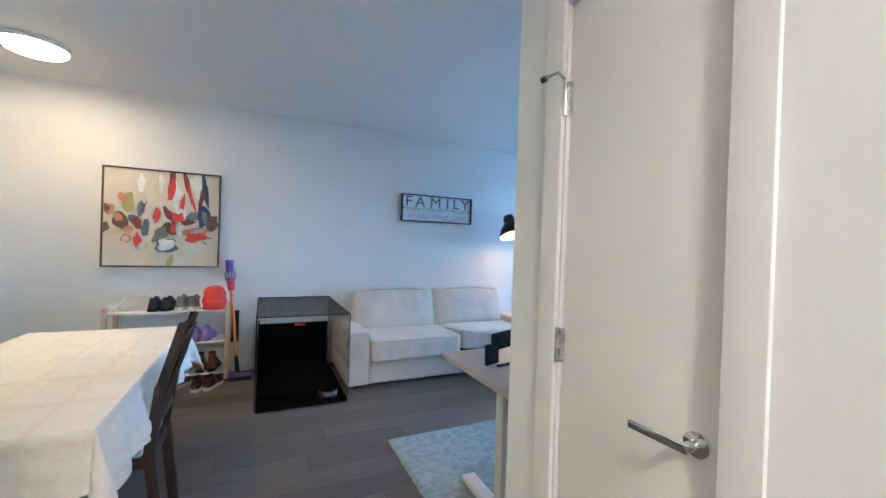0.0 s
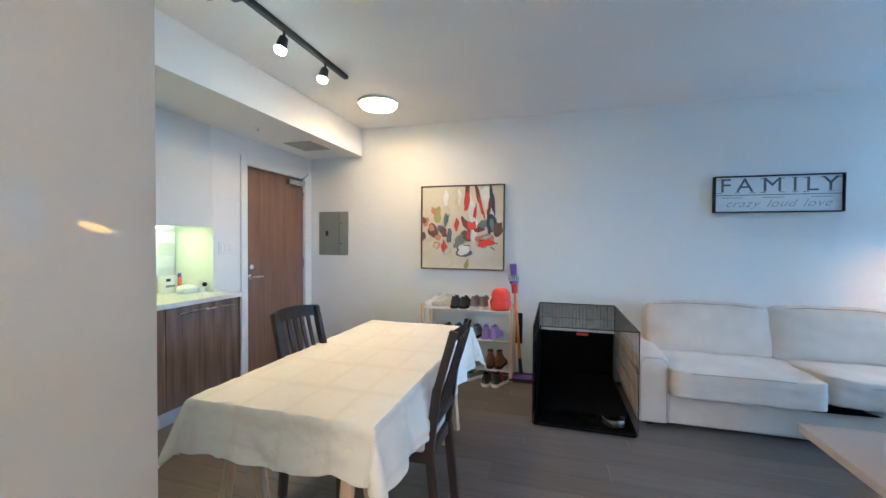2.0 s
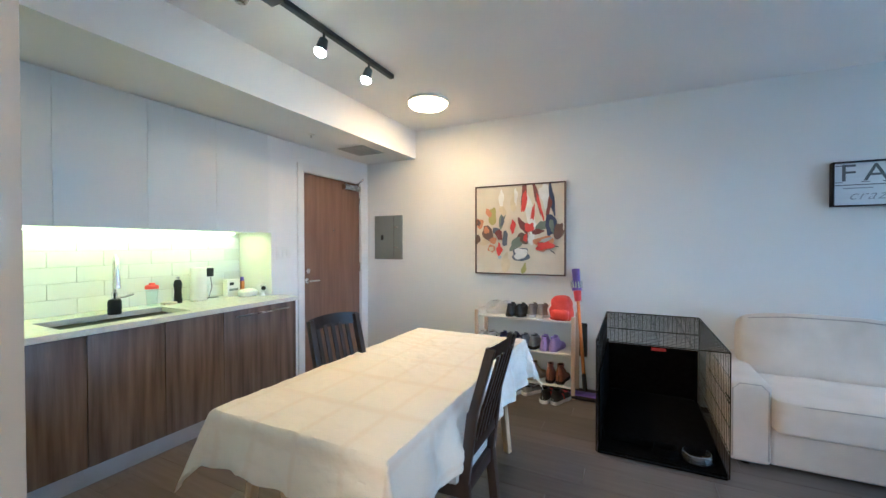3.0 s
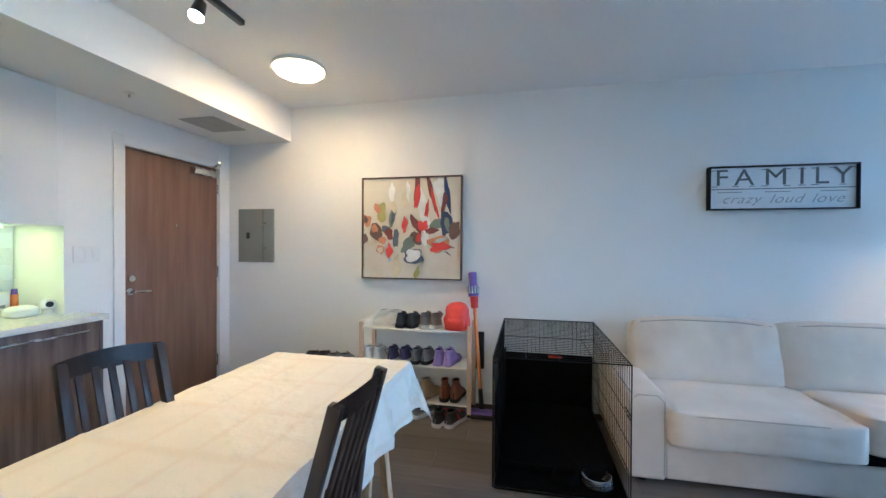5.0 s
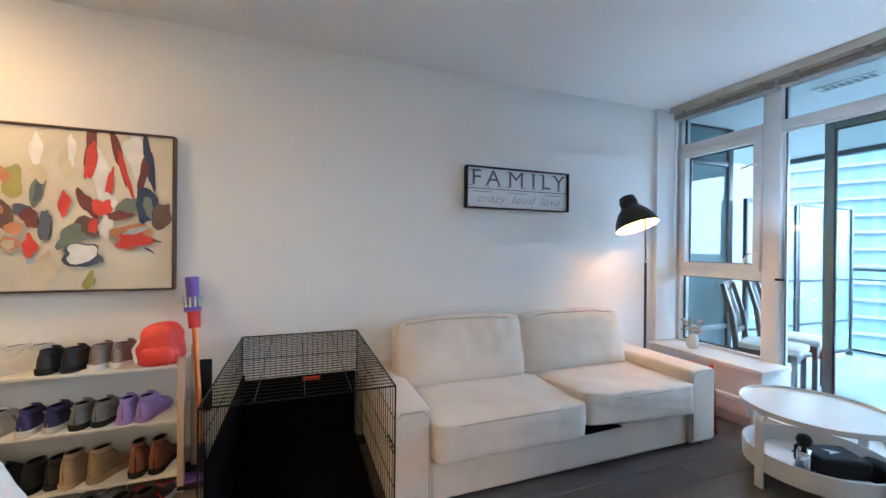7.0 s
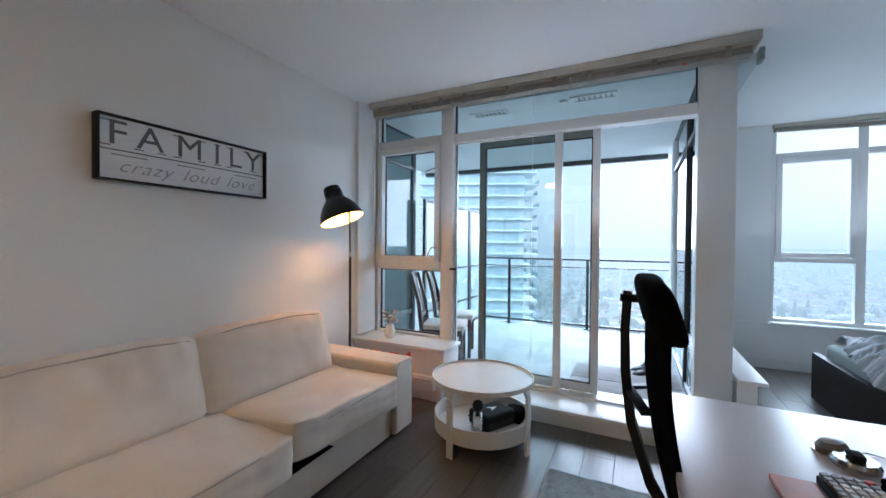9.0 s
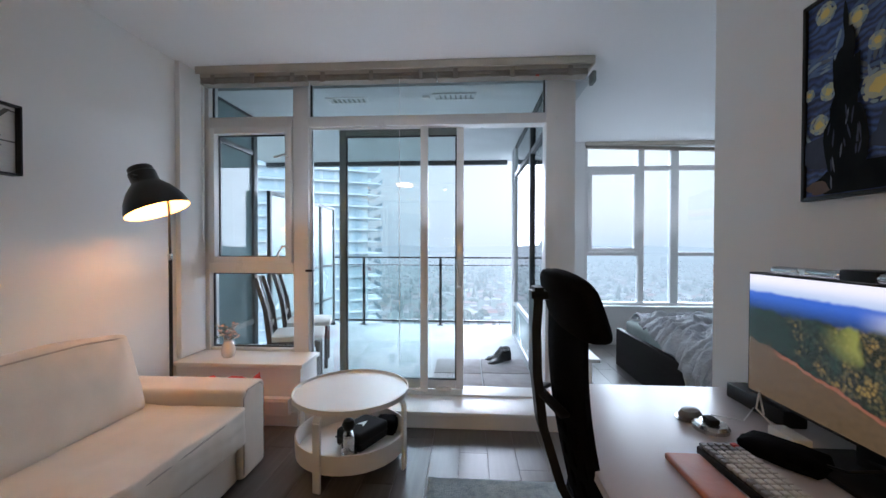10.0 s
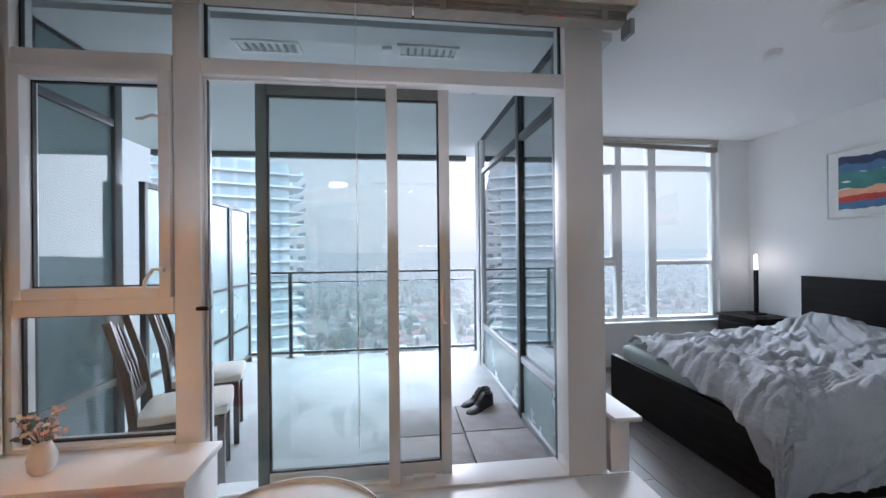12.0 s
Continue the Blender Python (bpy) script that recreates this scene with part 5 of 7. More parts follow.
for k, ch in enumerate("FAMILY"):
    x = (-0.385, -0.235, -0.03, 0.135, 0.255, 0.385)[k]
    lettering(sign, ch, x, 0.074, 0.175, M["ink"], stretch=1.15)
    widths = {"F": (-0.05,), "A": (-0.055, 0.055), "M": (-0.07, 0.07), "I": (0.0,), "L": (-0.04,), "Y": (0.0,)}[ch]
    for w in widths:
        part("serif", bx(B(), (x + w - 0.022, -0.037, 0.011), (x + w + 0.022, -0.0352, 0.016)), M["ink"], sign)
        if ch in "FMIL":
            part("serif", bx(B(), (x + w - 0.022, -0.037, 0.132), (x + w + 0.022, -0.0352, 0.137)), M["ink"], sign)
    if ch == "Y":
        for w in (-0.058, 0.058):
            part("serif", bx(B(), (x + w - 0.02, -0.037, 0.132), (x + w + 0.02, -0.0352, 0.137)), M["ink"], sign)
for word, x in (("crazy", -0.26), ("loud", 0.03), ("love", 0.29)):
    lettering(sign, word, x, -0.085, 0.095, M["ink_pale"], shear=0.45, stretch=1.15, spacing=1.1, bold=-0.001)
for x in (-0.33, -0.02, 0.33):
    part("small_print_bar", bx(B(), (x - 0.08, -0.0365, -0.034), (x + 0.08, -0.0352, -0.027)), M["ink_pale"], sign)


# ---- dining table, cloth and chairs ----
TX0, TX1, TY0, TY1, TZ = -0.415, 0.375, 3.57, 5.14, 0.748
table = thing("dining_table", (0, 0, 0), "pine dining table mostly hidden under a cloth", "table")
part("tabletop", bx(B(), (TX0 + 0.01, TY0 + 0.01, TZ - 0.03), (TX1 - 0.01, TY1 - 0.01, TZ - 0.006), 0.003), M["pine"], table)
for sx, x in ((-1, TX0 + 0.14), (1, TX1 - 0.14)):
    for y in (TY0 + 0.14, TY1 - 0.14):
        for k in (-1, 1):
            part("leg", bar(B(), (x, y + 0.02 * k, TZ - 0.03), (x + sx * 0.02 + 0.02 * k, y + 0.14 * k * (1 if y < 4 else 0.8), 0.0), 0.045, 0.032, bevel=0.004), M["pine"], table)
    part("rail", bar(B(), (x, TY0 + 0.06, TZ - 0.055), (x, TY1 - 0.06, TZ - 0.055), 0.05, 0.05, bevel=0.003), M["pine"], table)


def drape(u, v):
    """The cloth: flat on the table, falling in folds past its edges."""
    ox, oy0, oy1 = 0.24, 0.20, 0.26
    x = TX0 - ox + u * (TX1 - TX0 + 2 * ox + 0.02)
    y = TY0 - oy0 + v * (TY1 - TY0 + oy0 + oy1)
    cx, cy = max(TX0, min(TX1, x)), max(TY0, min(TY1, y))
    dx, dy = x - cx, y - cy
    d = math.hypot(dx, dy)
    z = TZ + 0.003 * noise.noise(Vector((x * 5, y * 5, 0))) + 0.0034 * max(0, 1 - 6 * abs(noise.noise(Vector((x * 4, y * 7, 9))))) + 0.001 * noise.noise(Vector((x * 19, y * 19, 2)))
    if d < 1e-5:
        return Vector((cx, cy, z + 0.002))
    nx, ny = dx / d, dy / d
    run = cx * ny * 8 - cy * nx * 8 + math.atan2(ny, nx) * 2.0
    corner = abs(nx * ny) * 2
    fold = 0.5 + 0.5 * math.sin(run * 3.1 + 2.0 * noise.noise(Vector((x * 2, y * 2, 1))))
    fold = 0.5 + (fold - 0.5) * (1 - 0.85 * min(1, corner * 1.5))
    crush = 0.010 * noise.noise(Vector((x * 9, y * 9, d * 22))) + 0.006 * noise.noise(Vector((x * 21, y * 21, d * 40)))
    crush *= 1 - 0.7 * corner
    out = 0.008 + d * (0.05 + 0.15 * fold * min(1, d / 0.12) + 0.25 * corner) + crush * min(1, d / 0.06)
    drop = d * (1.0 - 0.06 * fold) + (0.022 * noise.noise(Vector((x * 6, y * 6, 4))) + 0.006 * noise.noise(Vector((x * 26, y * 26, 4)))) * min(1, d / 0.2) * (1 - 0.8 * corner)
    ease = min(1.0, d / 0.02)
    return Vector((cx + nx * out * ease, cy + ny * out * ease, z - max(0, drop - 0.006)))


cl = solid("tablecloth", surface(B(), 90, 130, drape), M["cloth"], "cream cotton tablecloth with faint tan checks, creased and hanging in folds", "tablecloth")
mod = cl.modifiers.new("thickness", "SOLIDIFY")
mod.thickness, mod.offset = 0.0018, 1.0


def dining_chair(m, label, group):
    c = thing("dining_chair", m @ Matrix.Diagonal((1, 1, 0.985, 1)), label, "chair", group)
    W, F = 0.168, 0.195
    for sx in (-1, 1):
        part("leg", bar(B(), (sx * (F - 0.01), 0.19, 0.0), (sx * (F - 0.015), 0.19, 0.43), 0.036, 0.036, bevel=0.004), M["dark_wood"], c)
        bm = bar(B(), (sx * (W - 0.02), -0.25, 0.0), (sx * (W - 0.015), -0.20, 0.44), 0.034, 0.042, bevel=0.004)
        bar(bm, (sx * (W - 0.015), -0.20, 0.43), (sx * (W - 0.018), -0.235, 0.72), 0.032, 0.042, bevel=0.004)
        bar(bm, (sx * (W - 0.018), -0.235, 0.71), (sx * (W - 0.02), -0.31, 0.985), 0.030, 0.036, bevel=0.004)
        part("leg", bm, M["dark_wood"], c)
        part("side_rail", bar(B(), (sx * (W - 0.012), -0.19, 0.405), (sx * (F - 0.015), 0.18, 0.405), 0.02, 0.06, bevel=0.003), M["dark_wood"], c)
    for y, half in ((-0.20, W - 0.02), (0.195, F - 0.02)):
        part("apron", bar(B(), (-half, y, 0.405), (half, y, 0.405), 0.02, 0.06, bevel=0.003), M["dark_wood"], c)
    tr = surface(B(), 14, 3, lambda u, v: Vector(((u - 0.5) * 2 * (W - 0.005), -0.294 - 0.012 * v - 0.030 * (1 - (2 * u - 1) ** 2), 0.932 + 0.058 * v + 0.012 * v * (1 - (2 * u - 1) ** 2))))
    bmesh.ops.solidify(tr, geom=tr.faces[:], thickness=0.022)
    part("top_rail", tr, M["dark_wood"], c)
    part("lower_rail", bar(B(), (-W + 0.03, -0.222, 0.56), (W - 0.03, -0.222, 0.56), 0.02, 0.045, bevel=0.003), M["dark_wood"], c)
    for k in range(5):
        x = -0.096 + 0.048 * k
        part("slat", bar(bar(B(), (x, -0.222, 0.57), (x, -0.262, 0.74), 0.022, 0.011, up=(0, 1, 0), bevel=0.002), (x, -0.262, 0.73), (x, -0.325, 0.945), 0.022, 0.011, up=(0, 1, 0), bevel=0.002), M["dark_wood"], c)
    part("seat", cushion(B(), (-0.19, -0.185, 0.435), (0.19, 0.225, 0.485), 0.012, 8), M["seat_cream"], c, "cream fabric seat pad")
    return c


DC = "dark-stained slatted dining chair with cream seat"
dining_chair(pose(0.215, 4.20, 0, 0, 0, 90), DC + " under the table", "dining chairs")
dining_chair(pose(-0.163, 4.233, 0, 0, 0, -101), DC + " beside the kitchen", "dining chairs")
dining_chair(pose(4.956, 5.90, DECK, 0, 0, 198), DC + " on the balcony", "balcony chairs")
dining_chair(pose(5.53, 6.04, DECK, 0, 0, 197), DC + " on the balcony", "balcony chairs")

# ---- wire dog crate ----
crate = thing("dog_crate", (0.80, 5.345, 0), "black wire dog crate with its front door open", "dog crate")
CW, CD, CH = 0.715, 1.155, 0.745


def grid_wires(bm, p, u, v, nu, nv, r=0.0017):
    """A net of straight wires over the face from p along u and v."""
    p, u, v = Vector(p), Vector(u), Vector(v)
    for i in range(nu + 1):
        rod(bm, p + u * i / nu, p + u * i / nu + v, r if 0 < i < nu else r * 1.9, seg=6)
    for j in range(nv + 1):
        rod(bm, p + v * j / nv, p + v * j / nv + u, (r if 0 < j < nv else r * 1.9) * 1.15, seg=6)
    return bm


part("top_panel", grid_wires(B(), (0, 0, CH), (CW, 0, 0), (0, CD, 0), 4, 28), M["wire"], crate)
part("side_panel", grid_wires(B(), (0, 0, 0.02), (0, CD, 0), (0, 0, CH - 0.02), 24, 5), M["wire"], crate)
part("side_panel", grid_wires(B(), (CW, 0, 0.02), (0, CD, 0), (0, 0, CH - 0.02), 24, 5), M["wire"], crate)
part("back_panel", grid_wires(B(), (0, CD, 0.02), (CW, 0, 0), (0, 0, CH - 0.02), 22, 5), M["wire"], crate)
bm = B()
for x in (0.0, CW):
    rod(bm, (x, 0, 0.02), (x, 0, CH), 0.0035, seg=8)
for z in (0.02, CH):
    rod(bm, (0, 0, z), (CW, 0, z), 0.0035, seg=8)
part("front_frame", bm, M["wire"], crate)
bm = B()
bx(bm, (0.008, 0.008, 0.004), (CW - 0.008, CD - 0.008, 0.012))
for lo, hi in (((0.008, 0.008, 0.004), (0.014, CD - 0.008, 0.035)), ((CW - 0.014, 0.008, 0.004), (CW - 0.008, CD - 0.008, 0.035)), ((0.008, 0.008, 0.004), (CW - 0.008, 0.014, 0.035)), ((0.008, CD - 0.014, 0.004), (CW - 0.008, CD - 0.008, 0.035))):
    bx(bm, lo, hi, 0.002)
part("tray", bm, M["matt_black"], crate)
part("crate_mat", cushion(B(), (0.03, 0.20, 0.013), (CW - 0.03, CD - 0.05, 0.075), 0.012, 8), M["matt_black"], crate)
part("divider_panel", bx(B(), (0.015, CD - 0.045, 0.02), (CW - 0.012, CD - 0.02, 0.475), 0.006), M["matt_black"], crate)
part("side_lining", bx(B(), (0.010, 0.05, 0.04), (0.022, CD - 0.05, 0.52), 0.004), M["matt_black"], crate)
part("red_tag", bx(B(), (0.36, CD - 0.052, 0.445), (0.47, CD - 0.046, 0.468)), M["red"], crate, "small red tag")
bm = rod(B(), (CW + 0.004, 0.02, 0.47), (CW + 0.004, 0.14, 0.47), 0.004, seg=8)
rod(bm, (CW + 0.006, 0.05, 0.44), (CW + 0.006, 0.11, 0.44), 0.004, seg=8)
part("latch", bm, M["wire"], crate)
M["bowl_steel"] = material("worn_bowl_steel", (0.36, 0.36, 0.36), (0.46, 0.46, 0.46), 12, 0.25, metal=0.9)
for x, steel in ((1.205, False), (1.375, True)):
    bowl = thing("dog_bowl", (x, 5.50, 0.014), "steel dog bowl with a dark base" if steel else "small black dog bowl", "bowl", "dog bowls")
    r = 0.085 if steel else 0.075
    part("bowl", lathe(B(), [(r, 0.0), (r * 0.93, 0.055), (r * 0.89, 0.057), (r * 0.80, 0.03), (r * 0.6, 0.012), (0.004, 0.010)], 30), M["bowl_steel"] if steel else M["matt_black"], bowl)
    part("rubber_ring", lathe(B(), [(r + 0.004, 0.0), (r + 0.004, 0.010), (r - 0.001, 0.012)], 30), M["matt_black"], bowl)

# ---- sofa ----
sofa = thing("sofa", (2.70, 6.05, 0), "cream cotton two-seat sofa with wide low arms", "sofa")
part("base", bx(B(), (-0.93, -0.425, 0.02), (0.90, 0.43, 0.245), 0.02, seg=3), M["sofa"], sofa)
part("back", bx(B(), (-0.93, 0.25, 0.246), (0.90, 0.46, 0.64), 0.05, seg=4), M["sofa"], sofa)
for x0, x1 in ((-1.14, -0.932), (0.902, 1.135)):
    arm = part("arm", bx(B(), (x0, -0.455, 0.02), (x1, 0.46, 0.515), 0.032, seg=4), M["sofa"], sofa)
    part("seam", tube(B(), [(x0 + 0.014, -0.452, 0.05), (x0 + 0.014, -0.452, 0.47), (x0 + 0.05, -0.452, 0.508), (x1 - 0.05, -0.452, 0.508), (x1 - 0.014, -0.452, 0.47), (x1 - 0.014, -0.452, 0.05)], 0.004, 6), M["seam"], arm)
for x0, x1, y0, tilt in ((-0.925, -0.005, -0.505, 0), (0.0, 0.893, -0.49, 0)):
    bm = cushion(B(), (x0, y0, 0.248), (x1, 0.12, 0.445), 0.014, 30)
    for v in bm.verts:
        # the one cushion has ridden up at its inner corner; both are softly dented
        if x0 >= 0:
            v.co.z += 0.05 * max(0, 1 - (v.co.x - x0) / 0.75) * max(0, -v.co.y / 0.5)
        v.co.z += 0.010 * noise.noise(Vector((v.co.x * 5, v.co.y * 5, 3))) if v.co.z > 0.3 else 0
        v.co.y += 0.007 * noise.noise(Vector((v.co.x * 7, v.co.z * 9, 8)))
        if v.co.y < y0 + 0.06:
            v.co.y += 0.006 * noise.noise(Vector((v.co.x * 24, v.co.z * 4, 5))) * (0.4 + abs(noise.noise(Vector((v.co.x * 3, 0, 1)))))
    c = part("seat_cushion", bm, M["sofa"], sofa)
    part("piping", tube(B(), [(x0 + 0.03, y0 + 0.008, 0.425), (x0 + 0.3, y0 - 0.012, 0.436), (x1 - 0.3, y0 - 0.012, 0.436), (x1 - 0.03, y0 + 0.008, 0.425)], 0.004, 6), M["seam"], c)
# black wedge put in for the dark of the gap under the raised cushion
bm = B()
wedge = [[bm.verts.new((x, y, z)) for x, z in ((-0.07, 0.232), (0.30, 0.240), (-0.04, 0.275))] for y in (-0.46, -0.20)]
bm.faces.new(wedge[0]); bm.faces.new(wedge[1][::-1])
for k in range(3):
    bm.faces.new((wedge[0][k], wedge[1][k], wedge[1][(k + 1) % 3], wedge[0][(k + 1) % 3]))
part("dark_gap_wedge", bm, M["black_fabric"], sofa, "black wedge for the dark gap under the cushion")
for x0, x1 in ((-0.955, -0.08), (-0.075, 0.82)):
    bm = cushion(B(), (x0, -0.10, -0.205), (x1, 0.10, 0.205), 0.036, 26)
    for v in bm.verts:
        v.co.y += 0.012 * noise.noise(Vector((v.co.x * 4, v.co.z * 5, 1))) + 0.004 * noise.noise(Vector((v.co.x * 13, v.co.z * 9, 2)))
        v.co.z += 0.008 * noise.noise(Vector((v.co.x * 5, v.co.y * 5, 6)))
        crease = max(0.0, 1 - 5 * abs(noise.noise(Vector((v.co.x * 7, v.co.z * 2.5, 11))))) * max(0.0, v.co.z / 0.2)
        v.co.y += 0.010 * crease
    bmesh.ops.transform(bm, matrix=pose(0, 0.175, 0.625, -14, 0, 0), verts=bm.verts)
    c = part("back_cushion", bm, M["sofa"], sofa)
    bm = tube(B(), [(x0 + 0.03, -0.095, 0.185), (x0 + 0.25, -0.115, 0.205), (x1 - 0.25, -0.115, 0.205), (x1 - 0.03, -0.095, 0.185)], 0.004, 6)
    bmesh.ops.transform(bm, matrix=pose(0, 0.175, 0.625, -14, 0, 0), verts=bm.verts)
    part("piping", bm, M["seam"], c)
for x in (-1.05, 1.03):
    for y in (-0.40, 0.40):
        part("foot", rod(B(), (x, y, 0.0), (x, y, 0.022), 0.025), M["gum"], sofa)

# ---- floor lamp ----
fl = thing("floor_lamp", (3.985, 6.30, 0), "black metal floor lamp with a bell shade, lit", "floor lamp")
part("base", lathe(B(), [(0.125, 0.0), (0.125, 0.012), (0.11, 0.022), (0.012, 0.026)], 36), M["lamp_black"], fl)
part("pole", tube(B(), [(-0.06, -0.04, 0.02), (-0.085, -0.06, 0.30), (-0.10, -0.07, 1.24)], 0.0105, 10), M["lamp_black"], fl)
part("upper_pole", rod(B(), (-0.10, -0.07, 1.24), (-0.115, -0.075, 1.56), 0.0075), M["lamp_black"], fl)
part("joint", rod(B(), (-0.10, -0.07, 1.22), (-0.10, -0.07, 1.26), 0.014), M["steel"], fl)
AX = Vector((-0.02, 0.105, 0.265)).normalized()
OPEN = Vector((3.735, 6.18, 1.515)) - Vector((3.985, 6.30, 0))
SM = Matrix.Translation(OPEN) @ AX.to_track_quat("Z", "Y").to_matrix().to_4x4()
shade = part("shade", lathe(B(), [(0.168, 0.0), (0.166, 0.02), (0.150, 0.07), (0.118, 0.125), (0.082, 0.165), (0.070, 0.180), (0.070, 0.235), (0.064, 0.242), (0.064, 0.262), (0.056, 0.272), (0.004, 0.274)], 40, SM), M["lamp_black"], fl)
bm = B()
prof = [(0.164, 0.001), (0.162, 0.02), (0.146, 0.07), (0.114, 0.123), (0.078, 0.160)]
lathe(bm, prof, 40, SM)
bmesh.ops.delete(bm, geom=[f for f in bm.faces if len(f.verts) > 4 and (SM.inverted() @ f.calc_center_median()).z < 0.01], context="FACES_ONLY")
part("lining", bm, M["glow_shade"], shade, "lit pale shade lining")
shade.data.materials[0] = M["lamp_black"]
bs = bmesh.new()
bs.from_mesh(shade.data)
bmesh.ops.delete(bs, geom=[f for f in bs.faces if len(f.verts) > 4 and (SM.inverted() @ f.calc_center_median()).z < 0.01], context="FACES_ONLY")
bs.to_mesh(shade.data)
bs.free()
bm = lathe(B(), [(0.014, 0.15), (0.022, 0.13), (0.034, 0.10), (0.034, 0.085), (0.022, 0.062), (0.004, 0.055)], 18, SM)
part("bulb", bm, M["glow_bulb"], shade, "lit bulb")
for s in (-1, 1):
    part("knob", rod(B(), OPEN + AX * 0.20 + Vector((s * 0.065, -0.01, 0)), OPEN + AX * 0.20 + Vector((s * 0.092, -0.01, 0)), 0.012), M["lamp_black"], fl)
part("bracket", tube(B(), [(-0.115, -0.075, 1.55), (-0.135, -0.07, 1.66), tuple(OPEN + AX * 0.20 + Vector((0.06, 0.02, 0)))], 0.008, 8), M["lamp_black"], fl)

# ---- round coffee table and what lies on its tray ----
CTX, CTY = 3.90, 5.08
ct = thing("coffee_table", (CTX, CTY, 0), "round white two-tier coffee table with a raised rim", "coffee table")
part("tabletop", lathe(B(), [(0.33, 0.412), (0.345, 0.415), (0.347, 0.443), (0.340, 0.445), (0.337, 0.430), (0.02, 0.428)], 56), M["white_metal"], ct)
part("tray", lathe(B(), [(0.30, 0.085), (0.325, 0.088), (0.33, 0.195), (0.322, 0.197), (0.316, 0.100), (0.02, 0.097)], 56), M["white_metal"], ct)
for k in range(4):
    a = radians(165 + 92 * k)
    c, s = math.cos(a), math.sin(a)
    pts = [(0.345 * c, 0.345 * s, 0.0), (0.345 * c, 0.345 * s, 0.37), (0.33 * c, 0.33 * s, 0.402), (0.29 * c, 0.29 * s, 0.412)]
    bm = B()
    for p, q in zip(pts, pts[1:]):
        bar(bm, p, q, 0.045, 0.016, up=(c, s, 0.001), bevel=0.003)
    part("leg", bm, M["white_metal"], ct)
case = thing("zip_case", pose(CTX + 0.03, CTY - 0.06, 0.102, 0, 0, -28), "dark zipped carrying case with a pale arrow mark", "case")
part("shell", bx(B(), (-0.13, -0.10, 0), (0.13, 0.10, 0.105), 0.026, seg=4), M["gum"], case)
part("zip", bx(B(), (-0.132, -0.102, 0.048), (0.132, 0.102, 0.054), 0.002), M["black"], case)
bm = B()
tri = [bm.verts.new(p) for p in ((-0.03, -0.03, 0.1065), (0.045, 0.0, 0.1065), (-0.03, 0.03, 0.1065), (-0.008, 0.0, 0.1065))]
bm.faces.new(tri)
part("arrow_mark", bm, M["plastic_white"], case)
gim = thing("camera_gimbal", pose(CTX - 0.16, CTY - 0.03, 0.102, 0, 0, 20), "grey handheld gimbal with a black ball", "gimbal")
part("handle", bx(B(), (-0.038, -0.03, 0), (0.038, 0.03, 0.135), 0.012, seg=3), M["steel"], gim)
part("foot", bx(B(), (-0.10, -0.045, 0), (0.10, 0.045, 0.04), 0.010, seg=3), M["steel"], gim)
part("ball", lathe(B(), [(0.012, 0.130), (0.014, 0.15), (0.030, 0.165), (0.037, 0.19), (0.028, 0.214), (0.005, 0.224)], 18), M["black"], gim)
solid("dark_pouch", cushion(B(), (CTX + 0.10, CTY - 0.24, 0.100), (CTX + 0.24, CTY - 0.12, 0.18), 0.012, 6), M["black_fabric"], "small black pouch on the tray", "pouch")
solid("leather_pouch", cushion(B(), (CTX - 0.27, CTY + 0.02, 0.100), (CTX - 0.20, CTY + 0.14, 0.125), 0.006, 5), M["shoe_brown"], "brown leather pouch on the tray", "pouch")

# ---- flowers on the sill, red bag by the sofa ----
vase = thing("flower_vase", (4.42, 6.20, 0.455), "small white vase with dried peach and cream flowers", "vase")
part("vase_body", lathe(B(), [(0.034, 0.0), (0.046, 0.02), (0.050, 0.06), (0.040, 0.10), (0.030, 0.125), (0.034, 0.135), (0.028, 0.135), (0.024, 0.12)], 28), M["ceramic"], vase)
rf = random.Random(3)
for k in range(34):
    a, e = rf.uniform(0, 6.28), rf.uniform(0.02, 0.085)
    z = rf.uniform(0.14, 0.25)
    p = Vector((e * math.cos(a), e * math.sin(a), z))
    kind = rf.choice(("petal", "petal", "petal_cream", "leaf", "leaf"))
    bm = rod(B(), (p.x * 0.2, p.y * 0.2, 0.12), p, 0.0012, seg=5)
    for j in range(5):
        t = rf.uniform(0, 6.28)
        q = p + 0.010 * Vector((math.cos(t), math.sin(t), rf.uniform(-0.6, 0.8)))
        n = rf.uniform(0.008, 0.017)
        v = [bm.verts.new(q + n * Vector(w)) for w in ((-1, 0, 0.2), (0, -0.6, 0), (1, 0, 0.3), (0, 0.6, 0.5))]
        bm.faces.new(v)
    part("blossom" if kind != "leaf" else "sprig", bm, M[kind], vase)
red = B()
surface(red, 14, 10, lambda u, v: Vector((3.855 + 0.11 * v + 0.012 * noise.noise(Vector((u * 5, v * 5, 0))), 5.67 + 0.42 * u, 0.0 + 0.55 * math.sin(math.pi * min(1, v * 1.0)) * (0.9 + 0.1 * noise.noise(Vector((u * 6, v * 3, 2)))))))
solid("red_bag", red, M["red"], "red fabric bag standing beside the sofa", "bag")

# ---- shoe rack ----
rack = thing("shoe_rack", (0.09, 6.35, 0), "four-tier shoe rack with pale wood posts and white shelves", "shoe rack")
for sx in (-1, 1):
    for y in (-0.15, 0.13):
        part("post", bx(B(), (sx * 0.455 - 0.016, y - 0.016, 0), (sx * 0.455 + 0.016, y + 0.016, 0.725), 0.003), M["beech"], rack)
for z in (0.085, 0.375, 0.665):
    part("shelf", bx(B(), (-0.44, -0.155, z), (0.44, 0.14, z + 0.016), 0.002), M["shelf_white"], rack)


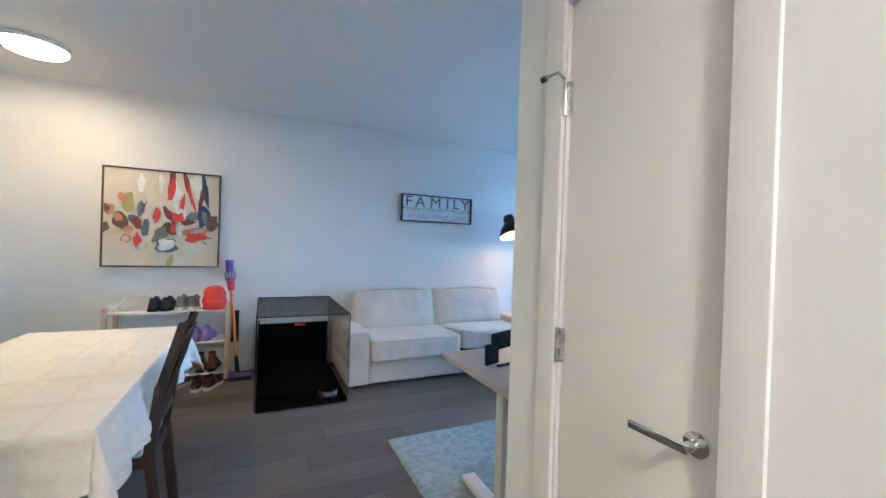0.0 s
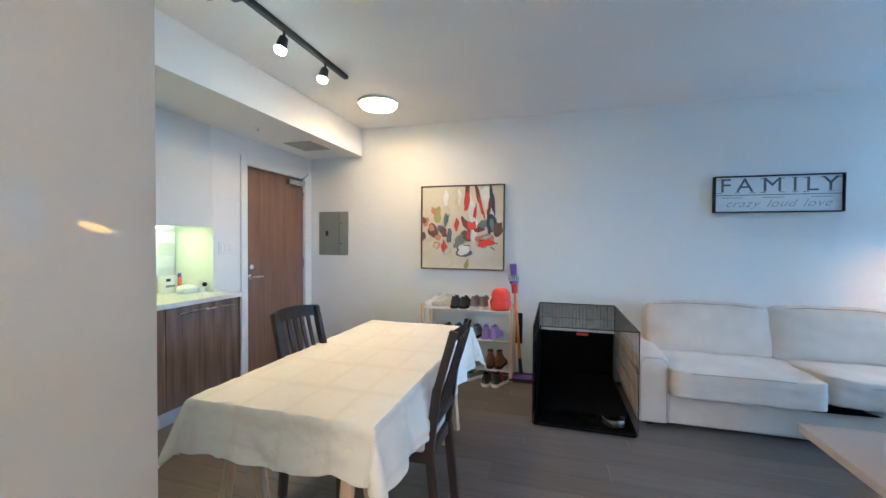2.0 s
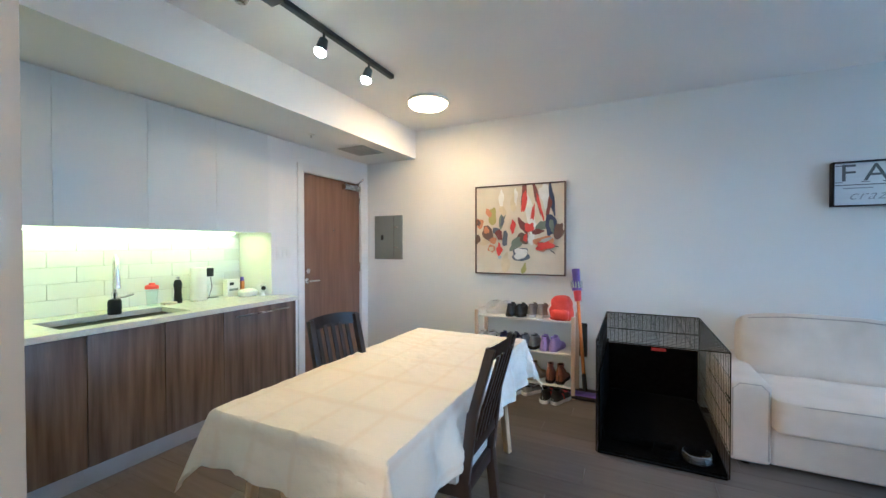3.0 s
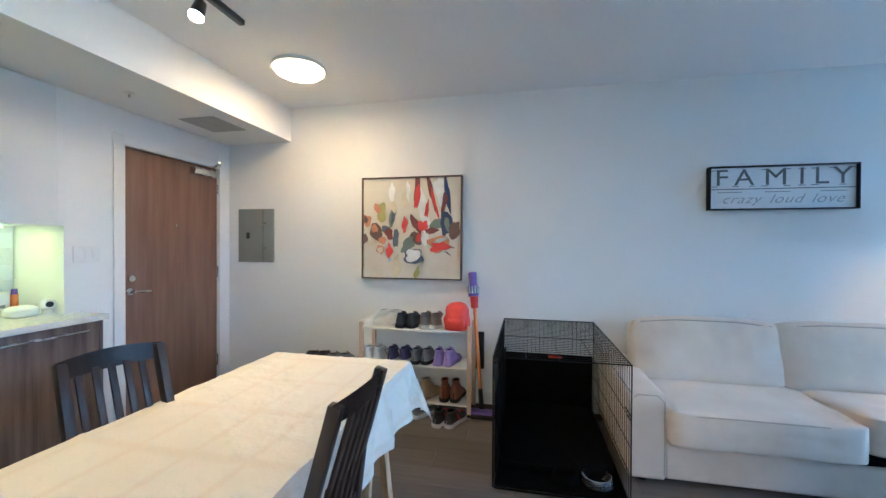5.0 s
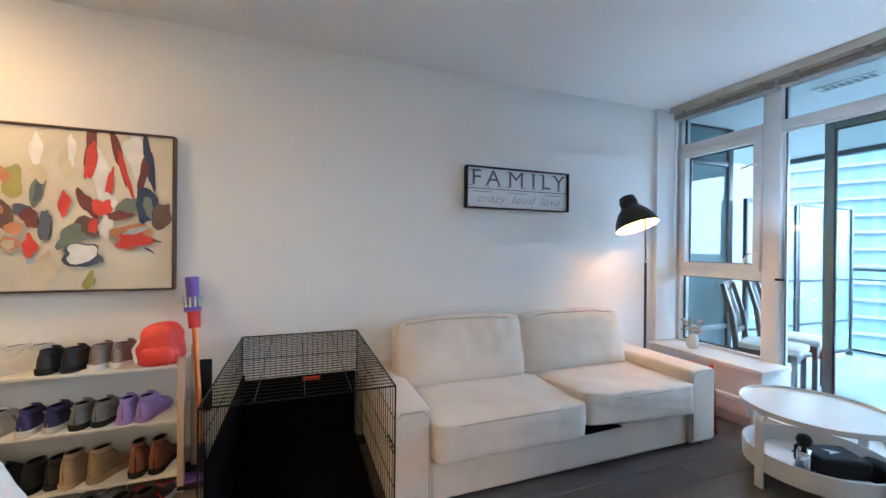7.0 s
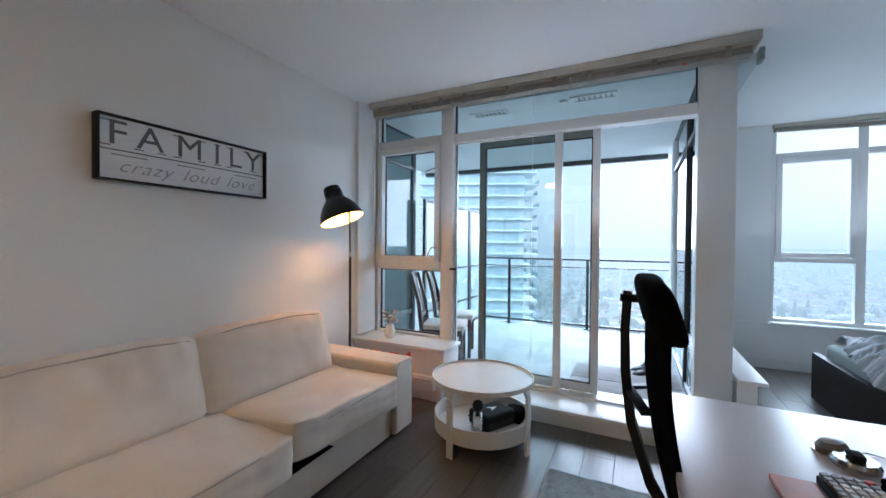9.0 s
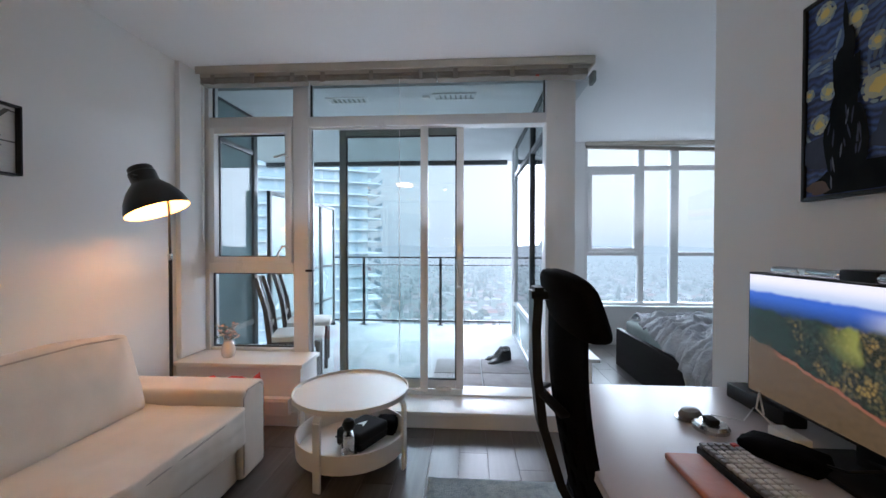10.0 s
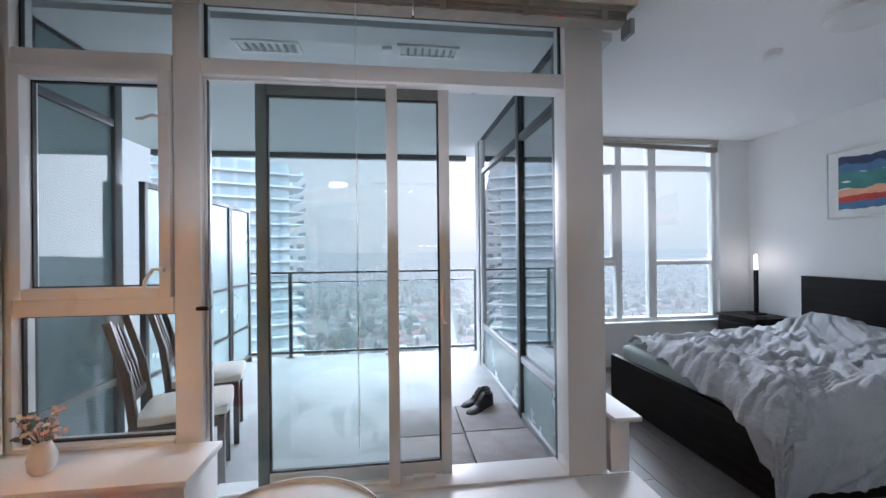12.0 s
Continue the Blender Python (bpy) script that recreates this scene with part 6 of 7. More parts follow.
def mixed(points, s):
    """A smooth value between (place, value) points."""
    for (a, va), (b, vb) in zip(points, points[1:]):
        if s <= b:
            t = max(0, min(1, (s - a) / (b - a)))
            return va + (vb - va) * t * t * (3 - 2 * t)
    return points[-1][1]


def shoe(upper, sole, length=0.255, height=0.112, boot=0.0, accent=None):
    """One shoe, toe towards +y: blunt toe box, rising throat, padded collar, tongue and laces on a shaped sole."""
    t = thing("shoe_form", pose(0, 0, 0), "shoe", "shoe")

    def rounding(s):
        if s > 0.80:
            return max(0.0, 1 - ((s - 0.80) / 0.20) ** 2.6) ** 0.5
        if s < 0.12:
            return max(0.0, 1 - ((0.12 - s) / 0.12) ** 2.2) ** 0.5
        return 1.0

    def width(s):
        return mixed(((0.0, 0.033), (0.2, 0.036), (0.42, 0.036), (0.72, 0.048), (0.85, 0.046), (1.0, 0.040)), s)

    def top(s):
        return mixed(((0.0, height + boot + 0.006), (0.10, height + boot), (0.30, height + boot - 0.008), (0.40, height + 0.6 * boot), (0.70, 0.064), (0.86, 0.058), (1.0, 0.046)), s)

    def skin(u, v):
        s = 0.5 - 0.5 * math.cos(math.pi * (0.01 + 0.98 * u))
        a = math.pi * v
        e = rounding(s)
        c = math.copysign(abs(math.cos(a)) ** 0.6, math.cos(a))
        flare = 1 - 0.22 * math.sin(a) * (1 if s < 0.45 else 0.4)
        return Vector((width(s) * e * c * flare, (s - 0.5) * length, 0.016 + (top(s) - 0.016) * math.sin(a) ** 0.55 * (0.62 + 0.38 * e if s > 0.5 else 0.93 + 0.07 * e)))
    body = part("upper", surface(B(), 26, 16, skin), upper, t)
    bm = B()
    ring = []
    for i in range(36):
        a = 2 * math.pi * i / 36
        s = 0.5 + 0.5 * math.sin(a)
        w = (width(s) + 0.004) * max(0.12, rounding(s))
        ring.append(((w if math.cos(a) >= 0 else -w) * min(1, abs(math.cos(a)) * 5), (s - 0.5) * (length + 0.014), 0.012 * max(0, (s - 0.75) / 0.25) ** 2))
    lo = [bm.verts.new((x * 0.95, y * 0.985, z)) for x, y, z in ring]
    mid = [bm.verts.new((x * 1.02, y, 0.016 + z)) for x, y, z in ring]
    hi = [bm.verts.new((x, y * 0.995, 0.029 + 0.5 * z)) for x, y, z in ring]
    for ra, rb in ((lo, mid), (mid, hi)):
        for i in range(36):
            bm.faces.new((ra[i], ra[(i + 1) % 36], rb[(i + 1) % 36], rb[i]))
    bm.faces.new(lo[::-1])
    bm.faces.new(hi)
    part("sole", bm, sole, t)
    zo = height + boot + 0.008
    place = Matrix.Translation((0, -length * 0.29, 0)) @ Matrix.Rotation(radians(-4), 4, "X") @ Matrix.Diagonal((0.92, 1.62, 1, 1))
    part("collar", lathe(B(), [(0.030, zo - 0.020), (0.0335, zo - 0.004), (0.031, zo + 0.004), (0.026, zo + 0.003), (0.024, zo - 0.004)], 22, place), upper, t)
    # the upper is closed; a black disc stands in for the shaded hollow
    part("opening", lathe(B(), [(0.025, zo - 0.001), (0.018, zo - 0.004), (0.002, zo - 0.005)], 18, place), M["matt_black"], t)
    if not boot:
        part("tongue", bar(B(), (0, (0.60 - 0.5) * length, top(0.60) + 0.001), (0, (0.36 - 0.5) * length, height + 0.022), 0.036, 0.008, bevel=0.003), upper, t)
        for k in range(4):
            s = 0.45 + 0.06 * k
            part("lace", bar(B(), (-0.021, (s - 0.5) * length, top(s) + 0.002), (0.021, (s - 0.5) * length + 0.006, top(s) + 0.003), 0.007, 0.005), accent or (upper if sole is M["gum"] else sole), t)
    if accent:
        for sx in (-1, 1):
            part("side_stripe", bar(B(), (sx * width(0.5) * 0.99, -0.005, 0.03), (sx * width(0.45) * 0.86, -0.03, height * 0.78), 0.018, 0.006), accent, t)
        part("toe_cap_stripe", bar(B(), (0, 0.30 * length, 0.064), (0, 0.41 * length, 0.058), 0.02, 0.006), accent, t)
    return t


def pair(kind, x, y, z, turn, label, gap=0.10, **shape):
    a = shoe(*kind, **shape)
    a.name = "shoe"
    tagged(a, label, "shoe", "shoes on the rack" if z > 0.02 and y > 6 else "shoes on the floor")
    turn -= 186 if y > 6 else 0
    a.matrix_world = pose(x - gap / 2, y, z, 0, 0, turn + 4)
    copy_thing(a, pose(x + gap / 2, y + 0.006, z, 0, 0, turn - 5))


W, K, G, T, N_, L, TA, BR = (M[k] for k in ("shoe_white", "shoe_black", "shoe_grey", "shoe_taupe", "shoe_navy", "lavender", "shoe_tan", "shoe_brown"))
Z1, Z2, Z3 = 0.102, 0.392, 0.682
pair((W, W), -0.235, 6.34, Z3, 302, "white leather sneaker on the top shelf", 0.10)
pair((K, M["gum"]), 0.03, 6.33, Z3, 172, "black walking shoe on the top shelf", 0.105, height=0.105)
pair((T, W), 0.245, 6.34, Z3, 160, "taupe running shoe on the top shelf", 0.10, accent=M["orange"])
pair((W, W), -0.27, 6.33, Z2, 178, "cream sneaker on the second shelf", 0.10, height=0.105, accent=G)
pair((N_, W), -0.045, 6.33, Z2, 176, "navy running shoe with white sole", 0.115, height=0.11, accent=W)
pair((G, M["gum"]), 0.155, 6.33, Z2, 174, "grey mesh running shoe on the rack", 0.10, height=0.11)
pair((L, L), 0.335, 6.33, Z2, 180, "lavender running shoe on the rack", 0.095, height=0.115)
pair((K, M["gum"]), -0.03, 6.34, Z1, 170, "black ankle boot on the low shelf", 0.10, boot=0.02)
pair((TA, TA), 0.14, 6.33, Z1, 165, "tan suede ankle boot on the rack", 0.12, boot=0.042)
pair((BR, M["gum"]), 0.38, 6.34, Z1, 185, "red-brown leather boot on the rack", 0.10, boot=0.048)
pair((K, M["gum"]), -0.25, 6.34, Z1, 170, "black leather shoe on the low shelf", 0.10)
pair((G, W), 0.14, 6.20, 0.0, 160, "pale grey slip-on shoe on the floor", 0.10, height=0.06)
pair((K, W), 0.40, 6.11, 0.0, 170, "black, white and red sneaker on the floor", 0.105, height=0.105, accent=M["shoe_red"])
pair((K, M["gum"]), 5.72, 4.03, DECK, 35, "black trail shoe on the balcony floor", 0.125, length=0.31, height=0.125)

# cardboard box of shoes beside the rack
sb = thing("shoe_box", pose(-0.66, 6.32, 0, 0, 0, 3), "open cream cardboard box holding shoes", "box")
bm = bx(B(), (-0.22, -0.16, 0), (0.20, 0.16, 0.008))
for lo, hi in (((-0.22, -0.16, 0), (-0.214, 0.16, 0.31)), ((0.194, -0.16, 0), (0.20, 0.16, 0.31)), ((-0.22, -0.16, 0), (0.20, -0.154, 0.31)), ((-0.22, 0.154, 0), (0.20, 0.16, 0.31))):
    bx(bm, lo, hi)
part("carton", bm, M["card"], sb)
part("filling", bx(B(), (-0.21, -0.15, 0.008), (0.19, 0.15, 0.30)), M["gum"], sb)
pair((K, M["gum"]), -0.74, 6.30, 0.302, 115, "black shoe lying in the cardboard box", 0.10)
pair((G, W), -0.56, 6.31, 0.315, 150, "grey shoe on top of the cardboard box", 0.10, height=0.10)
pair((M["shoe_red"], W), -0.90, 6.20, 0.0, 120, "dark red shoe beside the cardboard box", 0.10)

# red backpack on the top shelf
bp = thing("backpack", pose(0.425, 6.30, 0.681) @ Matrix.Diagonal((0.86, 0.9, 0.78, 1)), "small red nylon backpack on the shoe rack", "backpack")
bm = cushion(B(), (-0.10, -0.08, 0.0), (0.10, 0.08, 0.25), 0.025, 10)
for v in bm.verts:
    k = v.co.z / 0.23
    v.co.x *= 1.05 - 0.22 * max(0, k) ** 2
    v.co += 0.012 * noise.noise_vector(v.co * 14)
part("body", bm, M["red"], bp)
part("pocket", cushion(B(), (-0.07, -0.115, 0.012), (0.08, -0.07, 0.12), 0.012, 6), M["red"], bp)
part("strap", tube(B(), [(-0.09, -0.06, 0.19), (-0.12, -0.09, 0.12), (-0.10, -0.10, 0.03)], 0.009, 8), M["paper"], bp, "white strap")
part("grab_loop", tube(B(), [(-0.03, 0, 0.225), (0.0, 0, 0.26), (0.03, 0, 0.225)], 0.006, 8), M["red"], bp)

# stick vacuum leaning on the wall
vac = thing("stick_vacuum", (0.63, 6.30, 0), "cordless stick vacuum with orange tube leaning on the wall", "vacuum cleaner")
a, b = Vector((0.01, -0.06, 0.07)), Vector((-0.07, 0.10, 0.84))
d = (b - a).normalized()
part("wand", rod(B(), a + d * 0.14, b, 0.015, seg=16), M["orange"], vac)
part("neck", rod(B(), a, a + d * 0.15, 0.02, 0.017), M["gum"], vac)
part("floor_head", bx(B(), (-0.12, -0.11, 0.0), (0.14, -0.01, 0.055), 0.02, seg=3), M["purple"], vac)
part("brush_bar", rod(B(), (-0.11, -0.10, 0.022), (0.13, -0.10, 0.022), 0.02), M["gum"], vac)
part("motor_body", rod(B(), b, b + d * 0.13, 0.030, 0.036, 20), M["shoe_red"], vac)
cyc = part("cyclone", rod(B(), b + d * 0.10 + Vector((0, -0.02, 0)), b + d * 0.18 + Vector((0, -0.02, 0)), 0.045, 0.045, 24), M["purple"], vac)
for k in range(12):
    t = 2 * math.pi * k / 12
    c = b + d * 0.16 + Vector((0.046 * math.cos(t), -0.02 + 0.046 * math.sin(t), 0))
    part("cyclone_cone", rod(B(), c - d * 0.03, c + d * 0.03, 0.010, 0.007, 10), M["steel"], cyc)
part("bin", rod(B(), b + d * 0.18, b + d * 0.30, 0.033, 0.036, 20), M["purple"], vac)
part("grip", tube(B(), [tuple(b + d * 0.12 + Vector((0, 0.05, 0))), tuple(b + d * 0.20 + Vector((0, 0.09, 0))), tuple(b + d * 0.27 + Vector((0, 0.06, 0)))], 0.014, 10), M["gum"], vac)
part("docking_station", bx(B(), (-0.10, 0.20, 0.30), (0.0, 0.228, 0.62), 0.01), M["gum"], vac)

# ---- rug ----
def pile(u, v):
    x, y = 1.637 + 2.10 * u, 3.30 + 1.29 * v
    return Vector((x + 0.006 * noise.noise(Vector((v * 40, 0, 1))) * (1 if u in (0, 1) else 0), y + 0.006 * noise.noise(Vector((u * 50, 5, 1))) * (1 if v in (0, 1) else 0), 0.016 + 0.004 * noise.noise(Vector((x * 22, y * 22, 0))) if 0 < u < 1 and 0 < v < 1 else 0.002))


solid("area_rug", surface(B(), 120, 80, pile), M["rug"], "pale blue-grey short pile rug on the floor", "rug")

# ---- desk ----
DX0, DX1, DY0, DY1, DZ = 1.765, 3.225, 3.24, 4.045, 0.74
desk = thing("desk", (0, 0, 0), "white standing desk with a pale laminate top and metal legs", "desk")
part("tabletop", bx(B(), (DX0, DY0, DZ - 0.028), (DX1, DY1, DZ), 0.003), M["desk"], desk)
for x in (DX0 + 0.16, DX1 - 0.16):
    leg = part("leg", bx(B(), (x - 0.035, 3.60, 0.05), (x + 0.035, 3.66, 0.712), 0.004), M["white_metal"], desk)
    part("foot", bx(B(), (x - 0.04, 3.30, 0.018), (x + 0.04, 3.98, 0.05), 0.008), M["white_metal"], leg)
    part("bracket", bx(B(), (x - 0.03, 3.34, 0.690), (x + 0.03, 3.95, 0.711), 0.003), M["white_metal"], leg)
part("crossbar", bx(B(), (DX0 + 0.2, 3.61, 0.64), (DX1 - 0.2, 3.65, 0.69), 0.003), M["white_metal"], desk)

# monitor with its landscape picture
def landscape():
    """The lit picture: pale sky, a blue ridge, wooded golden hills and a field with a red track."""
    m = bpy.data.materials.new("screen_picture")
    m.use_nodes = True
    n, l = m.node_tree.nodes, m.node_tree.links
    s = n["Principled BSDF"]

    def calc(op, a, b=0.0, c=0.0):
        q = n.new("ShaderNodeMath")
        q.operation = op
        for k, v in enumerate((a, b, c)):
            if isinstance(v, (int, float)):
                q.inputs[k].default_value = v
            else:
                l.new(v, q.inputs[k])
        return q.outputs["Value"]

    def step(v, lo, hi):
        q = n.new("ShaderNodeMapRange")
        q.interpolation_type = "SMOOTHSTEP"
        q.clamp = True
        q.inputs["From Min"].default_value, q.inputs["From Max"].default_value = lo, hi
        l.new(v, q.inputs["Value"])
        return q.outputs["Result"]

    def blend(fac, a, b):
        q = n.new("ShaderNodeMixRGB")
        l.new(fac, q.inputs["Fac"])
        for k, v in (("Color1", a), ("Color2", b)):
            if isinstance(v, tuple):
                q.inputs[k].default_value = (*v, 1)
            else:
                l.new(v, q.inputs[k])
        return q.outputs["Color"]

    co = n.new("ShaderNodeTexCoord")
    wide = n.new("ShaderNodeMapping")
    wide.inputs["Scale"].default_value = (1.8, 1.0, 1.0)
    l.new(co.outputs["UV"], wide.inputs["Vector"])
    sep = n.new("ShaderNodeSeparateXYZ")
    l.new(co.outputs["UV"], sep.inputs["Vector"])
    u, v = sep.outputs["X"], sep.outputs["Y"]

    def cloud(scale, detail):
        q = n.new("ShaderNodeTexNoise")
        q.inputs["Scale"].default_value, q.inputs["Detail"].default_value = scale, detail
        l.new(wide.outputs["Vector"], q.inputs["Vector"])
        return q.outputs["Fac"]

    big, mid, fine = cloud(2.6, 3.0), cloud(7.0, 6.0), cloud(26.0, 8.0)
    h = calc("MULTIPLY_ADD", calc("SUBTRACT", big, 0.5), 0.16, v)
    # woods: crowns as cells, green to gold towards one side
    crowns = n.new("ShaderNodeTexVoronoi")
    crowns.inputs["Scale"].default_value = 34.0
    l.new(wide.outputs["Vector"], crowns.inputs["Vector"])
    wood = blend(step(calc("MULTIPLY_ADD", u, 0.55, mid), 0.62, 0.95), (0.012, 0.030, 0.020), (0.19, 0.125, 0.03))
    wood = blend(step(crowns.outputs["Distance"], 0.10, 0.75), wood, (0.008, 0.012, 0.008))
    # open slopes between the woods
    slope = calc("MULTIPLY", step(big, 0.50, 0.60), step(u, 0.35, 0.6))
    land = blend(calc("MULTIPLY", slope, step(v, 0.42, 0.60)), wood, (0.26, 0.27, 0.05))
    # the near field and its red track
    field = blend(fine, (0.038, 0.030, 0.016), (0.115, 0.068, 0.032))
    edge = calc("ADD", calc("MULTIPLY_ADD", u, -0.42, 0.46), calc("MULTIPLY", calc("SUBTRACT", mid, 0.5), 0.10))
    above = calc("SUBTRACT", v, edge)
    land = blend(step(above, -0.006, 0.006), field, land)
    track = calc("MULTIPLY", step(calc("ABSOLUTE", above), 0.022, 0.004), step(u, 0.10, 0.22))
    land = blend(track, land, (0.21, 0.075, 0.04))
    # far ridge, mist and sky
    ridge_line = calc("MULTIPLY_ADD", calc("SUBTRACT", mid, 0.5), 0.05, v)
    blue = blend(step(v, 0.70, 0.84), (0.010, 0.030, 0.10), (0.03, 0.10, 0.42))
    pic = blend(step(calc("MULTIPLY_ADD", calc("SUBTRACT", mid, 0.5), 0.14, v), 0.69, 0.74), land, blue)
    sky = blend(step(v, 0.86, 0.97), (0.42, 0.50, 0.62), (0.78, 0.74, 0.75))
    pic = blend(step(ridge_line, 0.845, 0.875), pic, sky)
    mist = calc("MULTIPLY", step(u, 0.50, 0.72), calc("MULTIPLY", step(v, 0.70, 0.76), step(v, 0.86, 0.80)))
    pic = blend(mist, pic, (0.50, 0.50, 0.54))
    s.inputs["Base Color"].default_value = (0.01, 0.01, 0.01, 1)
    s.inputs["Roughness"].default_value = 0.25
    l.new(pic, s.inputs["Emission Color"])
    s.inputs["Emission Strength"].default_value = 0.60
    return m


M["screen"] = landscape()
mon = thing("computer_monitor", pose(2.605, 3.40, 0.74), "large computer monitor showing a landscape picture", "monitor")
part("casing", bx(B(), (-0.36, -0.035, 0.085), (0.36, 0.012, 0.492), 0.006), M["black"], mon)
part("screen", surface(B(), 1, 1, lambda u, v: Vector((0.353 - 0.706 * u, 0.0125, 0.095 + 0.39 * v))), M["screen"], mon, "lit screen with hills and sky")
part("stand_neck", bx(B(), (-0.04, -0.07, 0.012), (0.04, -0.036, 0.30), 0.006), M["black"], mon)
part("stand_foot", bx(B(), (-0.12, -0.11, 0.0), (0.12, 0.08, 0.012), 0.004), M["black"], mon)
lb = thing("monitor_light_bar", pose(2.58, 3.385, 1.232), "grey light bar clipped on the monitor", "light bar")
part("tube", rod(B(), (-0.32, 0.03, 0.014), (0.27, 0.03, 0.014), 0.012, seg=18), M["steel"], lb)
part("clip", bx(B(), (-0.045, -0.03, 0.0), (0.045, 0.045, 0.03), 0.006), M["black"], lb)

kb = thing("keyboard", pose(2.54, 3.670, DZ, 0, 0, 183), "compact keyboard with pale and grey keycaps and one red key", "keyboard")
part("case", bx(B(), (-0.16, -0.055, 0.0), (0.16, 0.055, 0.022), 0.005), M["gum"], kb)
key = mesh_of("key", bx(B(), (-0.0085, -0.0085, 0), (0.0085, 0.0085, 0.011), 0.002, seg=1), M["key_light"])
key_d = key.copy()
key_d.materials[0] = M["key_dark"]
key_r = key.copy()
key_r.materials[0] = M["red"]
for r in range(5):
    for c in range(15):
        o = new("key", key_r if (r == 4 and c == 0) else key_d if c in (0, 1, 13, 14) or (r == 0 and c not in (5, 6, 7)) else key)
        o.parent = kb
        o.matrix_basis = pose(-0.147 + 0.021 * c, -0.042 + 0.021 * r, 0.0225)
solid("wrist_rest", bx(B(), (2.35, 3.742, DZ), (2.665, 3.836, DZ + 0.018), 0.008, seg=3), M["leather_rest"], "tan leather wrist rest before the keyboard", "wrist rest")
ms = thing("computer_mouse", pose(2.913, 3.63, DZ, 0, 0, 30), "grey wireless mouse on a round coaster", "mouse")
part("coaster", lathe(B(), [(0.045, 0.0), (0.045, 0.005), (0.02, 0.006)], 28), M["steel"], ms)
part("body", lathe(B(), [(0.035, 0.006), (0.038, 0.018), (0.028, 0.033), (0.006, 0.038)], 24, Matrix.Diagonal((0.8, 1.2, 1, 1))), M["key_dark"], ms)
puck = thing("charging_puck", (2.843, 3.605, DZ), "round grey charging dock on the desk", "charger")
part("base", lathe(B(), [(0.05, 0.0), (0.052, 0.012), (0.045, 0.022), (0.02, 0.023)], 32), M["steel"], puck)
part("watch", bx(B(), (-0.022, -0.016, 0.023), (0.022, 0.016, 0.038), 0.006), M["gum"], puck)
part("cable", tube(B(), [(0.05, 0.0, 0.006), (0.10, -0.06, 0.004), (0.06, -0.14, 0.004), (0.13, -0.22, 0.02)], 0.0022, 6), M["plastic_white"], puck)
sbar = solid("speaker_bar", bx(B(), (2.86, 3.30, DZ), (3.13, 3.375, DZ + 0.055), 0.006), M["black"], "black speaker bar behind the monitor", "speaker")
hp = thing("headset", pose(2.68, 3.515, DZ, 0, 0, 35), "black cloth headset case with coiled cable", "headset")
part("pouch", cushion(B(), (-0.085, -0.05, 0.0), (0.085, 0.05, 0.035), 0.010, 8), M["black_fabric"], hp)
part("cable", tube(B(), [(-0.08, 0.0, 0.025), (-0.13, 0.03, 0.04), (-0.20, -0.02, 0.06), (-0.15, -0.05, 0.05), (-0.22, -0.06, 0.02)], 0.004, 6), M["black"], hp)
hub = thing("usb_hub", (2.78, 3.42, DZ), "small white hub with cables behind the monitor", "hub")
part("box", bx(B(), (-0.05, -0.025, 0), (0.05, 0.025, 0.028), 0.004), M["plastic_white"], hub)
part("cable", tube(B(), [(0.05, 0, 0.014), (0.09, 0.03, 0.06), (0.12, 0.0, 0.10), (0.14, -0.03, 0.02)], 0.003, 6), M["plastic_white"], hub)
ls = thing("laptop_stand", pose(1.94, 3.75, DZ, 0, 0, 12), "black bent metal stand on the desk", "stand")
bm = bar(B(), (-0.03, 0, 0.004), (-0.035, 0, 0.11), 0.09, 0.012, up=(0, 1, 0), bevel=0.004)
bar(bm, (-0.035, 0, 0.115), (0.22, 0.0, 0.135), 0.09, 0.012, up=(0, 1, 0), bevel=0.004)
part("stand_frame", bm, M["black"], ls)
part("foot", tube(B(), [(-0.03, -0.04, 0.006), (0.10, -0.05, 0.008), (0.20, 0.0, 0.02), (0.22, 0.0, 0.12)], 0.007, 8), M["black"], ls)

# ---- office chair ----
oc = thing("office_chair", pose(2.70, 3.83, 0, 0, 0, 180), "tall black mesh office chair with a padded headrest", "office chair")
part("seat", cushion(B(), (-0.25, -0.20, 0.44), (0.25, 0.26, 0.52), 0.02, 10), M["black_fabric"], oc)
sheet = surface(B(), 33, 60, lambda u, v: Vector((-0.075 + (u - 0.5) * (0.39 - 0.03 * v), -0.20 - 0.09 * math.sin(v * 1.75) + 0.045 * (2 * u - 1) ** 2, 0.48 + 0.63 * v - 0.03 * (2 * u - 1) ** 4 * v)))
# open slots in the lower mesh
sheet.faces.ensure_lookup_table()
slots = [sheet.faces[i * 60 + j] for i in range(3, 30) for j in range(6, 40) if (i + (j // 7) * 2) % 5 in (0, 1) and j % 7 < 4]
bmesh.ops.delete(sheet, geom=slots, context="FACES")
bmesh.ops.solidify(sheet, geom=sheet.faces[:], thickness=0.018)
part("backrest", sheet, M["black_fabric"], oc)
bm = B()
pts = [(-0.03, -0.18, 0.46), (-0.03, -0.27, 0.62), (-0.03, -0.325, 0.80), (-0.03, -0.342, 0.95), (-0.03, -0.345, 1.08), (-0.03, -0.338, 1.20)]


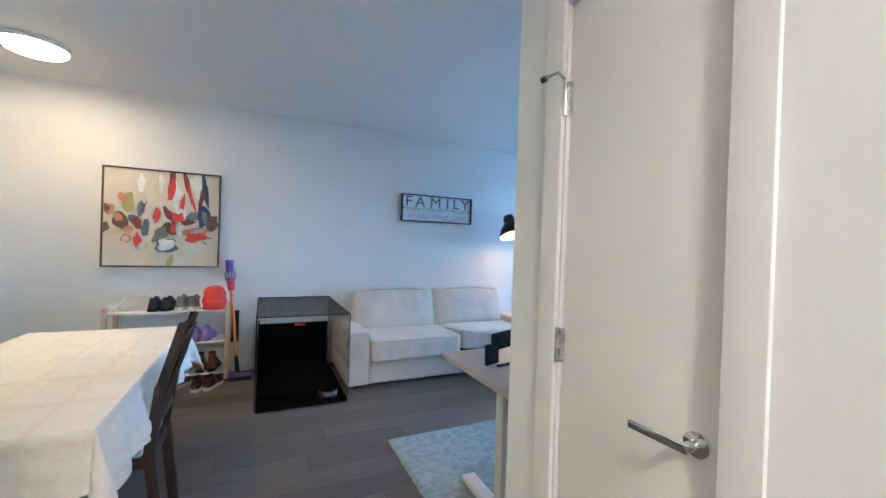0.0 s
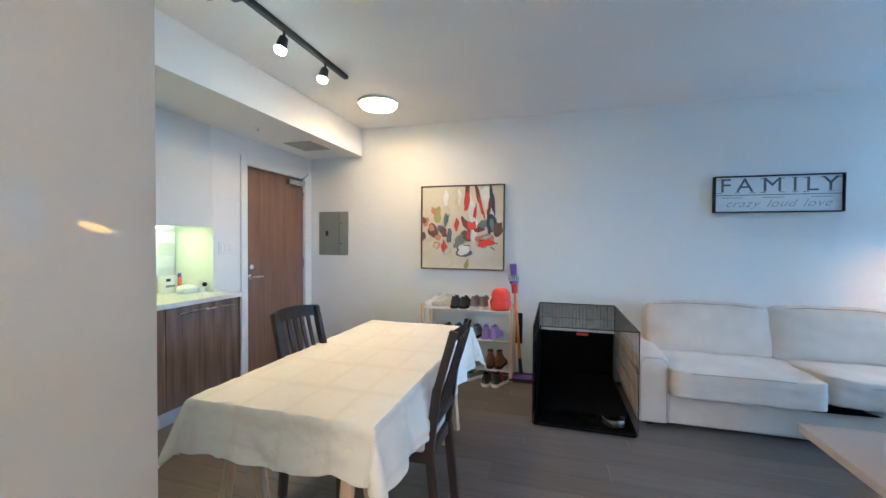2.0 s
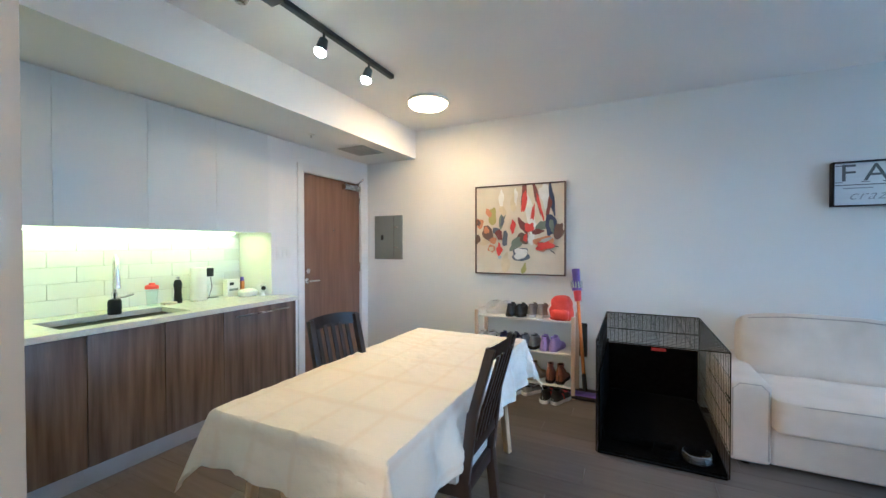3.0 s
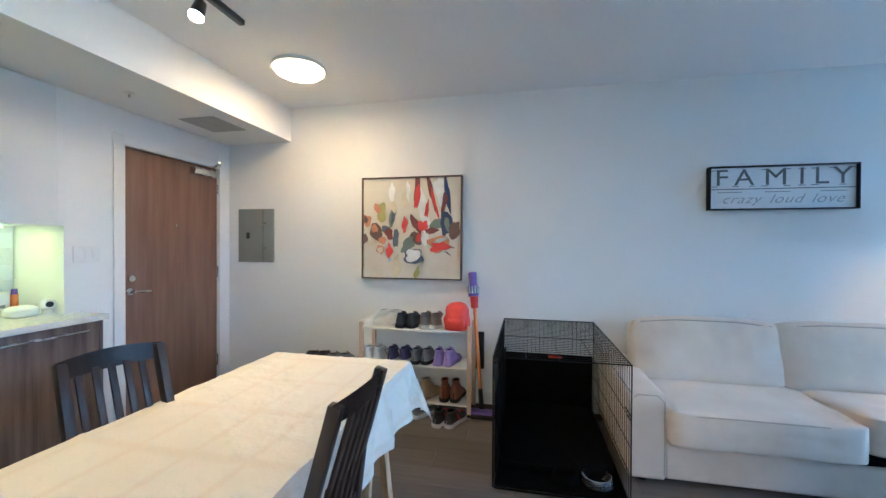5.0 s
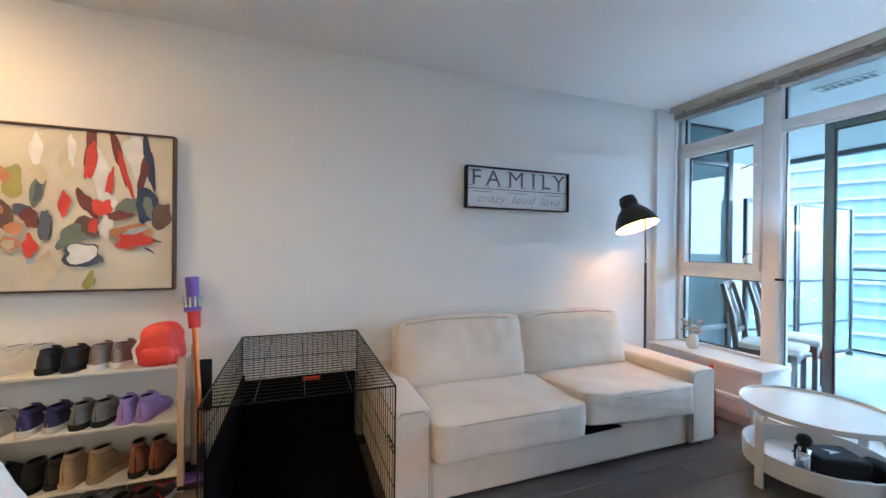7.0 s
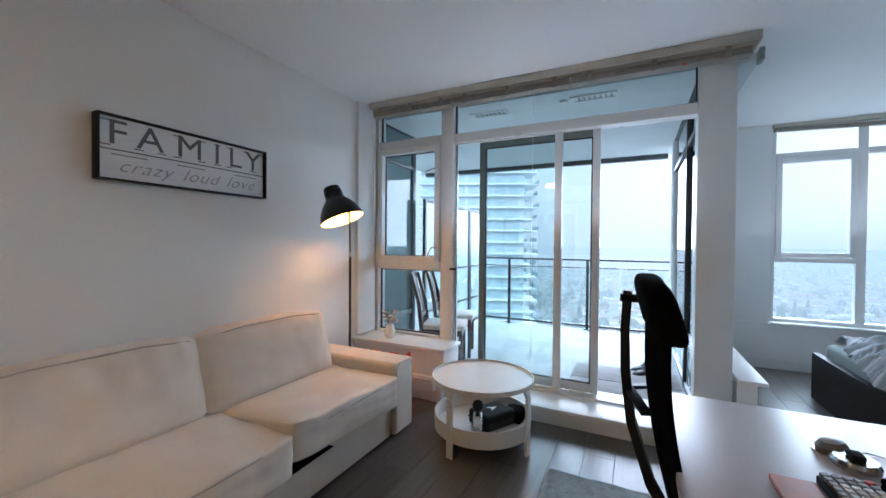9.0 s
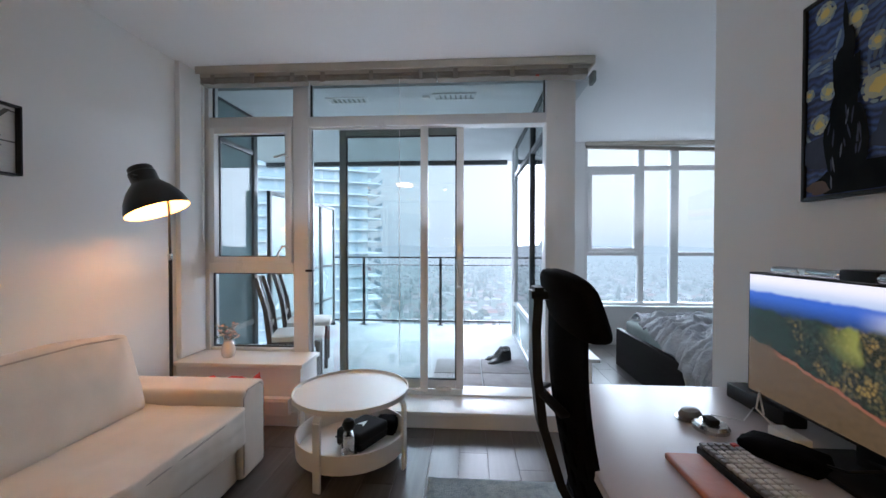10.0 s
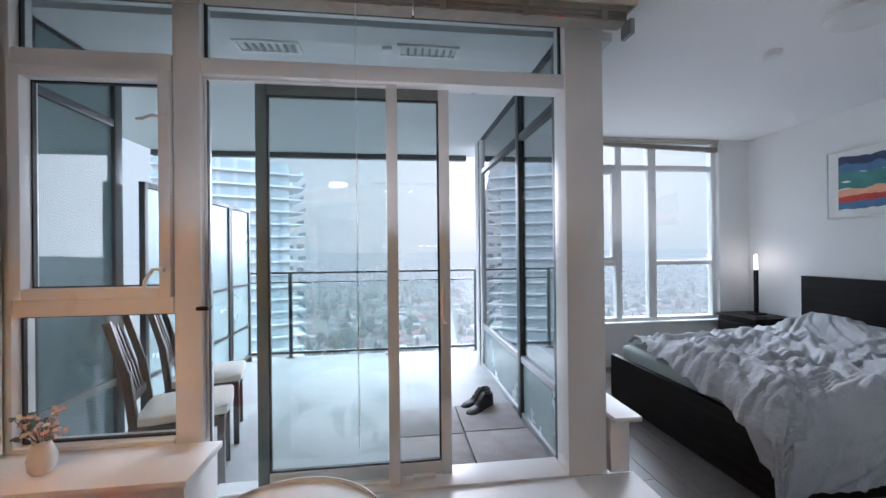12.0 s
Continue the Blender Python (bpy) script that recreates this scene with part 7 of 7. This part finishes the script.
rings = []
for x, y, z in pts:
    rings.append([bm.verts.new((x + sx * 0.03, y + sy * 0.013, z)) for sx, sy in ((-1, -1), (1, -1), (1, 1), (-1, 1))])
for ra, rb in zip(rings, rings[1:]):
    for i in range(4):
        bm.faces.new((ra[i], ra[(i + 1) % 4], rb[(i + 1) % 4], rb[i]))
bm.faces.new(rings[0][::-1])
bm.faces.new(rings[-1])
spine = part("spine", bm, M["black"], oc)
part("spine_hook", bx(B(), (-0.06, -0.36, 1.165), (0.0, -0.29, 1.19), 0.006), M["black"], spine)
for sx in (-1, 1):
    part("lumbar_arm", bar(B(), (-0.03, -0.335, 0.90), (-0.03 + sx * 0.12, -0.285, 0.87), 0.03, 0.012, bevel=0.003), M["black"], oc)
def rest(u, v):
    """A padded rest that wraps forward at both ends: a rounded section swept along an arc."""
    p = 2 * u - 1
    a = 2 * math.pi * v
    e = max(0.0, 1 - abs(p) ** 7) ** 0.5
    cy, cz = math.copysign(abs(math.cos(a)) ** 0.55, math.cos(a)), math.copysign(abs(math.sin(a)) ** 0.55, math.sin(a))
    half_z = (0.085 - 0.006 * p * p) * (0.55 + 0.45 * e)
    return Vector((-0.015 + 0.212 * p, -0.268 + 0.030 * p * p + 0.042 * cy * (0.25 + 0.75 * e) - 0.022 * cz, 1.168 + half_z * cz - 0.018 * p * p))


hd_ = surface(B(), 30, 26, rest)
for end in (0.0, 1.0):
    hd_.faces.new([hd_.verts.new(rest(end, j / 26)) for j in range(26)])
bmesh.ops.remove_doubles(hd_, verts=hd_.verts, dist=0.0004)
part("headrest", hd_, M["black_fabric"], oc)
part("gas_lift", rod(B(), (0, 0, 0.12), (0, 0, 0.44), 0.028), M["black"], oc)
part("hub", rod(B(), (0, 0, 0.09), (0, 0, 0.14), 0.05, 0.04), M["black"], oc)
for k in range(5):
    a = radians(90 + 72 * k)
    sp_ = part("base_spoke", bar(B(), (0, 0, 0.115), (0.27 * math.cos(a), 0.27 * math.sin(a), 0.075), 0.045, 0.03, bevel=0.006), M["black"], oc)
    part("caster", rod(B(), (0.27 * math.cos(a) - 0.02 * math.sin(a), 0.27 * math.sin(a) + 0.02 * math.cos(a), 0.045), (0.27 * math.cos(a) + 0.02 * math.sin(a), 0.27 * math.sin(a) - 0.02 * math.cos(a), 0.045), 0.029, seg=18), M["gum"], sp_)

# night-sky painting on the partition
sn = thing("night_sky_painting", pose(2.685, PART_Y, 1.79, 0, 0, 180), "framed print of a swirling blue night sky", "painting")
def night_paint():
    """Deep blue sky laid in short curved brush marks."""
    m = material("night_blue_swirls", (0.008, 0.018, 0.10), (0.05, 0.10, 0.27), 9, 0.5, bump=0.4, bump_scale=45, stretch=(1, 1, 2.4), detail=9)
    n, l = m.node_tree.nodes, m.node_tree.links
    co = n.new("ShaderNodeTexCoord")
    wave = n.new("ShaderNodeTexWave")
    wave.bands_direction = "Z"
    wave.inputs["Scale"].default_value, wave.inputs["Distortion"].default_value = 14.0, 9.0
    wave.inputs["Detail"].default_value, wave.inputs["Detail Scale"].default_value = 4.0, 1.2
    l.new(co.outputs["Object"], wave.inputs["Vector"])
    s = n["Principled BSDF"]
    base = s.inputs["Base Color"].links[0].from_socket
    mix = n.new("ShaderNodeMixRGB")
    mix.blend_type = "OVERLAY"
    mix.inputs["Fac"].default_value = 0.55
    l.new(base, mix.inputs["Color1"])
    l.new(wave.outputs["Color"], mix.inputs["Color2"])
    l.new(mix.outputs["Color"], s.inputs["Base Color"])
    return m


M["night"] = night_paint()
part("print", bx(B(), (-0.262, -0.024, -0.309), (0.262, -0.004, 0.309)), M["night"], sn)
for lo, hi in (((-0.275, -0.032, -0.322), (-0.263, -0.002, 0.322)), ((0.263, -0.032, -0.322), (0.275, -0.002, 0.322)), ((-0.263, -0.032, -0.322), (0.263, -0.002, -0.310)), ((-0.263, -0.032, 0.310), (0.263, -0.002, 0.322))):
    part("frame_bar", bx(B(), lo, hi, 0.001), M["black"], sn)
def dab(colour, x, z, rx, rz, turn=0, rough=0.5):
    stroke(sn, colour, x, z, rx, rz, turn, rough, (0.261, 0.308), -0.0242, 16, 0.00002)


rn = random.Random(21)
# pale swirling bands in many short curved dabs
for cx, cz, r, a0, a1, rows_ in ((-0.215, 0.215, 0.10, 200, 330, 4), (-0.215, 0.03, 0.085, 40, 150, 3), (-0.03, 0.12, 0.10, 60, 260, 4), (0.10, 0.05, 0.13, 20, 220, 4), (-0.21, -0.09, 0.07, 180, 350, 3), (0.16, 0.22, 0.10, 120, 320, 3)):
    for q in range(rows_):
        rr = r + 0.016 * (q - 1)
        for k in range(9):
            a = radians(a0 + (a1 - a0) * k / 8 + rn.uniform(-5, 5))
            dab(rn.choice(("night_mid", "night_mid", "night_pale", "slate")), cx + rr * math.cos(a), cz + rr * math.sin(a), 0.026, 0.006, math.degrees(a) + 90, 0.4)
# stars: a pale halo and a yellow heart
for x, z, r in ((-0.196, 0.263, 0.026), (-0.097, 0.194, 0.024), (-0.250, 0.024, 0.012), (-0.182, 0.012, 0.020), (-0.213, -0.082, 0.024), (-0.037, 0.098, 0.018), (-0.030, -0.025, 0.040), (0.10, 0.24, 0.022), (0.20, 0.20, 0.044)):
    for k in range(10):
        a = k * 0.63
        dab("night_pale" if k % 2 else "night_glow", x + r * 1.15 * math.cos(a), z + r * 1.1 * math.sin(a), 0.012, 0.0055, math.degrees(a) + 90, 0.4)
    dab("night_glow", x, z, r, r * 0.95)
    dab("night_star", x, z, r * 0.6, r * 0.55)
# hills, village and the tall dark tree
dab("night_hill", -0.20, -0.175, 0.10, 0.050, -6); dab("night_hill", 0.12, -0.16, 0.16, 0.07, 8); dab("night_hill", 0.02, -0.14, 0.07, 0.05, 40)
dab("night_black", -0.09, -0.27, 0.15, 0.055); dab("night_black", 0.12, -0.27, 0.16, 0.06); dab("brown", -0.215, -0.285, 0.04, 0.022)
for x, z, rx, rz, t in ((-0.127, 0.20, 0.008, 0.065, 3), (-0.120, 0.10, 0.020, 0.085, -4), (-0.135, 0.02, 0.030, 0.11, 2), (-0.160, 0.055, 0.007, 0.055, 4), (-0.128, -0.10, 0.048, 0.14, 0), (-0.105, -0.16, 0.050, 0.12, -4), (-0.165, -0.18, 0.026, 0.10, 6), (-0.10, 0.00, 0.018, 0.10, -6)):
    dab("night_black", x, z, rx, rz, t, 0.3)
for k in range(16):
    dab("slate" if k % 5 == 0 else "night_hill", -0.13 + rn.uniform(-0.05, 0.05), rn.uniform(-0.28, -0.02), 0.003, rn.uniform(0.014, 0.03), rn.uniform(-14, 14), 0.3)

# ---- bedroom ----
bed = thing("bed", (5.15, 1.62, 0), "black-brown bed with an unmade grey duvet", "bed")
part("footboard", bx(B(), (-0.80, 1.06, 0.0), (0.80, 1.11, 0.40), 0.004), M["bed"], bed)
for sx in (-1, 1):
    part("side_board", bx(B(), (sx * 0.80 - (0.05 if sx > 0 else 0), -1.12, 0.03), (sx * 0.80 + (0.05 if sx < 0 else 0), 1.058, 0.38), 0.004), M["bed"], bed)
part("headboard", bx(B(), (-0.98, -1.17, 0.0), (0.98, -1.12, 1.07), 0.004), M["bed"], bed)
part("mattress", bx(B(), (-0.745, -1.10, 0.22), (0.745, 1.04, 0.50), 0.05, seg=4), M["sheet"], bed, "mattress in a sage fitted sheet")


def ridge(x, y, k, f, turn, squeeze):
    """Long folds: warped ridges across one direction."""
    c, d = math.cos(radians(turn)), math.sin(radians(turn))
    p = Vector((x, y, k))
    wx, wy = 0.16 * noise.noise(p * 2.3), 0.16 * noise.noise(p * 2.3 + Vector((7, 3, 1)))
    u, v = c * (x + wx) + d * (y + wy), -d * (x + wx) + c * (y + wy)
    h = noise.noise(Vector((u * f, v * f * squeeze, k * 3.7)))
    return max(0.0, 1.1 - 2.4 * math.sqrt(h * h + 0.0035)) ** 1.3


def fall(s, run):
    """Over an edge: the outward step and the drop of cloth that has run on by s."""
    out = drop = 0.0
    for length, slope in run:
        step = min(s, length)
        out, drop, s = out + step * math.cos(radians(slope)), drop + step * math.sin(radians(slope)), s - step
        if s <= 0:
            break
    return out, drop


def quilt(u, v):
    x = -1.16 + 1.95 * u
    reach = 1.0 + mixed(((-1.2, 0.44), (-0.82, 0.38), (-0.66, 0.19), (-0.4, 0.14), (-0.1, 0.11), (0.15, 0.08), (0.42, 0.03), (0.60, -0.03), (0.8, -0.03)), x) + 0.03 * noise.noise(Vector((x * 5, 2, 0)))
    y = -0.95 + (reach + 0.95) * v
    sy, sx = max(0, y - 0.99), max(0, -x - 0.72)
    oy, dy = fall(sy, ((0.05, 22), (0.06, 42), (0.07, 60), (0.05, 80), (1, 88)))
    ox, dx = fall(sx, ((0.04, 25), (0.06, 60), (1, 87)))
    folds = 0.040 * ridge(x, y, 1, 2.6, 30, 0.22) + 0.034 * ridge(x, y, 2, 5.0, 52, 0.14) + 0.034 * ridge(x, y, 3, 8.5, 22, 0.10) + 0.021 * ridge(x, y, 4, 13, 44, 0.10) + 0.010 * ridge(x, y, 5, 21, 30, 0.12)
    hump = 0.11 * math.exp(-((y + 0.70) / 0.28) ** 2) + 0.04 * noise.noise(Vector((x * 1.5, y * 1.5, 0)))
    hang = min(1.0, max(dx, dy) / 0.12)
    z = 0.522 + (hump + folds) * (1 - 0.85 * hang) - max(dx, dy) - 0.35 * min(dx, dy)
    if x > 0.66:
        z -= 0.35 * (x - 0.66)
    out = 0.010 + 0.75 * folds * hang
    return Vector((max(x, -0.72) - ox - (out if dx > 0.02 else 0), min(y, 0.99) + oy + (out if dy > 0.02 else 0), max(0.03, z)))


q = part("duvet", surface(B(), 230, 250, quilt), M["duvet"], bed, "crumpled grey cotton duvet")
md = q.modifiers.new("thickness", "SOLIDIFY")
md.thickness, md.offset = 0.012, 1
for x in (-0.40, 0.36):
    bm = cushion(B(), (x - 0.33, -1.08, 0.50), (x + 0.33, -0.68, 0.64), 0.05, 8)
    part("pillow", bm, M["duvet"], bed)
ns = thing("nightstand", (6.50, 0.68, 0), "black-brown nightstand beside the bed", "nightstand")
part("body", bx(B(), (-0.24, -0.24, 0.0), (0.24, 0.22, 0.575), 0.003), M["bed"], ns)
part("top", bx(B(), (-0.26, -0.25, 0.577), (0.26, 0.25, 0.605), 0.003), M["bed"], ns)
for z in (0.06, 0.30):
    part("drawer_front", bx(B(), (-0.225, 0.222, z), (0.225, 0.24, z + 0.225), 0.003), M["bed"], ns)
bl = thing("bedside_lamp", (6.54, 0.60, 0.605), "slim black table lamp with a lit tube", "table lamp")
part("base", bx(B(), (-0.07, -0.07, 0.0), (0.07, 0.07, 0.015), 0.004), M["black"], bl)
part("stem", bx(B(), (-0.017, -0.017, 0.015), (0.017, 0.017, 0.51), 0.004), M["black"], bl)
part("tube", rod(B(), (0, 0, 0.51), (0, 0, 0.68), 0.014), M["glow_tube"], bl, "lit white tube")
solid("phone", bx(B(), (6.30, 0.72, 0.605), (6.38, 0.87, 0.614), 0.003), M["black"], "black phone lying on the nightstand", "phone")
bpnt = thing("abstract_print", (5.42, SOUTH, 1.965), "white framed print of teal, blue and orange brush bands", "painting")
part("sheet", bx(B(), (-0.49, 0.004, -0.312), (0.49, 0.02, 0.312)), M["paper"], bpnt)
for lo, hi in (((-0.50, 0.002, -0.322), (-0.491, 0.03, 0.322)), ((0.491, 0.002, -0.322), (0.50, 0.03, 0.322)), ((-0.491, 0.002, -0.322), (0.491, 0.03, -0.313)), ((-0.491, 0.002, 0.313), (0.491, 0.03, 0.322))):
    part("frame_bar", bx(B(), lo, hi, 0.001), M["frame_white"], bpnt)
for k, (colour, z, w) in enumerate((("navy", 0.19, 0.05), ("blue", 0.12, 0.05), ("teal", 0.04, 0.06), ("teal", -0.04, 0.04), ("peach", -0.08, 0.045), ("red", -0.14, 0.04), ("blue", -0.20, 0.04))):
    bm = B()
    surface(bm, 48, 3, lambda u, v: Vector((-0.40 + 0.80 * u, 0.0205 + 0.0004 * k, z + w * (v - 0.5) * 1.7 + 0.030 * noise.noise(Vector((u * 6, k * 3, v * 2))) + 0.012 * noise.noise(Vector((u * 17, k * 5, v * 3))) + 0.05 * (u - 0.5) * (1 if k < 4 else -0.6))))
    part("paint_band", bm, PAINT[colour], bpnt)
sd = thing("smoke_detector", (4.86, 2.21, CEIL), "round white smoke detector on the bedroom ceiling", "smoke detector")
part("body", lathe(B(), [(0.06, -0.001), (0.06, -0.02), (0.045, -0.035), (0.01, -0.037)], 32), M["plastic_white"], sd)
bc = thing("ceiling_light", (4.39, 2.15, CEIL), "unlit round flush ceiling light in the bedroom", "ceiling light")
part("body", lathe(B(), [(0.16, -0.001), (0.165, -0.03), (0.14, -0.055), (0.02, -0.062)], 40), M["plastic_white"], bc)

# ---- floor planks, last ----
plank_l, plank_w = 1.20, 0.178
plank_me = mesh_of("plank", bx(B(), (0.0008, 0.0008, -0.008), (plank_l - 0.0008, plank_w - 0.0008, 0.0), 0.0009, seg=1), M["plank"])
rows = int((NORTH + 0.55) / plank_w) + 1
for r in range(rows):
    y = -0.56 + plank_w * r
    if y + plank_w > NORTH + 0.01:
        continue
    shift = (r * 0.43) % 1.0 * plank_l
    x = -2.45 - shift
    west, east = -2.28, 1.70 if y < 0.35 else EAST + 0.03 if y < 3.45 else 4.60
    while x < east:
        a, b = max(x, west), min(x + plank_l, east)
        if b - a > 0.02:
            o = new("plank", plank_me)
            o.parent = floor
            o.matrix_basis = pose(a, y, 0.0) @ Matrix.Diagonal(((b - a) / plank_l, 1, 1, 1))
        x += plank_l
